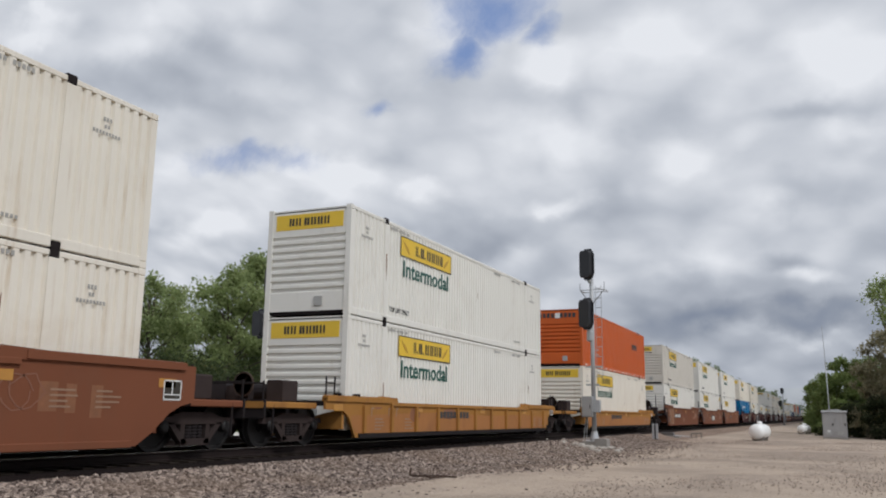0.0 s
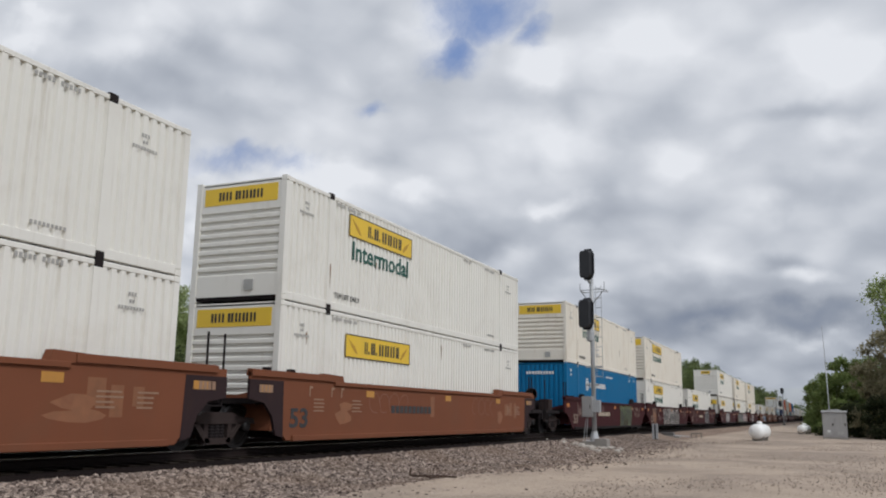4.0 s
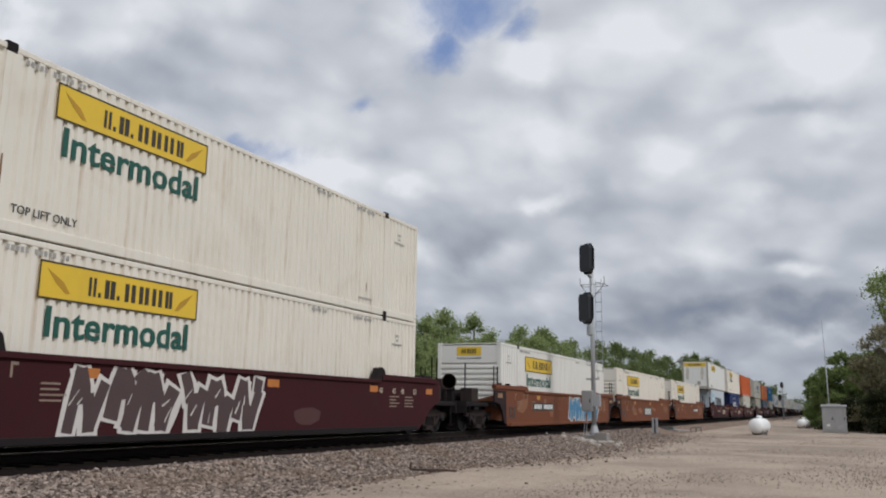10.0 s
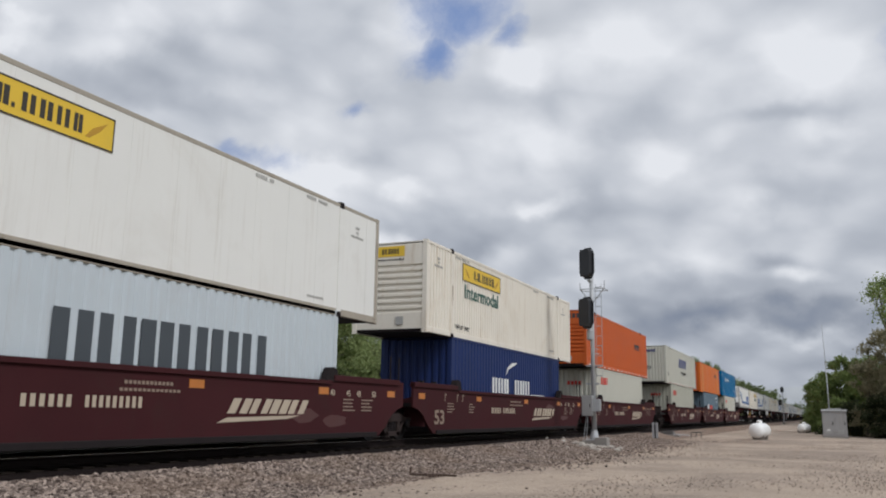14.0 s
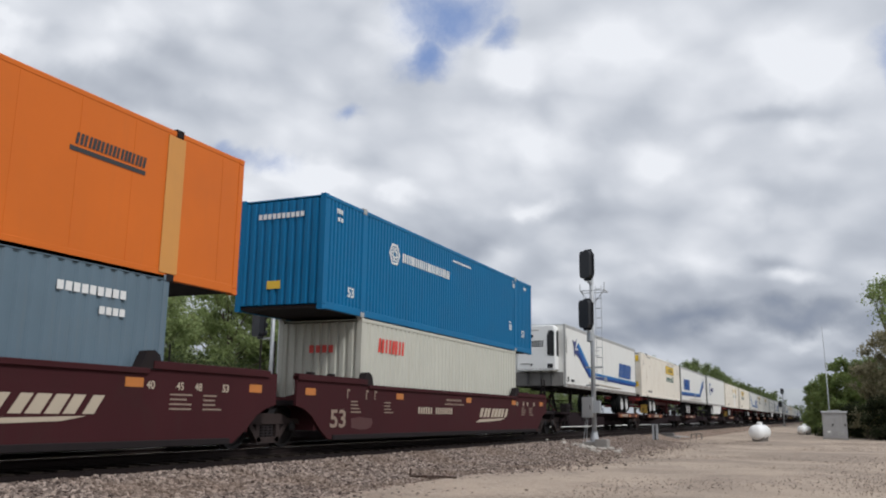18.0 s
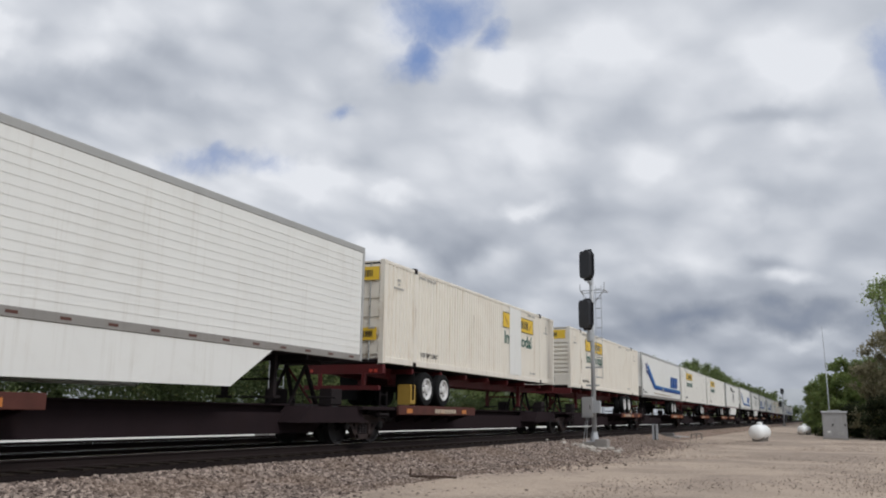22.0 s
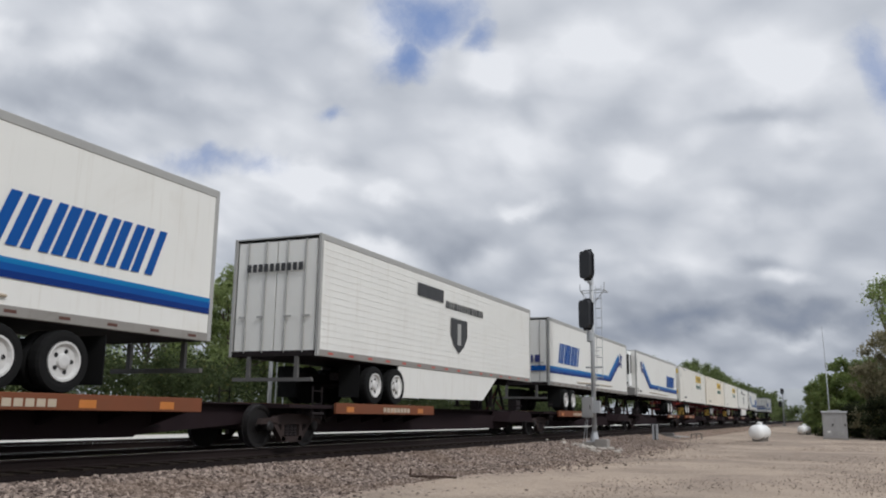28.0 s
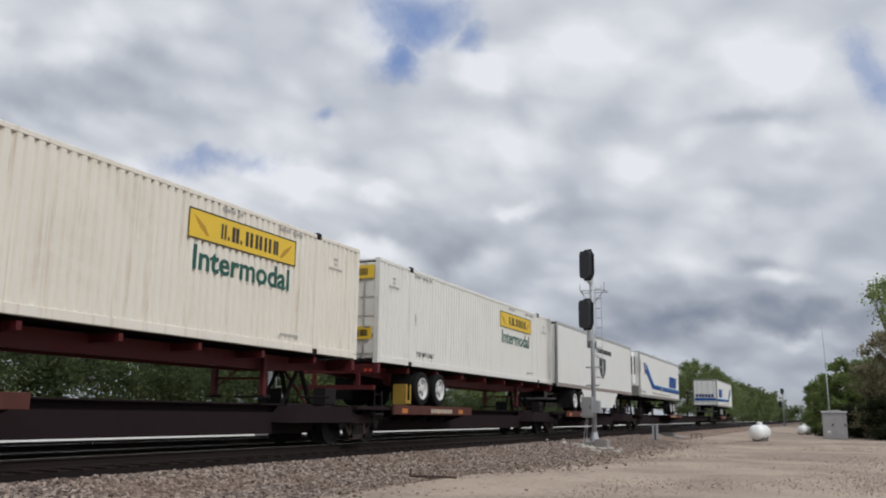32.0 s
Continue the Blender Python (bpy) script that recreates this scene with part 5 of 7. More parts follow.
        for k, (a, b, w, h) in enumerate(((5.3, 1.40, 0.55, 0.2), (5.85, 1.32, 0.3, 0.16), (9.75, 1.5, 0.35, 0.14), (10.4, 1.42, 0.4, 0.12), (4.0, 1.15, 0.4, 0.08))):
            pts = [(a + w * math.cos(t) * rng.uniform(0.55, 1), b + h * math.sin(t) * rng.uniform(0.55, 1)) for t in [q * math.pi / 7 for q in range(14)]]
            part("scrape", slabs(bmn(), [pts], X + 0.0004 * (k + 1), 0.001), "scraped_tan", car, "pale scraped paint")
        name_bars(pan, slant_bars(6.95, 8.95, 1.13, 1.5, 3, 0.1, 0.18), x + 0.005, "letter_white")
    elif mark == "number":
        m = 9.9 if y > 280 else 3.1
        pan = part("number_panel", box(bmn(), X, x + 0.004, m, m + 2.85, 1.30, 1.62), "sign_dark", car)
        part("bars", slabs(bmn(), slant_bars(m + 0.15, m + 1.15, 1.37, 1.55, 4, 0.03) + slant_bars(m + 1.4, m + 2.7, 1.37, 1.55, 6, 0.03), x + 0.005), "letter_white", pan)
    elif mark == "plain_number":
        code_bars(car, "number_marking", 5.0, 7.6, 1.35 + dz * 0.3, 1.55 + dz * 0.3, x, 10, "letter_cream" if tone == "maroon_paint" else "letter_black")
    for i, (a, b, fill, edge, n, *field) in enumerate(spray):
        graffiti(car, a, b, lo + 0.08, top - 0.10, x, fill, edge, seed * 7 + i, n, *field)
    if tone == "brown_paint":
        for k in range(2):
            a = rng.uniform(1.0, 12.0) if k or seed != 14 else 12.0
            scribble(car, a, a + 2.2, 1.3, 1.9, x + 0.002, "old_spray", seed + k, 4)
        for k in range(4):
            a = L - 2.2 + k * 0.5 if k < 3 else rng.uniform(2, 9)
            part("faded_patch", box(bmn(), X, X + 0.0012, a, a + rng.uniform(0.2, 0.42), rng.uniform(1.15, 1.4), rng.uniform(1.72, 1.92)), "faded_ochre", car, "patch of old faded yellow paint")
    if tone == "yellow_car_paint":
        part("rusty_field", prism_yz(bmn(), [(0.2, lo + 0.11), (L - 0.2, lo + 0.11), (L - 0.02, 1.0), (L + 0.1, 1.26), (L * 0.8, 1.36), (L * 0.6, 1.30), (L * 0.3, 1.38), (-0.1, 1.28), (0.02, 1.0)], X - 0.001, X + 0.0018), "rusty_orange", car, "rust-brown lower side")
    # flaking paint and scrapes
    for i in range({"brown_paint": 3, "maroon_paint": 2, "yellow_car_paint": 4}.get(tone, 0)):
        a, b = rng.uniform(0.5, L - 2), rng.uniform(1.1, 1.7)
        w, h = rng.uniform(0.3, 0.8), rng.uniform(0.12, 0.3)
        pts = [(a + w * math.cos(t) * rng.uniform(0.6, 1), b + h * math.sin(t) * rng.uniform(0.6, 1)) for t in [k * math.pi / 5 for k in range(10)]]
        pts = [(p, min(max(q, lo + 0.12), top - 0.12)) for p, q in pts]
        part("scrape", slabs(bmn(), [pts], X + 0.0005 * (i + 1), 0.001), "scraped_brown" if tone != "maroon_paint" else "scraped_dark", car)
    return car


paint("plum_steel", (0.030, 0.017, 0.018), rough=0.8, gloss=0.2, var=0.3, scale=3, soil=0.3, dirt=(0.05, 0.025, 0.02))
paint("old_spray", (0.205, 0.086, 0.050), rough=0.7, var=0.3, scale=4)
paint("faded_ochre", (0.215, 0.088, 0.040), rough=0.7, var=0.35, scale=5, soil=0.5, dirt=(0.22, 0.08, 0.035))
paint("rusty_orange", (0.35, 0.150, 0.050), rough=0.7, gloss=0.25, var=0.2, scale=1.0, streak=0.3, dirt=(0.17, 0.07, 0.035), soil=0.4)
paint("tool_ochre", (0.36, 0.225, 0.035), rough=0.6, var=0.25, scale=3, soil=0.4, dirt=(0.06, 0.04, 0.03))
paint("letter_faded", (0.27, 0.165, 0.105), rough=0.6, var=0.2, scale=3)
paint("reflector_yellow", (0.45, 0.215, 0.04), rough=0.5, var=0.2, scale=4, soil=0.3, dirt=(0.3, 0.13, 0.05))
paint("scraped_tan", (0.275, 0.128, 0.062), rough=0.7, var=0.2, scale=3)
paint("scraped_dark", (0.075, 0.026, 0.024), rough=0.7, var=0.2, scale=3)


def spine_car(y, tone, y_wheels, hitch_y, back_gap, seed):
    """One unit of a spine car: a centre beam, wheel platforms and a trailer hitch."""
    car = moving("spine_car", f"low {'rusty orange-brown' if tone == 'brown_paint' else 'dark'} spine car unit carrying a road trailer", "rail car", y, "rail cars of the train")
    L = FT53
    part("centre_beam", prism_yz(bmn(), [(-0.3, 1.12), (-0.3, 1.5), (L + back_gap - 0.9, 1.5), (L + back_gap - 0.9, 1.12), (L - 1.4, 0.855), (1.4, 0.855)], -0.34, 0.34), "spine_steel", car)
    part("beam_flange", box(bmn(), -0.5, 0.5, -0.3, L + back_gap - 0.9, 1.5, 1.54, 0.01), "spine_steel", car)
    a, b = y_wheels
    for s in (-1, 1):
        p, q = sorted((s * 0.72, s * 1.46))
        deck = part("wheel_platform", box(bmn(), p, q, a, b, 1.44, 1.545, 0.015), "spine_steel", car)
        p, q = sorted((s * 1.46, s * 1.52))
        part("platform_edge", box(bmn(), p, q, a, b, 1.33, 1.585, 0.008), tone, deck, "worn edge of the wheel platform")
        for k in range(5 if s > 0 else 2):
            yy = a + 0.3 + k * (b - a - 0.6) / (4 if s > 0 else 1)
            part("bracket", prism_xz(bmn(), [(s * 0.34, 1.0), (s * 1.45, 1.34), (s * 1.45, 1.44), (s * 0.34, 1.44)], yy - 0.05, yy + 0.05), "spine_steel", car)
        for k in (a + 0.5, b - 1.1, (a + b) / 2) if s > 0 else ():
            part("reflector", box(bmn(), s * 1.52 - (0.0 if s > 0 else 0.004), s * 1.52 + (0.004 if s > 0 else 0.0), k, k + 0.35, 1.37, 1.50), "reflector_orange", car)
    # hitch stand
    for s in (-1, 1):
        part("hitch_leg", tube(bmn(), (s * 0.35, hitch_y + 0.5, 1.5), (s * 0.28, hitch_y, 2.55), 0.06, seg=8), "dark_steel", car)
        part("hitch_brace", tube(bmn(), (s * 0.3, hitch_y - 0.7, 1.5), (s * 0.28, hitch_y, 2.5), 0.045, seg=8), "dark_steel", car)
    part("hitch_plate", prism_xz(bmn(), [(-0.5, 2.55), (0.5, 2.55), (0.42, 2.66), (-0.42, 2.66)], hitch_y - 0.45, hitch_y + 0.45), "dark_steel", car)
    part("hitch_base", box(bmn(), -0.62, 0.62, hitch_y - 0.9, hitch_y + 0.7, 1.42, 1.56, 0.02), "dark_steel", car)
    for q in (-1, 1):
        part("hitch_cross", tube(bmn(), (-0.33 * q, hitch_y + 0.3, 1.58), (0.28 * q, hitch_y + 0.05, 2.5), 0.035, seg=6), "chassis_red", car)
        part("hitch_apron", prism_yz(bmn(), [(hitch_y - 1.6, 1.12), (hitch_y + 1.5, 1.12), (hitch_y + 1.1, 1.5), (hitch_y - 1.1, 1.5)], *sorted((q * 0.5, q * 1.25))), "spine_steel", car)
        part("crank_rod", tube(bmn(), (q * 0.6, hitch_y - 0.3, 1.72), (q * 1.4, hitch_y - 0.3, 1.72), 0.03, seg=6), "dark_steel", car)
        part("lock_box", box(bmn(), *sorted((q * 0.65, q * 1.0)), hitch_y + 0.15, hitch_y + 0.65, 1.54, 1.95, 0.03), "dark_steel", car)
        part("end_deck", box(bmn(), *sorted((q * 0.5, q * 1.4)), -1.2, 0.6, 1.44, 1.52, 0.01), "spine_steel", car)
        part("skirt_plate", prism_yz(bmn(), [(1.2, 0.865), (L - 1.2, 0.865), (L - 0.4, 1.34), (0.4, 1.34)], *sorted((q * 0.6, q * 0.66))), "spine_steel", car)
    part("air_tank", tube(bmn(), (-1.1, 0.9, 1.3), (1.1, 0.9, 1.3), 0.17, seg=12), "dark_steel", car)
    truck(car, -0.55)
    part("end_box", box(bmn(), -0.75, 0.75, -1.1, 0.1, 1.30, 1.50, 0.03), "dark_steel", car)
    for s in (-1, 1):
        lad = bmn()
        for dy in (0.0, 0.4):
            tube(lad, (s * 1.35, -0.2 + dy, 1.15), (s * 1.35, -0.2 + dy, 1.95), 0.018, seg=6)
        for i in range(3):
            tube(lad, (s * 1.35, -0.2, 1.25 + i * 0.3), (s * 1.35, 0.2, 1.25 + i * 0.3), 0.014, seg=6)
        part("hand_hold", lad, "dark_steel", car)
        part("side_step", box(bmn(), *sorted((s * 0.5, s * 1.4)), -0.25, 0.25, 1.3, 1.36, 0.01), "dark_steel", car)
    part("brake_cylinder", tube(bmn(), (0.55, 5.2, 1.2), (0.55, 6.1, 1.2), 0.15, seg=12), "dark_steel", car)
    part("air_pipe", tube(bmn(), (0.45, 0.2, 1.05), (0.45, L - 0.3, 1.05), 0.025, seg=6), "dark_steel", car)
    code_bars(car, "number_marking", a + 0.9 if a > 3 else 3.0, (a + 0.9 if a > 3 else 3.0) + 1.6, 1.38, 1.50, 1.526, 8, "letter_cream")
    return car


paint("spine_steel", (0.021, 0.014, 0.0155), rough=0.9, gloss=0.08, var=0.3, scale=2, soil=0.3, dirt=(0.022, 0.013, 0.011))


def road_wheel(parent, x, y, z, s):
    w = part("wheel", lathe(bmn(), [(x - s * 0.26, 0.40), (x - s * 0.25, 0.49), (x - s * 0.2, 0.505), (x - s * 0.06, 0.505), (x - s * 0.01, 0.48), (x, 0.40), (x - s * 0.01, 0.33), (x - s * 0.13, 0.32)][::s], (0, y, z), "X", 24), "rubber", parent, smooth=False)
    part("rim", lathe(bmn(), [(x - s * 0.05, 0.315), (x + s * 0.006, 0.32), (x + s * 0.006, 0.285), (x - s * 0.05, 0.25), (x - s * 0.045, 0.13), (x + s * 0.0, 0.11), (x + s * 0.01, 0.07)][::s], (0, y, z), "X", 20), "hub_white", w, "white steel wheel rim")
    holes = bmn()
    for i in range(5):
        t = i * 2 * math.pi / 5
        lathe(holes, [(x - s * 0.05, 0.038), (x - s * 0.036, 0.038)][::s], (0, y + math.cos(t) * 0.17, z + math.sin(t) * 0.17), "X", 8)
    part("hand_hole", holes, "black_plastic", w)


def running_gear(c, y_axles, frame_mat, z_floor, legs_y):
    zc = 1.585 + 0.505
    for ya in y_axles:
        ax = part("axle", tube(bmn(), (-1.1, ya, zc), (1.1, ya, zc), 0.07, seg=10), "dark_steel", c)
        for s in (-1, 1):
            road_wheel(ax, s * 1.285, ya, zc, s)
            road_wheel(ax, s * 0.98, ya, zc, s)
    m = sum(y_axles) / 2
    for s in (-1, 1):
        part("bogie_rail", box(bmn(), *sorted((s * 0.45, s * 0.57)), m - 1.6, m + 1.6, zc + 0.1, zc + 0.3, 0.02), frame_mat, c)
        part("mud_flap", box(bmn(), *sorted((s * 0.66, s * 1.26)), m + (1.45 if m > 8 else -1.47), m + (1.47 if m > 8 else -1.45), 1.75, z_floor - 0.1), "rubber", c)
        leg = part("landing_leg", box(bmn(), *sorted((s * 0.62, s * 0.74)), legs_y - 0.06, legs_y + 0.06, 1.72, z_floor - 0.02, 0.01), frame_mat, c)
        part("foot", box(bmn(), *sorted((s * 0.55, s * 0.81)), legs_y - 0.13, legs_y + 0.13, 1.66, 1.72, 0.01), "dark_steel", leg)
        part("leg_brace", tube(bmn(), (s * 0.62, legs_y, 1.9), (s * 0.3, legs_y + 0.8, z_floor - 0.05), 0.025, seg=6), frame_mat, c)
    part("leg_cross", tube(bmn(), (-0.7, legs_y, 2.1), (0.7, legs_y, 2.1), 0.03, seg=6), frame_mat, c)


def chassis_box(y, tone, back_first, patch=False):
    """A long box on a dark red road chassis, the two locked together for the journey."""
    z = 2.70
    c = long_box(y, z, tone, end="doors" if back_first else "louvre", sign_y=9.55 if back_first else 2.87, sign_drop=0.36, patch=patch)
    c["label"] = f"long {TONE_WORD[tone]} ribbed container with yellow name board"
    ch = moving("road_chassis", "dark red steel trailer chassis under a container", "trailer chassis", y, "road trailers on the train")
    L = FT53
    for s in (-1, 1):
        part("main_beam", prism_yz(bmn(), [(0.1, 2.42), (0.1, 2.66), (L - 0.1, 2.66), (L - 0.1, 2.42), (L - 2.5, 2.30), (2.5, 2.30)], *sorted((s * 0.42, s * 0.54))), "chassis_red", ch)
    for p in (0.05, L - 0.2):
        part("end_bolster", box(bmn(), -HALF + 0.02, HALF - 0.02, p, p + 0.15, 2.42, 2.68, 0.02), "chassis_red", ch)
    for i in range(7):
        yy = 2.0 + i * 2.05
        part("cross_member", box(bmn(), -HALF + 0.06, HALF - 0.06, yy - 0.05, yy + 0.05, 2.5, 2.65, 0.01), "chassis_red", ch)
    ax = (2.9, 4.15) if back_first else (L - 4.3, L - 3.05)
    running_gear(ch, ax, "chassis_red", 2.66, L - 3.1 if back_first else 3.1)
    p = 0.0 if back_first else L - 0.1
    part("bumper", box(bmn(), -1.2, 1.2, p - 0.02, p + 0.1, 1.98, 2.1, 0.01), "chassis_red", ch)
    for x in (-0.7, 0.7):
        part("bumper_post", box(bmn(), x - 0.05, x + 0.05, p, p + 0.08, 2.1, 2.45), "chassis_red", ch)
    for x in (-1.1, -0.95, 0.95, 1.1):
        part("tail_lamp", lathe(bmn(), [(p - 0.05, 0.05), (p - 0.02, 0.05)], (x, 0, 2.5), "Y", 10), "reflector_red", ch)
    a = 1.95 if back_first else L - 2.43
    part("tool_box", box(bmn(), 0.78, 1.2, a, a + 0.33, 1.62, 2.2, 0.03), "tool_ochre", ch, "worn yellow box behind the wheels")
    return c


def reefer_unit(c, z, H, dark=False):
    """Cooling unit on the nose: rounded white housing with dark grilles over a grimy lower panel."""
    w, deep, base = 0.97, 0.44, z + (0.55 if dark else 0.72)
    ring = [(-w + 0.08, base), (w - 0.08, base), (w, base + 0.08), (w, z + H - 0.26), (w - 0.05, z + H - 0.15), (w - 0.16, z + H - 0.08), (-w + 0.16, z + H - 0.08), (-w + 0.05, z + H - 0.15), (-w, z + H - 0.26), (-w, base + 0.08)]
    bm = prism_xz(bmn(), ring, -deep + 0.07, 0.0)
    prism(bm, ([(a * 0.93, -deep, base + (b - base) * 0.97 + 0.03) for a, b in ring], [(a, -deep + 0.07, b) for a, b in ring]))
    u = part("cooling_unit", bm, "tank_white", c, "white cooling unit housing")
    f = -deep - 0.002
    for s in (-1, 1):
        part("grille", prism(bmn(), ([(s * (w + 0.002), -deep + 0.08, z + 1.42), (s * (w + 0.002), -0.02, z + 1.42), (s * (w + 0.002), -0.02, z + 2.62), (s * (w + 0.002), -deep + 0.08, z + 2.56)], [(s * (w + 0.015), -deep + 0.10, z + 1.45), (s * (w + 0.015), -0.04, z + 1.45), (s * (w + 0.015), -0.04, z + 2.59), (s * (w + 0.015), -deep + 0.10, z + 2.53)])), "black_plastic", u, "dark air grille")
    if dark:
        part("front_grille", box(bmn(), 0.14, 0.93, f - 0.013, f, z + 1.36, z + 2.62, 0.02), "black_plastic", u, "dark front air grille")
        part("edge_grille", box(bmn(), -0.90, -0.76, f - 0.013, f, z + 1.36, z + 2.55), "black_plastic", u)
        for i in range(4):
            part("slat", box(bmn(), 0.22, 0.86, f - 0.026, f - 0.014, z + 1.55 + i * 0.26, z + 1.60 + i * 0.26), "signal_black", u)
    else:
        part("front_grille", prism_xz(bmn(), [(0.56, z + 1.46), (0.89, z + 1.42), (0.89, z + 2.52), (0.80, z + 2.62), (0.62, z + 2.60), (0.54, z + 2.35)], f - 0.013, f), "black_plastic", u, "dark corner air grille")
        part("emblem_plate", box(bmn(), -0.35, -0.13, f - 0.01, f, z + 2.28, z + 2.42), "signal_black", u)
        part("fuel_cap", lathe(bmn(), [(f - 0.02, 0.05), (f, 0.05)], (-0.22, 0, z + 1.02), "Y", 10), "black_plastic", u)
    lo, hi = (z + 1.02, z + 1.30) if dark else (z + 1.84, z + 2.14)
    for i in range(6):
        a = -0.78 + i * 0.19
        part("name_bar", (lambda b: [prism_xz(b, q, f - 0.006, f) for q in split_bar([(a, lo), (a + 0.16, lo), (a + 0.21, hi), (a + 0.05, hi)], i)] and b)(bmn()), "letter_black", u)
    part("upper_note", box(bmn(), -0.5, 0.15, f - 0.005, f, z + 2.60, z + 2.64), "faded_mark", u)
    part("control_panel", box(bmn(), 0.56, 0.82, f - 0.012, f, base + 0.14, base + 0.34, 0.01), "black_plastic", u)
    part("lower_seam", box(bmn(), -0.86, 0.88, f - 0.004, f, base + 0.08, base + 0.10), "grey_rail_paint", u)
    part("vent", box(bmn(), -0.75, -0.3, f - 0.006, f, base + 0.30, base + 0.36), "grey_rail_paint", u)
    part("lower_panel", box(bmn(), -HALF + 0.1, HALF - 0.1, -0.34 if dark else -0.03, 0.005, z + 0.06, base - 0.03, 0.04 if dark else 0.008), "road_film", c, "grimy lower nose panel")
    for a in (-0.55, 0.1, 0.6):
        part("hanger", box(bmn(), a, a + 0.08, -0.36 if dark else -0.12, 0.0, z + 0.1, base, 0.01), "dim_rail", c)


def van_trailer(y, style, back_first, skirt=False, axle=0.0, lift=0.0):
    """A smooth-sided road trailer. style: stripe, ring, shield."""
    L, z, H = FT53, 2.68, 2.94 + lift
    what = {"stripe": "white refrigerated road trailer with a blue stripe", "ring": "white ribbed road trailer with a blue ring mark", "shield": "white ribbed road trailer with a dark shield mark"}[style]
    c = moving("road_trailer", what + (", doors first" if back_first else ", nose first"), "trailer", y, "road trailers on the train")
    fy = (lambda v: L - v) if back_first else (lambda v: v)      # v counts from the nose
    wall = "plate_white"
    x = HALF - 0.012
    for s in (-1, 1):
        bm = bmn()
        a, b = sorted((s * x, s * (x - 0.04)))
        box(bm, a, b, 0.08, L - 0.08, z + 0.16, z + H - 0.1)
        side = part("side_wall", bm, wall, c)
        if style != "stripe" and s > 0:
            for i in range(15):
                zz = z + 0.32 + i * 0.165
                part("rib", box(bmn(), x, x + 0.006, 0.12, L - 0.12, zz, zz + 0.035), wall, side)
        a, b = sorted((s * HALF, s * (HALF - 0.07)))
        part("top_rail", box(bmn(), a, b, 0.02, L - 0.02, z + H - 0.16, z + H, 0.012), "grey_rail_paint", c)
        part("bottom_rail", box(bmn(), a, b, 0.02, L - 0.02, z, z + 0.17, 0.012), "trailer_rail", c)
        for p in (0.0, L - 0.1):
            part("corner_post", box(bmn(), a - 0.002, b + 0.002, p, p + 0.1, z, z + H, 0.015), "grey_rail_paint", c)
    part("roof", box(bmn(), -HALF + 0.05, HALF - 0.05, 0.02, L - 0.02, z + H - 0.04, z + H - 0.005), "aluminium", c)
    part("floor", box(bmn(), -HALF + 0.06, HALF - 0.06, 0.02, L - 0.02, z + 0.01, z + 0.14), "dark_steel", c)
    nose = fy(0.04)
    part("nose_panel", box(bmn(), -HALF + 0.06, HALF - 0.06, nose - 0.03, nose + 0.03, z + 0.1, z + H - 0.05), wall, c)
    if back_first:
        door_end(c, z, H, wall, y=0.02, sign=False, rods="grey_rail_paint", smooth=True)
    else:
        door_end(c, z, H, wall, y=L - 0.02, sign=False, rods="grey_rail_paint", at_back=True, smooth=True)
        if style == "stripe":
            reefer_unit(c, z, H, 660 < y < 690)
    marks = bmn()
    for i in range(16):
        yy = 0.5 + i * 1.0
        box(marks, HALF, HALF + 0.004, yy, yy + 0.22, z + 0.06, z + 0.11)
    part("side_marker", marks, "reflector_red" if style == "shield" else "marker_dark", c)
    for i in range(7):
        yy = fy(2.4 + i * 1.5)
        part("cross_member", box(bmn(), -HALF + 0.1, HALF - 0.1, yy - 0.04, yy + 0.04, z - 0.1, z + 0.01), "dark_steel", c)
    running_gear(c, sorted((fy(L - 4.2 - axle), fy(L - 2.95 - axle))), "dark_steel", z, fy(3.0))
    e = fy(L - 0.05)
    part("bumper", box(bmn(), -1.15, 1.15, e - 0.05, e + 0.05, 2.08, 2.17, 0.01), "dim_rail", c)
    for q in (-0.7, 0.7):
        part("bumper_post", box(bmn(), q - 0.05, q + 0.05, e - 0.04, e + 0.04, 2.17, z), "dim_rail", c)
    xs = HALF + 0.002
    if style == "stripe":
        d = -1 if back_first else 1
        P = lambda pts: [(fy(a), b) for a, b in pts]
        low, top = [(1.75, 4.5), (4.35, 3.30), (L - 0.1, 3.22)], [(2.35, 4.93), (4.95, 3.60), (L - 0.1, 3.53)]
        at = lambda k, f: (low[k][0] + (top[k][0] - low[k][0]) * f, low[k][1] + (top[k][1] - low[k][1]) * f)
        for f, g, mat in ((0.0, 0.36, "stripe_deep"), (0.36, 0.72, "stripe_blue"), (0.72, 1.0, "stripe_teal")):
            bm = bmn()
            for k in (0, 1):
                slabs(bm, [P([at(k, f), at(k + 1, f), at(k + 1, g), at(k, g)])], xs)
            part("stripe_band", bm, mat, c, "blue band of the rising stripe")
        part("bird", slabs(bmn(), [P([(1.25, 4.97), (1.64, 4.88), (2.01, 5.08), (1.87, 4.72), (2.42, 4.54), (2.03, 4.46), (2.17, 4.20), (1.76, 4.39), (1.56, 4.18), (1.50, 4.62)])], xs + 0.01), "bird_navy", c, "dark blue bird emblem")
        part("bird_line", slabs(bmn(), [P([(1.62, 4.42), (1.80, 4.72), (1.86, 4.70), (1.72, 4.46)]), P([(1.86, 4.66), (2.20, 4.55), (2.02, 4.51), (1.90, 4.55)])], xs + 0.016), "letter_white", c)
        if back_first:
            name_bars(c, slant_bars(1.4, 4.85, 3.72, 4.64, 6, 0.32, 0.10), xs, "stripe_blue")
            end = bmn()
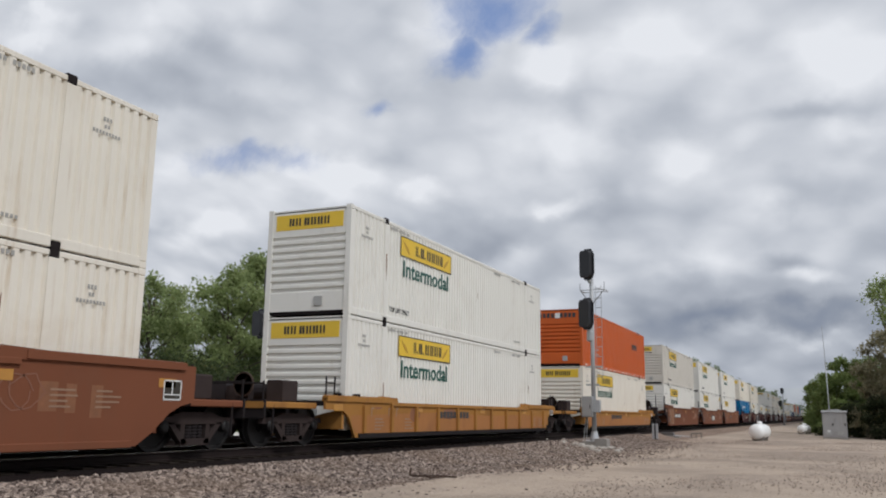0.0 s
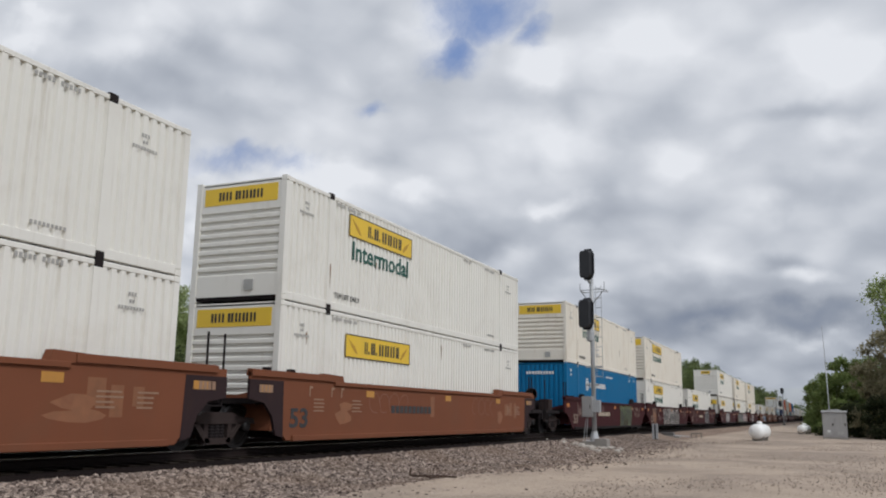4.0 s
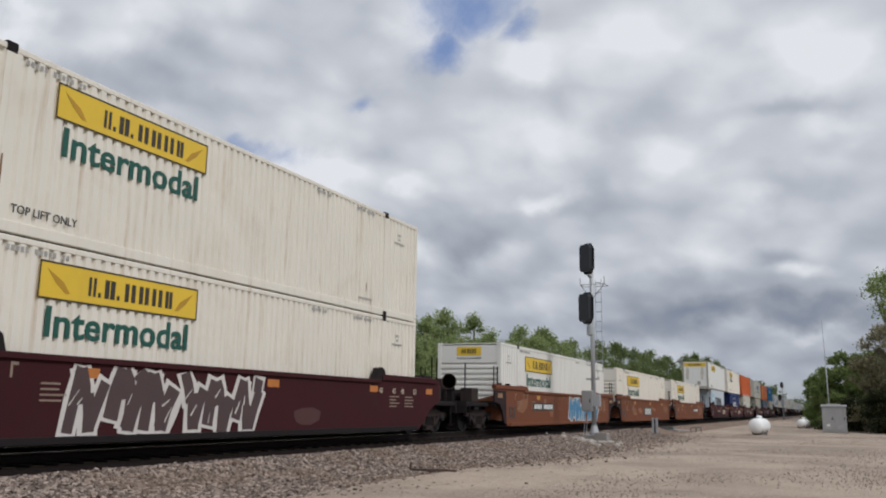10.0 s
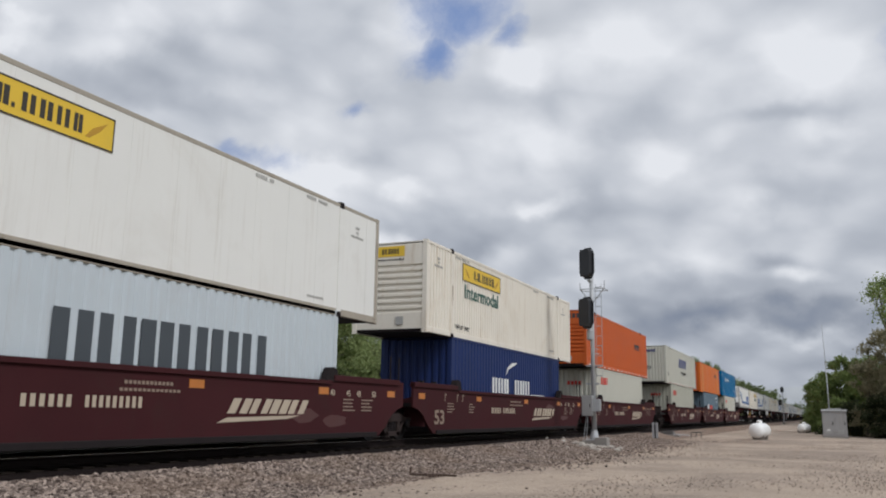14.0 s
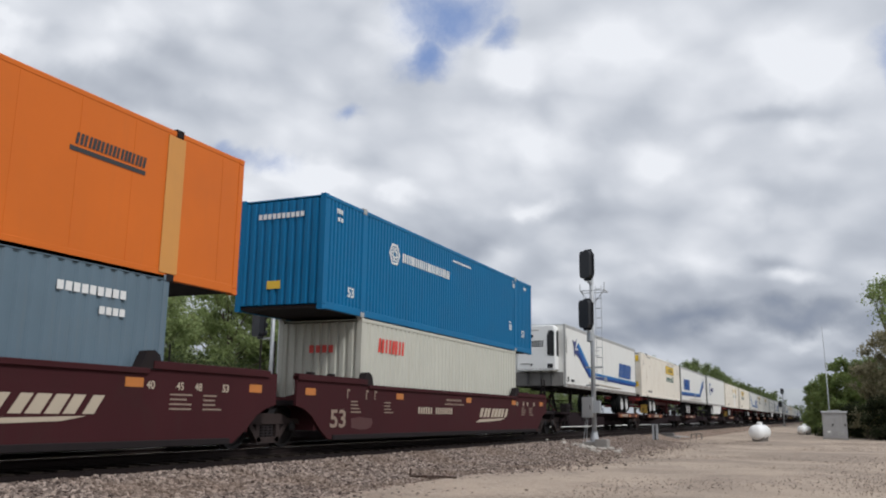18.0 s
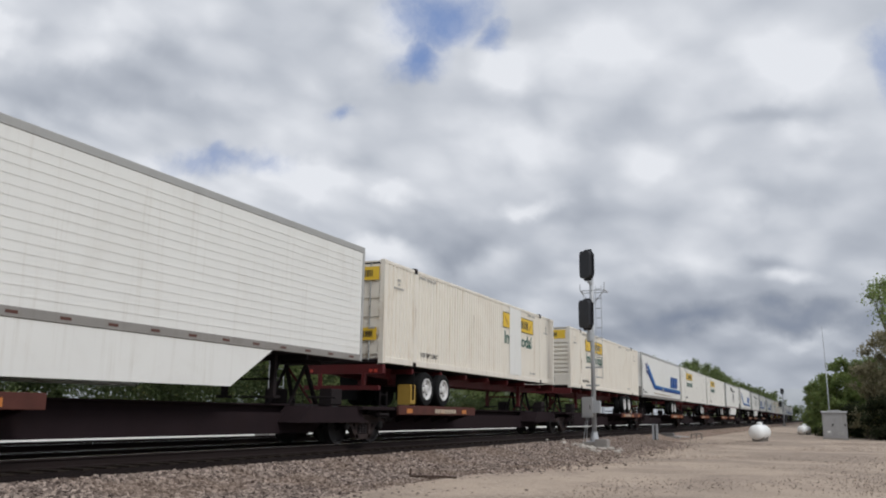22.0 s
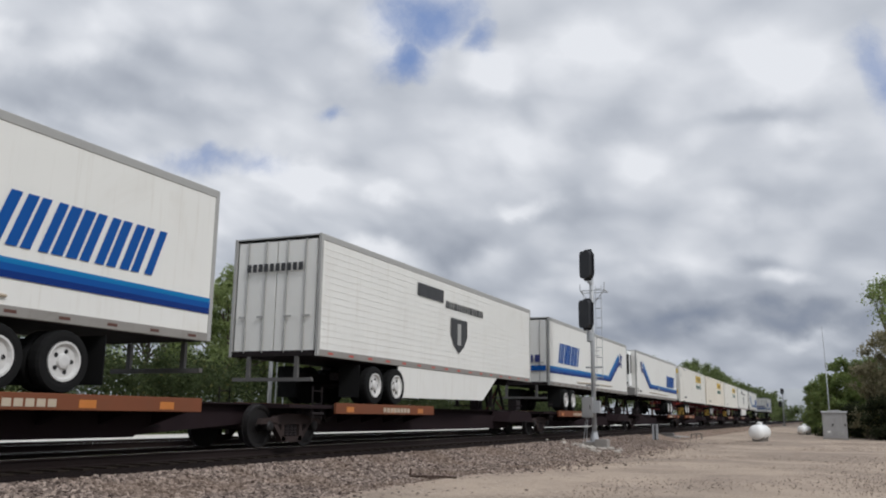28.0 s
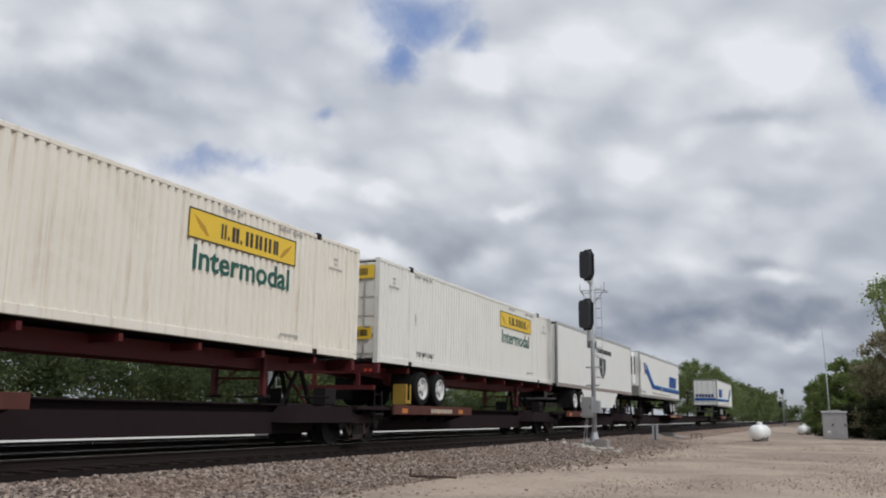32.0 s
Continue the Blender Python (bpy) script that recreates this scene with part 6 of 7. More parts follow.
            for i in range(6):
                box(end, -1.0 + i * 0.33, -0.76 + i * 0.33, -0.036, -0.03, z + 1.0, z + 1.32)
            part("end_name", end, "bird_navy", c)
            part("end_stripe", box(bmn(), -HALF + 0.14, HALF - 0.14, -0.036, -0.03, z + 0.62, z + 0.85), "stripe_blue", c)
        else:
            name_bars(c, slant_bars(11.2 - lift, 14.6 - lift, 3.62 + lift, 4.47 + lift, 6, 0.32, 0.10), xs, "stripe_blue")
            lettering("size_mark", "53", "letter_black", c, 0.3, z + 0.27, xs, 0.22)
            part("code_marking", slabs(bmn(), slant_bars(0.95, 1.55, z + 0.28, z + 0.40, 5) + [[(0.18, z + 1.6 + i * 0.14), (0.28, z + 1.6 + i * 0.14), (0.28, z + 1.69 + i * 0.14), (0.18, z + 1.69 + i * 0.14)] for i in range(6)], xs), "letter_black", c)
        for k in (7.75, 8.1):
            part("placard", slabs(bmn(), [[(fy(k) + 0.2 * p, 3.35 + 0.2 * q) for p, q in ((0, -1), (1, 0), (0, 1), (-1, 0))]], xs + 0.006), "aluminium", c)
        part("side_tube", tube(bmn(), (HALF + 0.015, fy(4.3), z + 0.36), (HALF + 0.015, fy(11.5), z + 0.30), 0.026, seg=8), "letter_cream", c)
    elif style == "ring":
        bm = ring_shape(bmn(), 2.35, 4.35, 0.42, 0.62, xs + 0.006, 18, 0.7, 5.6)
        part("emblem", bm, "stripe_blue", c, "blue open ring emblem")
        name_bars(c, slant_bars(2.75, 5.2, 4.1, 4.5, 7), xs + 0.006, "bird_navy")
    else:
        part("name_block", slabs(bmn(), [[(5.4, 4.85), (7.3, 4.85), (7.3, 5.25), (5.4, 5.25)]], xs + 0.006), "letter_black", c)
        name_bars(c, slant_bars(7.5, 10.8, 4.72, 4.95, 10), xs + 0.006, "letter_black")
        sh = part("shield", slabs(bmn(), [[(7.9, 4.45), (9.3, 4.45), (9.3, 3.9), (9.0, 3.55), (8.6, 3.33), (8.2, 3.55), (7.9, 3.9)]], xs + 0.006), "letter_black", c, "dark shield emblem")
        part("shield_mark", slabs(bmn(), [[(8.45, 3.6), (8.75, 3.6), (8.75, 4.3), (8.45, 4.3)]], xs + 0.012), "grey_rail_paint", sh)
        if back_first:
            part("end_name", (lambda b: [box(b, -0.85 + i * 0.17, -0.73 + i * 0.17, -0.036, -0.03, z + 2.1, z + 2.3) for i in range(10)] and b)(bmn()), "letter_black", c)
    if skirt:
        for s in (-1, 1):
            part("side_skirt", prism_yz(bmn(), [(fy(L - 4.3), z), (fy(3.9), z), (fy(5.3), 1.85), (fy(L - 4.3), 1.80)], *sorted((s * (HALF - 0.05), s * (HALF - 0.02)))), wall, c, "white side skirt")
    return c


# ---- the train: make-up ----
LOW, HIGH = 0.92, 3.82


def build_train():
    L = FT53
    W, C, Y = "maroon_paint", "brown_paint", "yellow_car_paint"
    one = (-1.9, L + 1.9)
    front, last = (-1.6,), (-1.6, L + 1.6)
    wells = [
        (-6.62, C, "plain", one, "", (), False, True), (16.65, Y, "plain", one, "plain_number", (), True, True), (39.77, Y, "plain", one, "plain_number", (), False, True),
        (63.15, C, "rod", front, "number", ((0.6, 2.6, "scraped_tan", "letter_faded", 3),), False, False), (83.04, C, "rod", front, "panel", (), False, False), (102.47, C, "rod", last, "plain_number", (), False, False),
        (125.58, W, "rod", front, "plain_number", ((9.9, 13.0, "graffiti_black", "graffiti_green", 5),), False, False), (144.87, W, "rod", front, "", ((4.9, 12.0, "graffiti_black", "graffiti_white", 9), (0.9, 2.0, "scraped_tan", "graffiti_black", 2)), False, False),
        (164.05, W, "rod", last, "plain_number", ((9.0, 12.0, "graffiti_black", "graffiti_silver", 5),), False, False),
        (187.44, W, "rod", front, "", ((4.6, 8.7, "graffiti_silver", "graffiti_black", 6),), False, False), (206.93, W, "rod", front, "", ((0.9, 8.1, "graffiti_violet", "graffiti_black", 9, "graffiti_green"), (8.4, 13.4, "graffiti_pink", "graffiti_plum", 10, "graffiti_pink")), False, False),
        (226.01, W, "rod", last, "", ((3.3, 8.3, "graffiti_plum", "graffiti_white", 6),), False, False),
        (249.46, C, "rod", front, "number", ((8.3, 13.6, "graffiti_blue", "graffiti_white", 7),), False, False), (268.90, C, "rod", front, "panel", (), False, False), (288.23, C, "rod", last, "number", (), False, False),
        (311.79, W, "rod", front, "swoosh", (), False, False), (331.09, W, "rod", front, "swoosh", (), False, False), (350.32, W, "rod", last, "swoosh", (), False, False),
        (374.30, W, "rod", front, "swoosh", (), False, False), (393.74, W, "rod", front, "swoosh", (), False, False), (413.16, W, "rod", last, "swoosh", (), False, False)]
    for i, (y, tone, kind, trucks, mark, spray, ribs, single) in enumerate(wells):
        well_car(y, tone, kind, trucks, mark, spray, ribs, 11 + i, single, first=i % 3 == 0)
    w, c, g = "white_paint", "cream_paint", "grey_white_paint"
    long_box(-6.62, HIGH, c), long_box(-6.62, LOW, c)
    long_box(16.65, HIGH, w), long_box(16.65, LOW, w)
    long_box(39.77, HIGH, "orange_paint", "orange"), long_box(39.77, LOW, c)
    long_box(63.15, HIGH, g, small_sign=True), long_box(63.15, LOW, w, small_sign=True)
    long_box(83.04, HIGH, w), long_box(83.04, LOW, w, small_sign=True)
    long_box(102.47, HIGH, w), long_box(102.47, LOW, w, word=False, sign_drop=0.5)
    long_box(125.58, HIGH, c), long_box(125.58, LOW, "blue_paint", "blue", end="ribs")
    long_box(144.87, HIGH, c), long_box(144.87, LOW, w, small_sign=True)
    long_box(164.05, LOW, w, small_sign=True, sign_drop=0.42)
    long_box(187.44, HIGH, w, small_sign=True), long_box(187.44, LOW, "grimy_white", flat=True, word=False, sign_drop=0.5, end="plain")
    long_box(206.93, HIGH, c, small_sign=True), long_box(206.93, LOW, "grimy_white", flat=True, word=False, sign_drop=0.52, end="plain")
    long_box(226.01, HIGH, c), long_box(226.01, LOW, c)
    for y in (249.46, 268.90, 288.23):
        long_box(y, LOW, c if y > 260 else w, sign_drop=0.36, small_sign=True)
    long_box(311.79, HIGH - 0.15, "plate_white", flat=True, word=False, sign_drop=0.3, end="plain"), short_box(311.79, LOW, "pale_grey_paint", "star")
    long_box(331.09, HIGH - 0.06, c, small_sign=True), short_box(331.09, LOW, "navy_paint", "white")
    long_box(350.32, HIGH, "orange_paint", "orange"), short_box(350.32, LOW, "grey_cream_paint", "red")
    long_box(374.30, HIGH, "grey_cream_paint", "navy_bars", end="ribs"), short_box(374.30, LOW, "putty_paint", "red")
    long_box(393.74, HIGH - 0.12, "bright_orange_paint", "orange", flat=True, end="plain"), short_box(393.74, LOW, "slate_paint", "dark")
    long_box(413.16, HIGH, "blue_paint", "blue", end="ribs"), short_box(413.16, LOW, "grey_cream_paint", "red")
    spines = [  # y, load, back first, paint of the platform edge, gap behind
        (434.37, "stripe", False, 0), (452.43, c, True, 0), (469.37, "stripe", True, 0), (486.80, "ring", True, 0), (504.10, c, True, 0),
        (523.00, c, False, 0), (540.38, "stripe", False, 1), (557.40, w, False, 1), (574.53, w, False, 1), (592.64, "shield", True, 1),
        (611.92, "stripe", False, 1), (631.94, "shield", True, 1), (650.68, "stripe", True, 1), (669.74, "stripe", False, 0),
        (687.73, w, True, 1), (704.87, c, True, 0), (722.16, w, True, 0), (739.19, "shield", True, 0), (758.11, "stripe", False, 0), (801.60, "stripe", True, 0)]
    for i, (y, load, back, worn) in enumerate(spines):
        gap = (spines[i + 1][0] - y - L) if i + 1 < len(spines) else 1.6
        wheels = (0.6, 6.2) if back else (L - 6.2, L - 0.4)
        spine_car(y, C if worn else "spine_edge", wheels, L - 1.1 if back else 1.1, min(gap, 20.0) if y != 758.11 else 27.0, i)
        if load in ("stripe", "ring", "shield"):
            van_trailer(y, load, back, load != "stripe", *{611.92: (0.5, 0.12), 650.68: (-0.3, 0.05), 486.80: (0.0, 0.07), 631.94: (0.0, 0.05)}.get(y, ()))
        else:
            chassis_box(y, load, back, patch=y == 504.10)


paint("road_film", (0.20, 0.19, 0.178), rough=0.6, var=0.2, scale=2, streak=0.6, dirt=(0.09, 0.075, 0.06), soil=0.4)
paint("spine_edge", (0.085, 0.032, 0.025), rough=0.8, gloss=0.2, var=0.3, scale=2, soil=0.4, dirt=(0.03, 0.018, 0.015))
paint("scraped_brown", (0.235, 0.098, 0.046), rough=0.7, var=0.3, scale=4, soil=0.5, dirt=(0.18, 0.06, 0.03))


# ---- things beside the track ----
def signal_head(mast, x, y, z, h, face, hood=True):
    """One colour-light head: tall dark backboard with cut corners, hoods and lenses on its front, a housing behind."""
    w = 0.33
    c = 0.16
    pts = [(-w + c, -h / 2), (w - c, -h / 2), (w, -h / 2 + c * 1.6), (w, h / 2 - c * 1.6), (w - c, h / 2), (-w + c, h / 2), (-w, h / 2 - c * 1.6), (-w, -h / 2 + c * 1.6)]
    turn = pose(x, y, z, 0, 0, face)
    bm = prism_xz(bmn(), pts, -0.012, 0.012)
    bm.transform(turn)
    board = part("signal_head", bm, "signal_black", mast, "dark signal head with backboard")
    bm = prism_xz(bmn(), [(-w * 0.6, -h / 2 + 0.10), (w * 0.6, -h / 2 + 0.10), (w * 0.78, -h / 2 + 0.22), (w * 0.78, h / 2 - 0.22), (w * 0.6, h / 2 - 0.10), (-w * 0.6, h / 2 - 0.10), (-w * 0.78, h / 2 - 0.22), (-w * 0.78, -h / 2 + 0.22)], 0.012, 0.26)
    bm.transform(turn)
    part("housing", bm, "signal_black", board)
    for k in (-1, 0, 1):
        bm = lathe(bmn(), [(-0.26, 0.125), (-0.012, 0.13), (-0.012, 0.115), (-0.25, 0.112)], (0, 0, k * h * 0.28), "Y", 16)
        bm.transform(turn)
        part("hood", bm, "signal_black", board)
        bm = lathe(bmn(), [(-0.03, 0.10), (-0.014, 0.105)], (0, 0, k * h * 0.28), "Y", 16)
        bm.transform(turn)
        part("lens", bm, "black_plastic", board)


def near_signal():
    """Tall tapered mast with two heads, a ladder, a case and a concrete foot."""
    x, y = -8.85, 35.3
    z0 = 0.08
    s = thing("railway_signal", "galvanised signal mast with two dark heads and ladder", "railway signal", "signals", (x, y, 0))
    part("foot", box(bmn(), -0.42, 0.42, -0.42, 0.42, z0 - 0.1, z0 + 0.24, 0.03), "concrete", s, "concrete foot")
    part("step_block", box(bmn(), 0.12, 0.62, -0.48, 0.05, z0 - 0.1, z0 + 0.36, 0.03), "concrete", s, "concrete block beside the foot")
    part("base_plate", box(bmn(), -0.28, 0.28, -0.28, 0.28, z0 + 0.22, z0 + 0.27, 0.01), "galvanised", s)
    part("base_socket", lathe(bmn(), [(z0 + 0.27, 0.2), (z0 + 0.33, 0.2), (z0 + 0.6, 0.13), (z0 + 0.65, 0.13)], (0, 0, 0), "Z", 14), "galvanised", s)
    part("mast", tube(bmn(), (0, 0, z0 + 0.27), (0, 0, 8.2), 0.10, 0.085, 14), "galvanised", s, "round galvanised mast", True)
    for k in range(4):
        part("bolt", tube(bmn(), (0.22 * (1 if k % 2 else -1), 0.22 * (1 if k > 1 else -1), z0 + 0.27), (0.22 * (1 if k % 2 else -1), 0.22 * (1 if k > 1 else -1), z0 + 0.36), 0.02, seg=6), "galvanised", s)
    signal_head(s, -0.10, -0.16, 7.75, 1.36, 158)
    signal_head(s, -0.17, -0.16, 5.62, 1.36, 158)
    part("head_bracket", tube(bmn(), (0, 0, 4.85), (-0.17, -0.1, 4.98), 0.09, seg=10), "galvanised", s)
    part("head_bracket", tube(bmn(), (0, 0, 6.95), (-0.10, -0.1, 7.08), 0.09, seg=10), "galvanised", s)
    part("junction_cup", lathe(bmn(), [(4.45, 0.1), (4.5, 0.17), (4.85, 0.17), (4.9, 0.1)], (-0.08, 0, 0), "Z", 12), "galvanised", s)
    lad = bmn()
    lx, ly = 0.10, 0.26
    for d in (0, 0.25):
        tube(lad, (lx + d, ly, 2.9), (lx + d, ly, 6.9), 0.011, seg=6)
    for i in range(10):
        tube(lad, (lx, ly, 2.98 + i * 0.42), (lx + 0.25, ly, 2.98 + i * 0.42), 0.017, seg=6)
    part("ladder", lad, "galvanised", s, "thin steel ladder")
    for zz in (3.0, 3.9, 4.1, 6.3):
        part("ladder_stay", tube(bmn(), (0, 0, zz), (lx + 0.1, ly, zz), 0.02, seg=6), "galvanised", s)
    for p, q in (((-0.42, -0.3, 6.62), (0.62, -0.3, 6.62)), ((-0.42, -0.3, 6.62), (-0.42, 0.4, 6.62)), ((-0.42, 0.4, 6.62), (0.62, 0.4, 6.62)), ((0.62, -0.3, 6.62), (0.62, 0.4, 6.62)),
                 ((-0.42, -0.3, 6.62), (-0.42, -0.3, 6.9)), ((0.62, -0.3, 6.62), (0.62, -0.3, 6.95)), ((-0.42, -0.3, 6.62), (0, 0, 6.0)), ((0.62, -0.3, 6.62), (0, 0, 6.0))):
        part("platform_rail", tube(bmn(), p, q, 0.018, seg=6), "galvanised", s)
    for zz, w in ((3.35, 0.42), (2.6, 0.25)):
        part("cross_arm", box(bmn(), -0.3, w, -0.05, 0.05, zz, zz + 0.07, 0.01), "galvanised", s)
    case = part("case", box(bmn(), -0.42, 0.02, -0.38, -0.09, 1.3, 2.15, 0.03), "cabinet_grey", s, "grey equipment case")
    part("junction_case", box(bmn(), -0.02, 0.32, -0.30, -0.05, 1.5, 2.0, 0.03), "galvanised", s, "small grey junction case")
    part("case_door", box(bmn(), -0.38, -0.02, -0.40, -0.38, 1.35, 2.1, 0.01), "cabinet_grey", case)
    part("latch", box(bmn(), -0.08, -0.05, -0.415, -0.40, 1.65, 1.8), "dark_steel", case)
    for p in (-0.42, -0.28):
        part("cable_pipe", tube(bmn(), (p, -0.3, z0), (p * 0.4 - 0.1, -0.2, 1.35), 0.012, seg=6), "galvanised", s)


def far_signal(x, y, top, gap, name_label, thin=0.08):
    s = thing("railway_signal", name_label, "railway signal", "signals", (x, y, 0))
    part("foot", box(bmn(), -0.35, 0.35, -0.35, 0.35, -0.05, 0.55 if x < -18 else 0.3, 0.03), "concrete", s)
    part("mast", tube(bmn(), (0, 0, 0.2), (0, 0, top - 0.3), thin, seg=10), "galvanised", s, smooth=True)
    signal_head(s, 0.0, -0.14, top - 0.6, 1.2, 162)
    signal_head(s, -0.5, -0.14, top - 0.6 - gap, 1.2, 162)
    part("head_arm", box(bmn(), -0.5, 0.05, -0.05, 0.05, top - 1.2 - gap, top - 1.12 - gap, 0.01), "galvanised", s)
    lad = bmn()
    for d in (0.15, 0.5):
        tube(lad, (d, 0.2, 0.4), (d, 0.2, top - 1.0), 0.018, seg=5)
    for i in range(int((top - 1.5) / 0.35)):
        tube(lad, (0.15, 0.2, 0.6 + i * 0.35), (0.5, 0.2, 0.6 + i * 0.35), 0.012, seg=5)
    part("ladder", lad, "galvanised", s)


def gas_tank(x, y, rz, label, r=0.48, length=1.9):
    t = thing("gas_tank", label, "gas tank", "gas tanks", (x, y, 0))
    t.rotation_euler = (0, 0, radians(rz))
    prof = [(-length / 2 - r * 0.55 * math.sin(a), r * math.cos(a)) for a in (1.5, 1.3, 1.0, 0.7, 0.35, 0.0)] + [(length / 2 + r * 0.55 * math.sin(a), r * math.cos(a)) for a in (0.0, 0.35, 0.7, 1.0, 1.3, 1.5)]
    part("shell", lathe(bmn(), prof, (0, 0, r + 0.12), "Y", 28), "tank_white", t, "white steel shell with domed ends", True)
    part("valve_dome", lathe(bmn(), [(2 * r + 0.10, 0.17), (2 * r + 0.24, 0.17), (2 * r + 0.29, 0.10)], (0, 0, 0), "Z", 14), "tank_white", t)
    part("valve", tube(bmn(), (0.0, -0.45, 2 * r + 0.08), (0.0, -0.45, 2 * r + 0.22), 0.04, seg=8), "aluminium", t)
    for d in (-0.6, 0.6):
        part("saddle", prism_xz(bmn(), [(-0.3, -0.02), (0.3, -0.02), (0.36, 0.28), (0.2, 0.2), (0, 0.17), (-0.2, 0.2), (-0.36, 0.28)], d - 0.06, d + 0.06), "concrete", t)


def equipment_hut():
    x0, y0 = -0.2, 66.5
    h = thing("equipment_cabinet", "grey sheet-metal signal equipment cabinet with vents", "cabinet", at=(x0 + 0.71, y0 + 0.7, 0))
    part("plinth", box(bmn(), -0.84, 0.84, -0.75, 0.75, -0.05, 0.1, 0.02), "concrete", h)
    part("body", box(bmn(), -0.79, 0.79, -0.7, 0.7, 0.1, 1.82, 0.02), "cabinet_grey", h)
    part("roof", prism_yz(bmn(), [(-0.78, 1.82), (0.78, 1.82), (0.78, 1.88), (0.0, 1.97), (-0.78, 1.88)], -0.85, 0.85), "cabinet_grey", h)
    part("roof_vent", box(bmn(), -0.45, 0.45, -0.3, 0.3, 1.93, 2.04, 0.02), "aluminium", h)
    for a in (-0.75, 0.03):
        d = part("door", box(bmn(), a, a + 0.72, -0.73, -0.7, 0.18, 1.74, 0.008), "cabinet_grey", h)
        part("handle", box(bmn(), a + 0.6, a + 0.65, -0.76, -0.73, 0.9, 1.1), "dark_steel", d)
        for i in range(4):
            part("vent_slat", box(bmn(), a + 0.15, a + 0.52, -0.742, -0.73, 0.3 + i * 0.06, 0.33 + i * 0.06), "aluminium", d)
    part("notice", box(bmn(), -0.5, -0.3, -0.735, -0.731, 0.42, 0.6), "letter_white", h)


def radio_pole():
    p = thing("antenna_pole", "thin grey radio antenna pole with wires", "pole", at=(0.25, 69.0, 0))
    part("mast", tube(bmn(), (0, 0, -0.1), (-0.05, 0, 5.4), 0.045, 0.035, 8), "galvanised", p, smooth=True)
    part("whip", tube(bmn(), (-0.05, 0, 5.3), (-0.12, 0, 8.2), 0.028, 0.018, 6), "galvanised", p)
    part("collar", tube(bmn(), (-0.05, 0, 5.2), (-0.05, 0, 5.5), 0.06, seg=8), "aluminium", p)
    part("foot", box(bmn(), -0.2, 0.2, -0.2, 0.2, -0.05, 0.12, 0.02), "concrete", p)


def marker_post():
    p = thing("marker_post", "short pale marker post with a dark central gap", "post", at=(-8.75, 48.6, 0))
    part("board", box(bmn(), -0.16, -0.03, -0.03, 0.03, 0.0, 0.98, 0.008), "galvanised", p)
    part("board", box(bmn(), 0.03, 0.16, -0.03, 0.03, 0.15, 0.98, 0.008), "galvanised", p)
    part("stake", box(bmn(), -0.035, 0.035, -0.035, 0.035, -0.1, 0.92, 0.008), "dark_steel", p)


def bent_rod():
    """Bent iron bar lying on the lot, with a loop in it."""
    r = thing("bent_iron_rod", "thin rusty bent iron rod lying on gravel", "iron rod", at=(-7.5, 16.1, 0.075))
    pts = [Vector((-0.42, 0.05, 0.17)), Vector((-0.42, 0.02, 0.02)), Vector((0.05, -0.02, 0.03)), Vector((0.2, -0.02, 0.04)), Vector((0.62, 0.02, 0.03))]
    bm = bmn()
    for a, b in zip(pts, pts[1:]):
        tube(bm, a, b, 0.024, seg=6)
    part("bar", bm, "rusty_iron", r)
    bm = bmn()
    loop = [Vector((0.1 + math.cos(i * math.pi / 7) * 0.14, -0.03 + math.sin(i * math.pi / 7) * 0.10, 0.03 + 0.02 * math.sin(i))) for i in range(15)]
    for a, b in zip(loop, loop[1:]):
        tube(bm, a, b, 0.021, seg=6)
    part("loop", bm, "rusty_iron", r)
    part("spike", tube(bmn(), (0.1, 0.0, 0.02), (0.12, 0.02, 0.2), 0.01, seg=5), "rusty_iron", r)


def switch_box():
    s = thing("track_box", "low grey track equipment box with pale rods", "equipment box", at=(-9.1, 56.0, 0.1))
    part("base", box(bmn(), -0.75, 0.55, -0.45, 0.35, -0.1, 0.10, 0.03), "concrete", s)
    part("lid", box(bmn(), -0.6, 0.2, -0.35, 0.25, 0.10, 0.30, 0.05), "dim_rail", s)
    part("rod", tube(bmn(), (0.2, 0, 0.12), (1.1, 0.2, 0.05), 0.03, seg=6), "galvanised", s)
    p = thing("low_pipe_frame", "low pale bent pipe frame on the gravel", "pipe", at=(-7.9, 58.5, 0.0))
    bm = bmn()
    for a, b in (((-0.3, 0, 0), (-0.3, 0, 0.3)), ((-0.3, 0, 0.3), (0.35, 0, 0.34)), ((0.35, 0, 0.34), (0.35, 0, 0)), ((0.0, 0, 0), (0.05, 0, 0.33))):
        tube(bm, a, b, 0.03, seg=6)
    part("pipe", bm, "dim_rail", p)


def pale_rocks():
    rng = random.Random(4)
    src = None
    for i in range(46):
        a, r = rng.uniform(0, 6.3), abs(rng.gauss(0, 0.7))
        x, y = -8.6 + math.cos(a) * r * 1.1, 34.6 + math.sin(a) * r * 1.6 - 0.4
        bm = bmn()
        bmesh.ops.create_icosphere(bm, subdivisions=1, radius=rng.uniform(0.06, 0.17))
        for v in bm.verts:
            v.co = Vector((v.co.x * rng.uniform(0.7, 1.2), v.co.y * rng.uniform(0.7, 1.2), v.co.z * rng.uniform(0.4, 0.8)))
        ob = part("rock", bm, "lime_stone", None)
        ob.location = (x, y, slope_z(x) + 0.05)
        tagged(ob, "pale broken limestone rock beside the signal foot", "rock", "rocks")


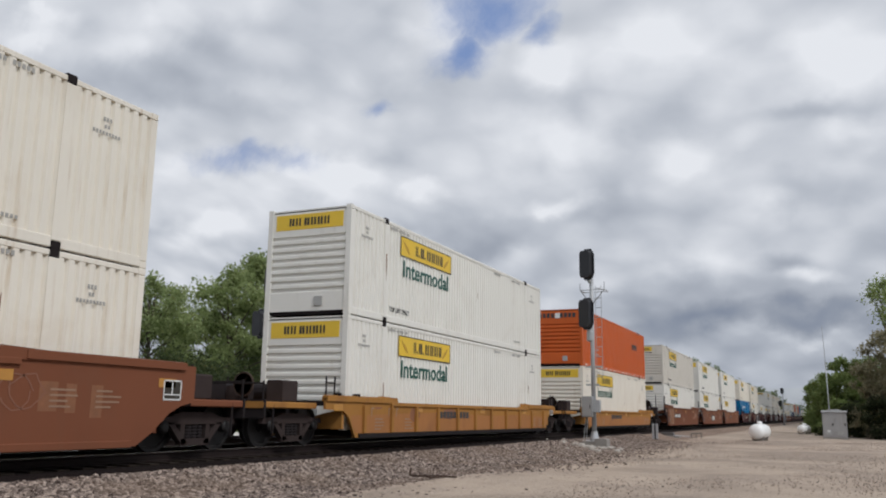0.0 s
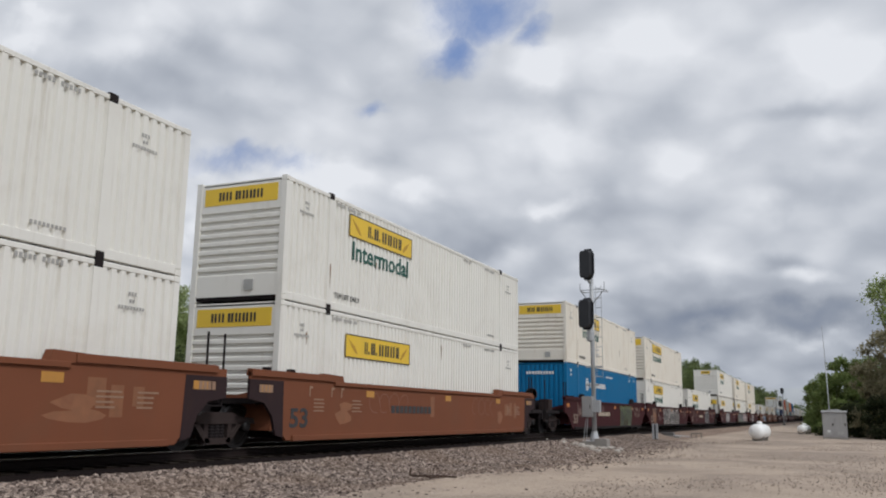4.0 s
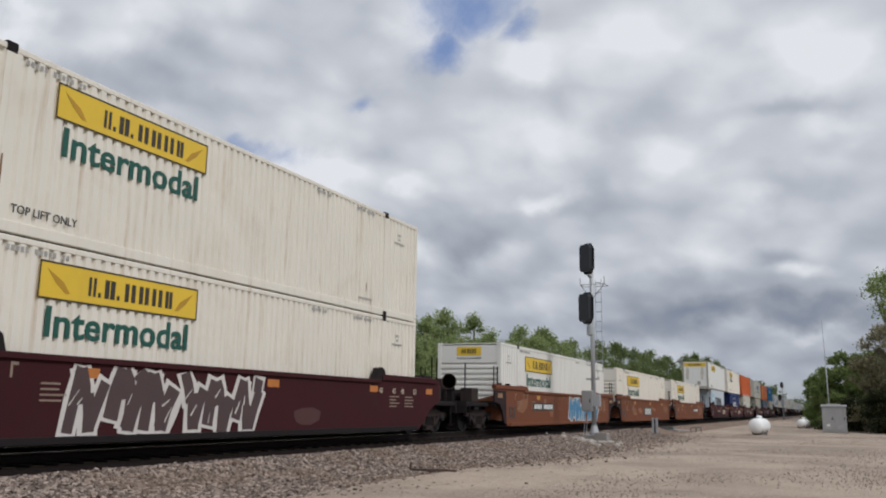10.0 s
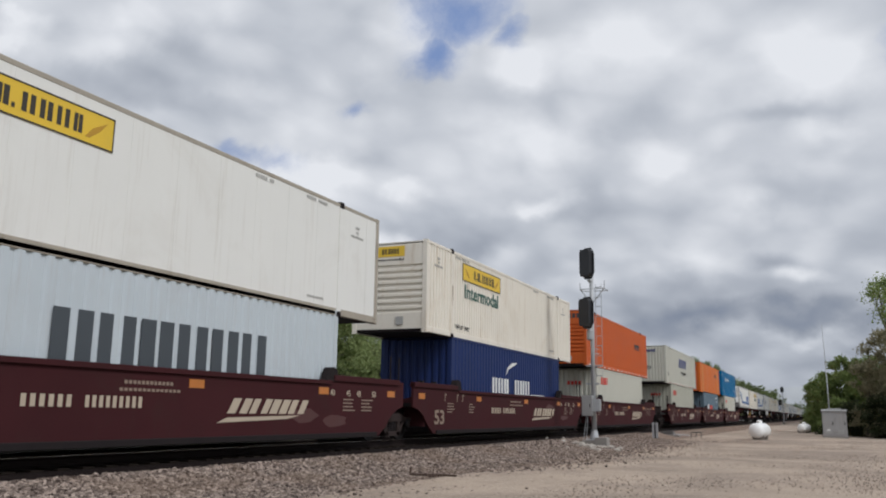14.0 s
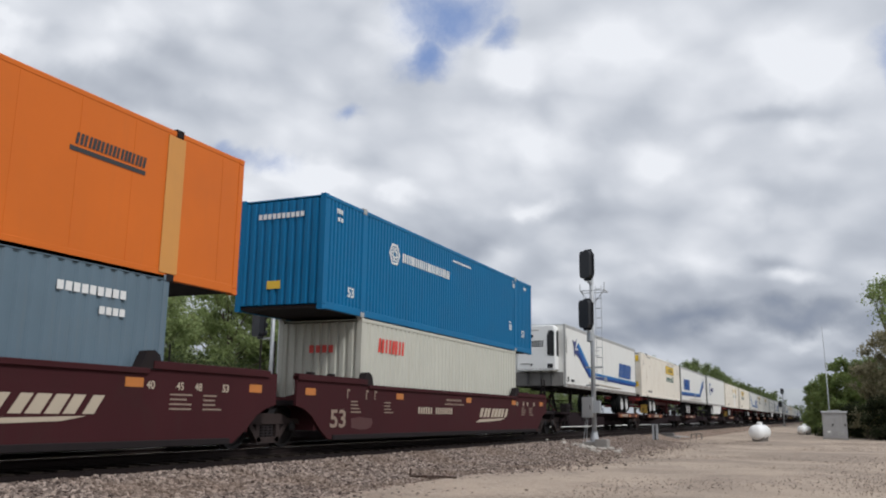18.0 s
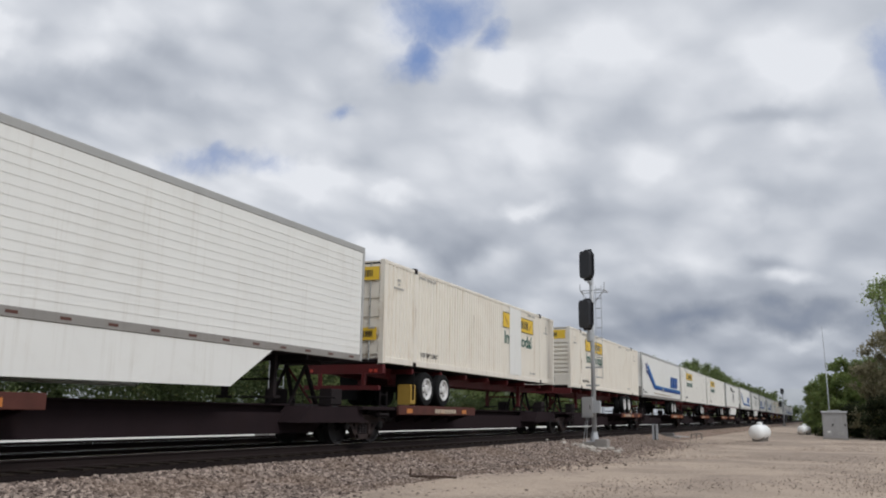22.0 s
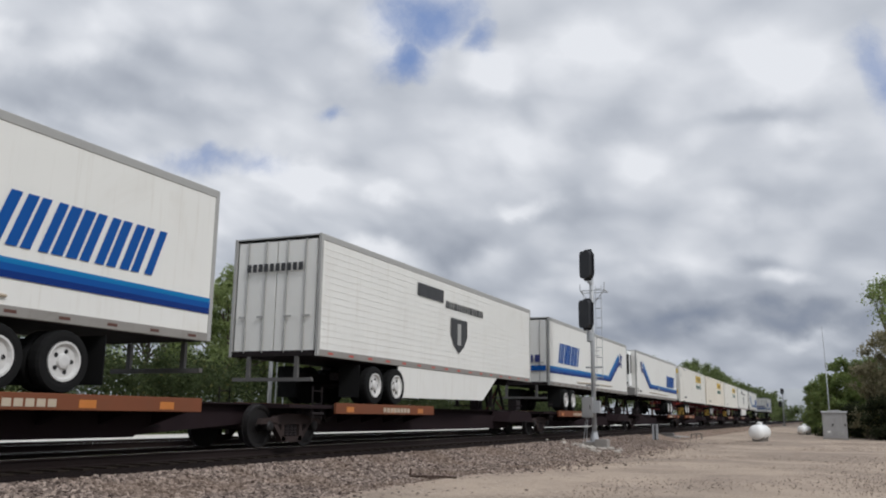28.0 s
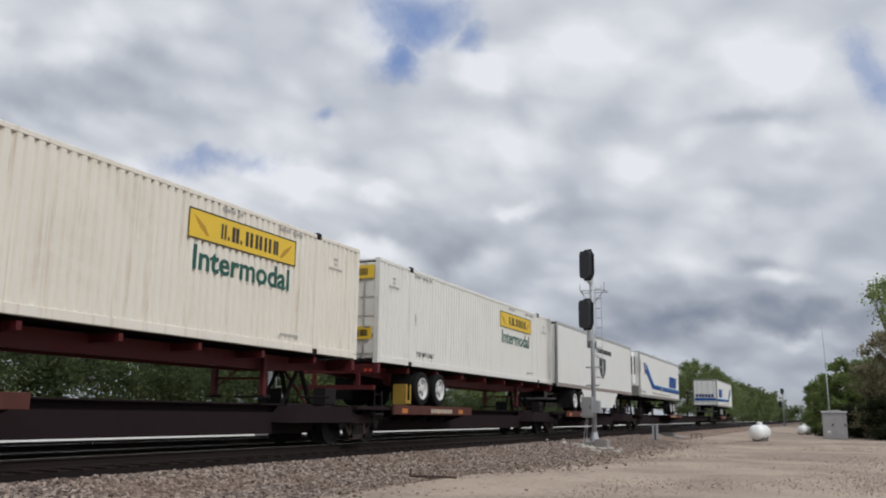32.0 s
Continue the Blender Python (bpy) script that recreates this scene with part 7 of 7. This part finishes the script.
# ---- trees ----
def leaf_material(name, a, b, dead=(0.16, 0.15, 0.05)):
    m = bpy.data.materials.new(name)
    m.use_nodes = True
    n = Nodes(m.node_tree)
    isle = n.add("ShaderNodeNewGeometry").outputs["Random Per Island"]
    pos = n.add("ShaderNodeTexCoord").outputs["Object"]
    tone = n.math("ADD", n.math("MULTIPLY", isle, 0.6), n.math("MULTIPLY", n.noise(pos, 0.5, 3.0), 0.5))
    col = n.mix(tone, (*a, 1), (*b, 1))
    col = n.mix(n.math("MULTIPLY", n.ramp(isle, 0.93, 0.97), 0.6), col, (*dead, 1))
    d = n.add("ShaderNodeBsdfPrincipled", {"Base Color": col, "Roughness": 0.6, "Specular IOR Level": 0.2})
    tr = n.add("ShaderNodeBsdfTranslucent", {"Color": col})
    mix = n.add("ShaderNodeMixShader", {0: 0.55, 1: d.outputs[0], 2: tr.outputs[0]})
    n.add("ShaderNodeOutputMaterial", {0: mix.outputs[0]})
    return m


M["spring_leaf"] = leaf_material("spring_leaf", (0.165, 0.22, 0.08), (0.39, 0.45, 0.20))
M["fresh_leaf"] = leaf_material("fresh_leaf", (0.175, 0.235, 0.088), (0.42, 0.48, 0.22))
M["deep_leaf"] = leaf_material("deep_leaf", (0.10, 0.14, 0.05), (0.24, 0.28, 0.12), (0.10, 0.08, 0.05))
# leaf colour darkened to hold the shade on the undergrowth behind the train
M["shaded_under_leaf"] = leaf_material("shaded_under_leaf", (0.032, 0.046, 0.018), (0.082, 0.105, 0.042))
M["thicket_leaf"] = leaf_material("thicket_leaf", (0.11, 0.16, 0.05), (0.27, 0.33, 0.12))
# near-black leaf colour paints the shade at the foot of the brush
M["painted_shade_leaf"] = leaf_material("painted_shade_leaf", (0.022, 0.030, 0.014), (0.055, 0.065, 0.03))
M["brush_leaf"] = leaf_material("brush_leaf", (0.20, 0.19, 0.115), (0.40, 0.36, 0.23), (0.11, 0.09, 0.06))


def leaf_cloud(centres, radii, count, size, seed, flat=0.8):
    """Leaf clumps: small bent four-cornered blades scattered through lumps."""
    rng = np.random.default_rng(seed)
    radii = np.asarray(radii)
    pick = rng.choice(len(centres), count, p=radii ** 2 / (radii ** 2).sum())
    d = rng.normal(size=(count, 3))
    d /= np.linalg.norm(d, axis=1)[:, None]
    r = radii[pick] * np.minimum(np.abs(rng.normal(0, 0.72, count)), rng.uniform(0.75, 1.12, count))
    c = np.asarray(centres)[pick] + d * r[:, None] * np.array([1, 1, flat])
    face = rng.normal(size=(count, 3)) + np.array([0, 0, 0.7])
    a = np.cross(face, rng.normal(size=(count, 3)))
    a /= np.linalg.norm(a, axis=1)[:, None]
    b = np.cross(face, a)
    b /= np.linalg.norm(b, axis=1)[:, None]
    s = (size * rng.uniform(0.5, 1.4, count))[:, None]
    n = np.cross(a, b)
    v = np.stack([c - a * s, c + b * s * 0.5 + n * s * 0.15, c + a * s, c - b * s * 0.5 + n * s * 0.15], 1)
    me = bpy.data.meshes.new("crown")
    me.from_pydata(v.reshape(-1, 3).tolist(), [], np.arange(count * 4).reshape(-1, 4).tolist())
    return me


def tree(height, spread, leaf, count, size, seed, trunk=0.28, low=0.28, lumps=26):
    """Tapered trunk, forking limbs and an uneven crown."""
    rng = random.Random(seed)
    t = thing("tree", "broad-leaved tree with fresh spring foliage", "tree", "trees beyond the tracks")
    wood = bmn()
    tube(wood, (0, 0, -0.2), (rng.uniform(-0.2, 0.2), 0, height * 0.35), trunk, trunk * 0.7, 8)
    tube(wood, (rng.uniform(-0.1, 0.1), 0, height * 0.34), (rng.uniform(-0.5, 0.5), rng.uniform(-0.5, 0.5), height * 0.8), trunk * 0.7, trunk * 0.15, 7)
    centres, radii = [], []
    for i in range(lumps):
        a, k = rng.uniform(0, 6.283), rng.uniform(low, 1.0)
        wide = spread * (math.sin(min(1.0, (k - low) / (1 - low) * 0.95 + 0.12) * math.pi) ** 0.6) * rng.uniform(0.25, 1.0)
        p = Vector((math.cos(a) * wide, math.sin(a) * wide, height * k * 0.93))
        centres.append(p)
        radii.append(rng.uniform(0.07, 0.135) * height * (0.75 if k > 0.85 else 1))
        if i % 2 == 0:
            base = Vector((0, 0, height * min(0.7, k * 0.62)))
            tube(wood, base, p, trunk * 0.28, trunk * 0.07, 5)
    part("trunk", wood, "bark", t)
    link_mesh("crown", leaf_cloud([tuple(c) for c in centres], radii, count, size, seed), leaf, t)
    return t


def place_tree(src, x, y, scale, turn, first=False):
    ob = src if first else copy_thing(src, pose(x, y, 0, 0, 0, turn))
    ob.location, ob.rotation_euler, ob.scale = (x, y, -0.05), (0, 0, radians(turn)), (scale, scale, scale)
    return ob


def build_trees():
    kinds = [tree(13, 4.8, "fresh_leaf", 15000, 0.16, 1, lumps=50), tree(13, 5.4, "spring_leaf", 16000, 0.165, 2, lumps=54), tree(13, 5.0, "fresh_leaf", 16000, 0.165, 3, lumps=54), tree(13, 5.2, "spring_leaf", 15000, 0.165, 4, low=0.12, lumps=50)]
    rng = random.Random(8)
    used = set()
    spots = [(-45, 47.5, 0.93, 0), (-46, 52.5, 0.62, 3), (-45, 57.0, 1.06, 1), (-46, 61.5, 1.22, 2), (-45, 66.0, 1.24, 3), (-46, 70.5, 1.2, 0), (-45, 75.0, 1.08, 1), (-46, 79.0, 0.98, 3), (-45, 83.0, 1.04, 1), (-46, 89.5, 1.06, 2), (-45, 96.0, 1.06, 0), (-46, 103.0, 1.14, 1),
             (-45, 111.0, 1.16, 3), (-46, 119.5, 1.0, 2), (-45, 127.0, 1.02, 0), (-46, 135.0, 1.2, 1), (-45, 144.0, 1.24, 2), (-46, 153.0, 1.24, 0), (-45, 163.0, 1.2, 3), (-43, 175.0, 1.25, 1), (-42, 188.0, 1.3, 2),
             (-41, 203.0, 1.32, 0), (-40, 219.0, 1.32, 1), (-39, 238.0, 1.3, 2), (-35, 245.0, 1.4, 0), (-34, 256.0, 1.44, 3), (-32, 268.0, 1.4, 1), (-31, 282.0, 1.38, 3), (-31, 296.0, 1.35, 0), (-32, 308.0, 1.3, 1), (-32, 320.0, 1.3, 2), (-32, 334.0, 1.25, 3), (-31, 368.0, 1.25, 1), (-31, 408.0, 1.25, 2), (-30, 425.0, 1.2, 0), (-30, 462.0, 1.25, 3), (-29, 500.0, 1.25, 1), (-28, 540.0, 1.3, 2), (-33, 350.0, 1.2, 0), (-33, 390.0, 1.15, 1), (-33, 440.0, 1.1, 2),
             (-47, 38.0, 0.42, 3), (-43, 54.0, 0.5, 3), (-42, 66.5, 0.55, 1), (-42, 74.0, 0.5, 2), (-48, 30.0, 0.35, 1), (-47, 20.0, 0.4, 2), (-46, 8.0, 0.5, 0)]
    for x, y, s, k in spots:
        place_tree(kinds[k], x, y, s, rng.uniform(0, 360), k not in used)
        used.add(k)
    # undergrowth along the far side
    cs, rs = [], []
    for i in range(420):
        y = -6 + 150 * (i / 420) ** 1.3
        cs.append((-38 + rng.uniform(-4, 3), y + rng.uniform(-1, 1), rng.uniform(0.4, 4.4 if y < 62 else 3.0)))
        rs.append(rng.uniform(1.2, 2.2))
    tagged(link_mesh("undergrowth", leaf_cloud(cs, rs, 190000, 0.135, 21), "shaded_under_leaf"), "dense green undergrowth beyond the tracks with shade put into its leaf colour", "bushes", kind="stuff")
    # far woods close the view down the line
    cs, rs = [], []
    for i in range(160):
        x, y = rng.uniform(-75, 90), rng.uniform(560, 760)
        cs.append((x, y, rng.uniform(1, 9 + 0.04 * abs(x))))
        rs.append(rng.uniform(4, 7))
    for i in range(60):
        cs.append((rng.uniform(-34, -26), rng.uniform(330, 620), rng.uniform(1, 14)))
        rs.append(rng.uniform(3, 5))
    for i in range(110):
        y = rng.uniform(130, 560)
        cs.append((rng.uniform(-0.5 + (y - 130) * 0.012, 30), y, rng.uniform(0.5, 5.5 + y * 0.017)))
        rs.append(rng.uniform(2, 3.4))
    tagged(link_mesh("far_woods", leaf_cloud(cs, rs, 46000, 0.75, 22), "deep_leaf"), "distant dark green woods closing the line", "woods", kind="stuff")
    # thicket at the edge of the lot
    thicket([(-0.9, 94, 5.4, 1.3), (0.2, 90, 6.4, 1.5), (0.9, 86, 7.0, 1.5), (2.0, 85, 7.2, 1.6), (3.2, 85, 7.0, 1.8), (5.0, 85, 7.2, 2.2), (-0.4, 93, 2.6, 1.4), (1.2, 84, 3.0, 1.5)], "thicket_leaf", 60000, 0.14, 31, "leafy green thicket behind the cabinet")
    thicket([(2.9, 72, 7.2, 1.2), (3.9, 71, 8.4, 1.5), (5.4, 70, 8.8, 2.0), (7.4, 69, 9.0, 2.4), (9.8, 70, 9.0, 2.6)], "brush_leaf", 30000, 0.115, 32, "tangled brown-green brush at the edge of the lot")
    # low bush whose dark leaf colour carries the shade under the brush
    thicket([(3.3, 69.6, 3.0, 1.5), (5.0, 68.6, 3.4, 1.8), (7.4, 68, 3.4, 2.0), (1.9, 73.5, 2.4, 1.2), (0.9, 78, 2.4, 1.2)], "painted_shade_leaf", 26000, 0.11, 33, "low undergrowth below the brush with shade painted into its dark leaves")
    t = tree(13.2, 2.3, "spring_leaf", 2600, 0.13, 41, trunk=0.16, low=0.70, lumps=22)
    t.location = (5.0, 75, 0)
    tagged(t, "tall thin tree with sparse spring leaves above brush", group="trees beside the lot")


def thicket(lumps, leaf, count, size, seed, label):
    rng = random.Random(seed)
    t = thing("bush", label, "bush", "bushes beside the lot")
    wood, cs, rs = bmn(), [], []
    for x, y, h, w in lumps:
        for i in range(44):
            k = rng.uniform(0.03, 1.0)
            a = rng.uniform(0, 6.283)
            d = w * rng.uniform(0.1, 1.0) * (1.15 - 0.6 * k)
            cs.append((x + math.cos(a) * d, y + math.sin(a) * d, h * k * 0.92))
            rs.append(rng.uniform(0.22, 0.8))
            if i % 4 == 1:
                tube(wood, (x + rng.uniform(-0.5, 0.5), y + rng.uniform(-0.4, 0.4), -0.1), cs[-1], 0.05, 0.012, 5)
    part("stems", wood, "bark", t)
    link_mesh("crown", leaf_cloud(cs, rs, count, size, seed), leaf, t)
    return t


# ---- drifting cloud sheet ----
def build_clouds():
    xs = [-4400, -2500, -1400, -700, -300, 0, 300, 700, 1500, 2600]
    ys = [110, 200, 400, 800, 1500, 2600, 4600]
    w = len(xs)
    me = bpy.data.meshes.new("cloud_backdrop")
    me.from_pydata([(x, y, 0) for y in ys for x in xs], [], [(j * w + i, j * w + i + 1, (j + 1) * w + i + 1, (j + 1) * w + i) for j in range(len(ys) - 1) for i in range(w - 1)])
    m = bpy.data.materials.new("clouds")
    m.use_nodes = True
    n = Nodes(m.node_tree)
    col = cloud_nodes(n, n.add("ShaderNodeTexCoord").outputs["Object"])
    glow = n.add("ShaderNodeEmission", {0: col, 1: 1.0})
    n.add("ShaderNodeOutputMaterial", {0: glow.outputs[0]})
    m.cycles.emission_sampling = "NONE"
    ob = link_mesh("cloud_backdrop", me, m)
    ob.location = (0, 0, SHEET + 1.35)
    return tagged(ob, "layer of grey and white broken clouds with blue gaps", "clouds", kind="structure")


def motions():
    for ob, y in MOVERS:
        walk(ob, [(t, pose(TRACK_X, y - run(t), 0)) for t in (0, 8, 16, 24, 32)])
    walk(clouds_sheet, [(0, pose(0, 0, SHEET + 1.35)), (32, pose(-28.5, -4.5, SHEET + 1.35))])


build_ground()
build_bed()
build_road()
build_track(TRACK_X)
build_track(FAR_X)
build_train()
near_signal()
far_signal(-20.3, 28.4, 7.2, 1.75, "galvanised signal mast with two offset dark heads")
far_signal(-8.0, 190.0, 7.6, 2.6, "distant signal mast with two dark heads", 0.1)
gas_tank(-3.75, 55.8, -8, "white propane tank on saddles standing on gravel", 0.44, 2.0)
gas_tank(-1.9, 84.5, -22, "distant white propane tank on saddles", 0.34, 1.3)
equipment_hut()
radio_pole()
marker_post()
bent_rod()
switch_box()
pale_rocks()
build_trees()
clouds_sheet = build_clouds()
motions()
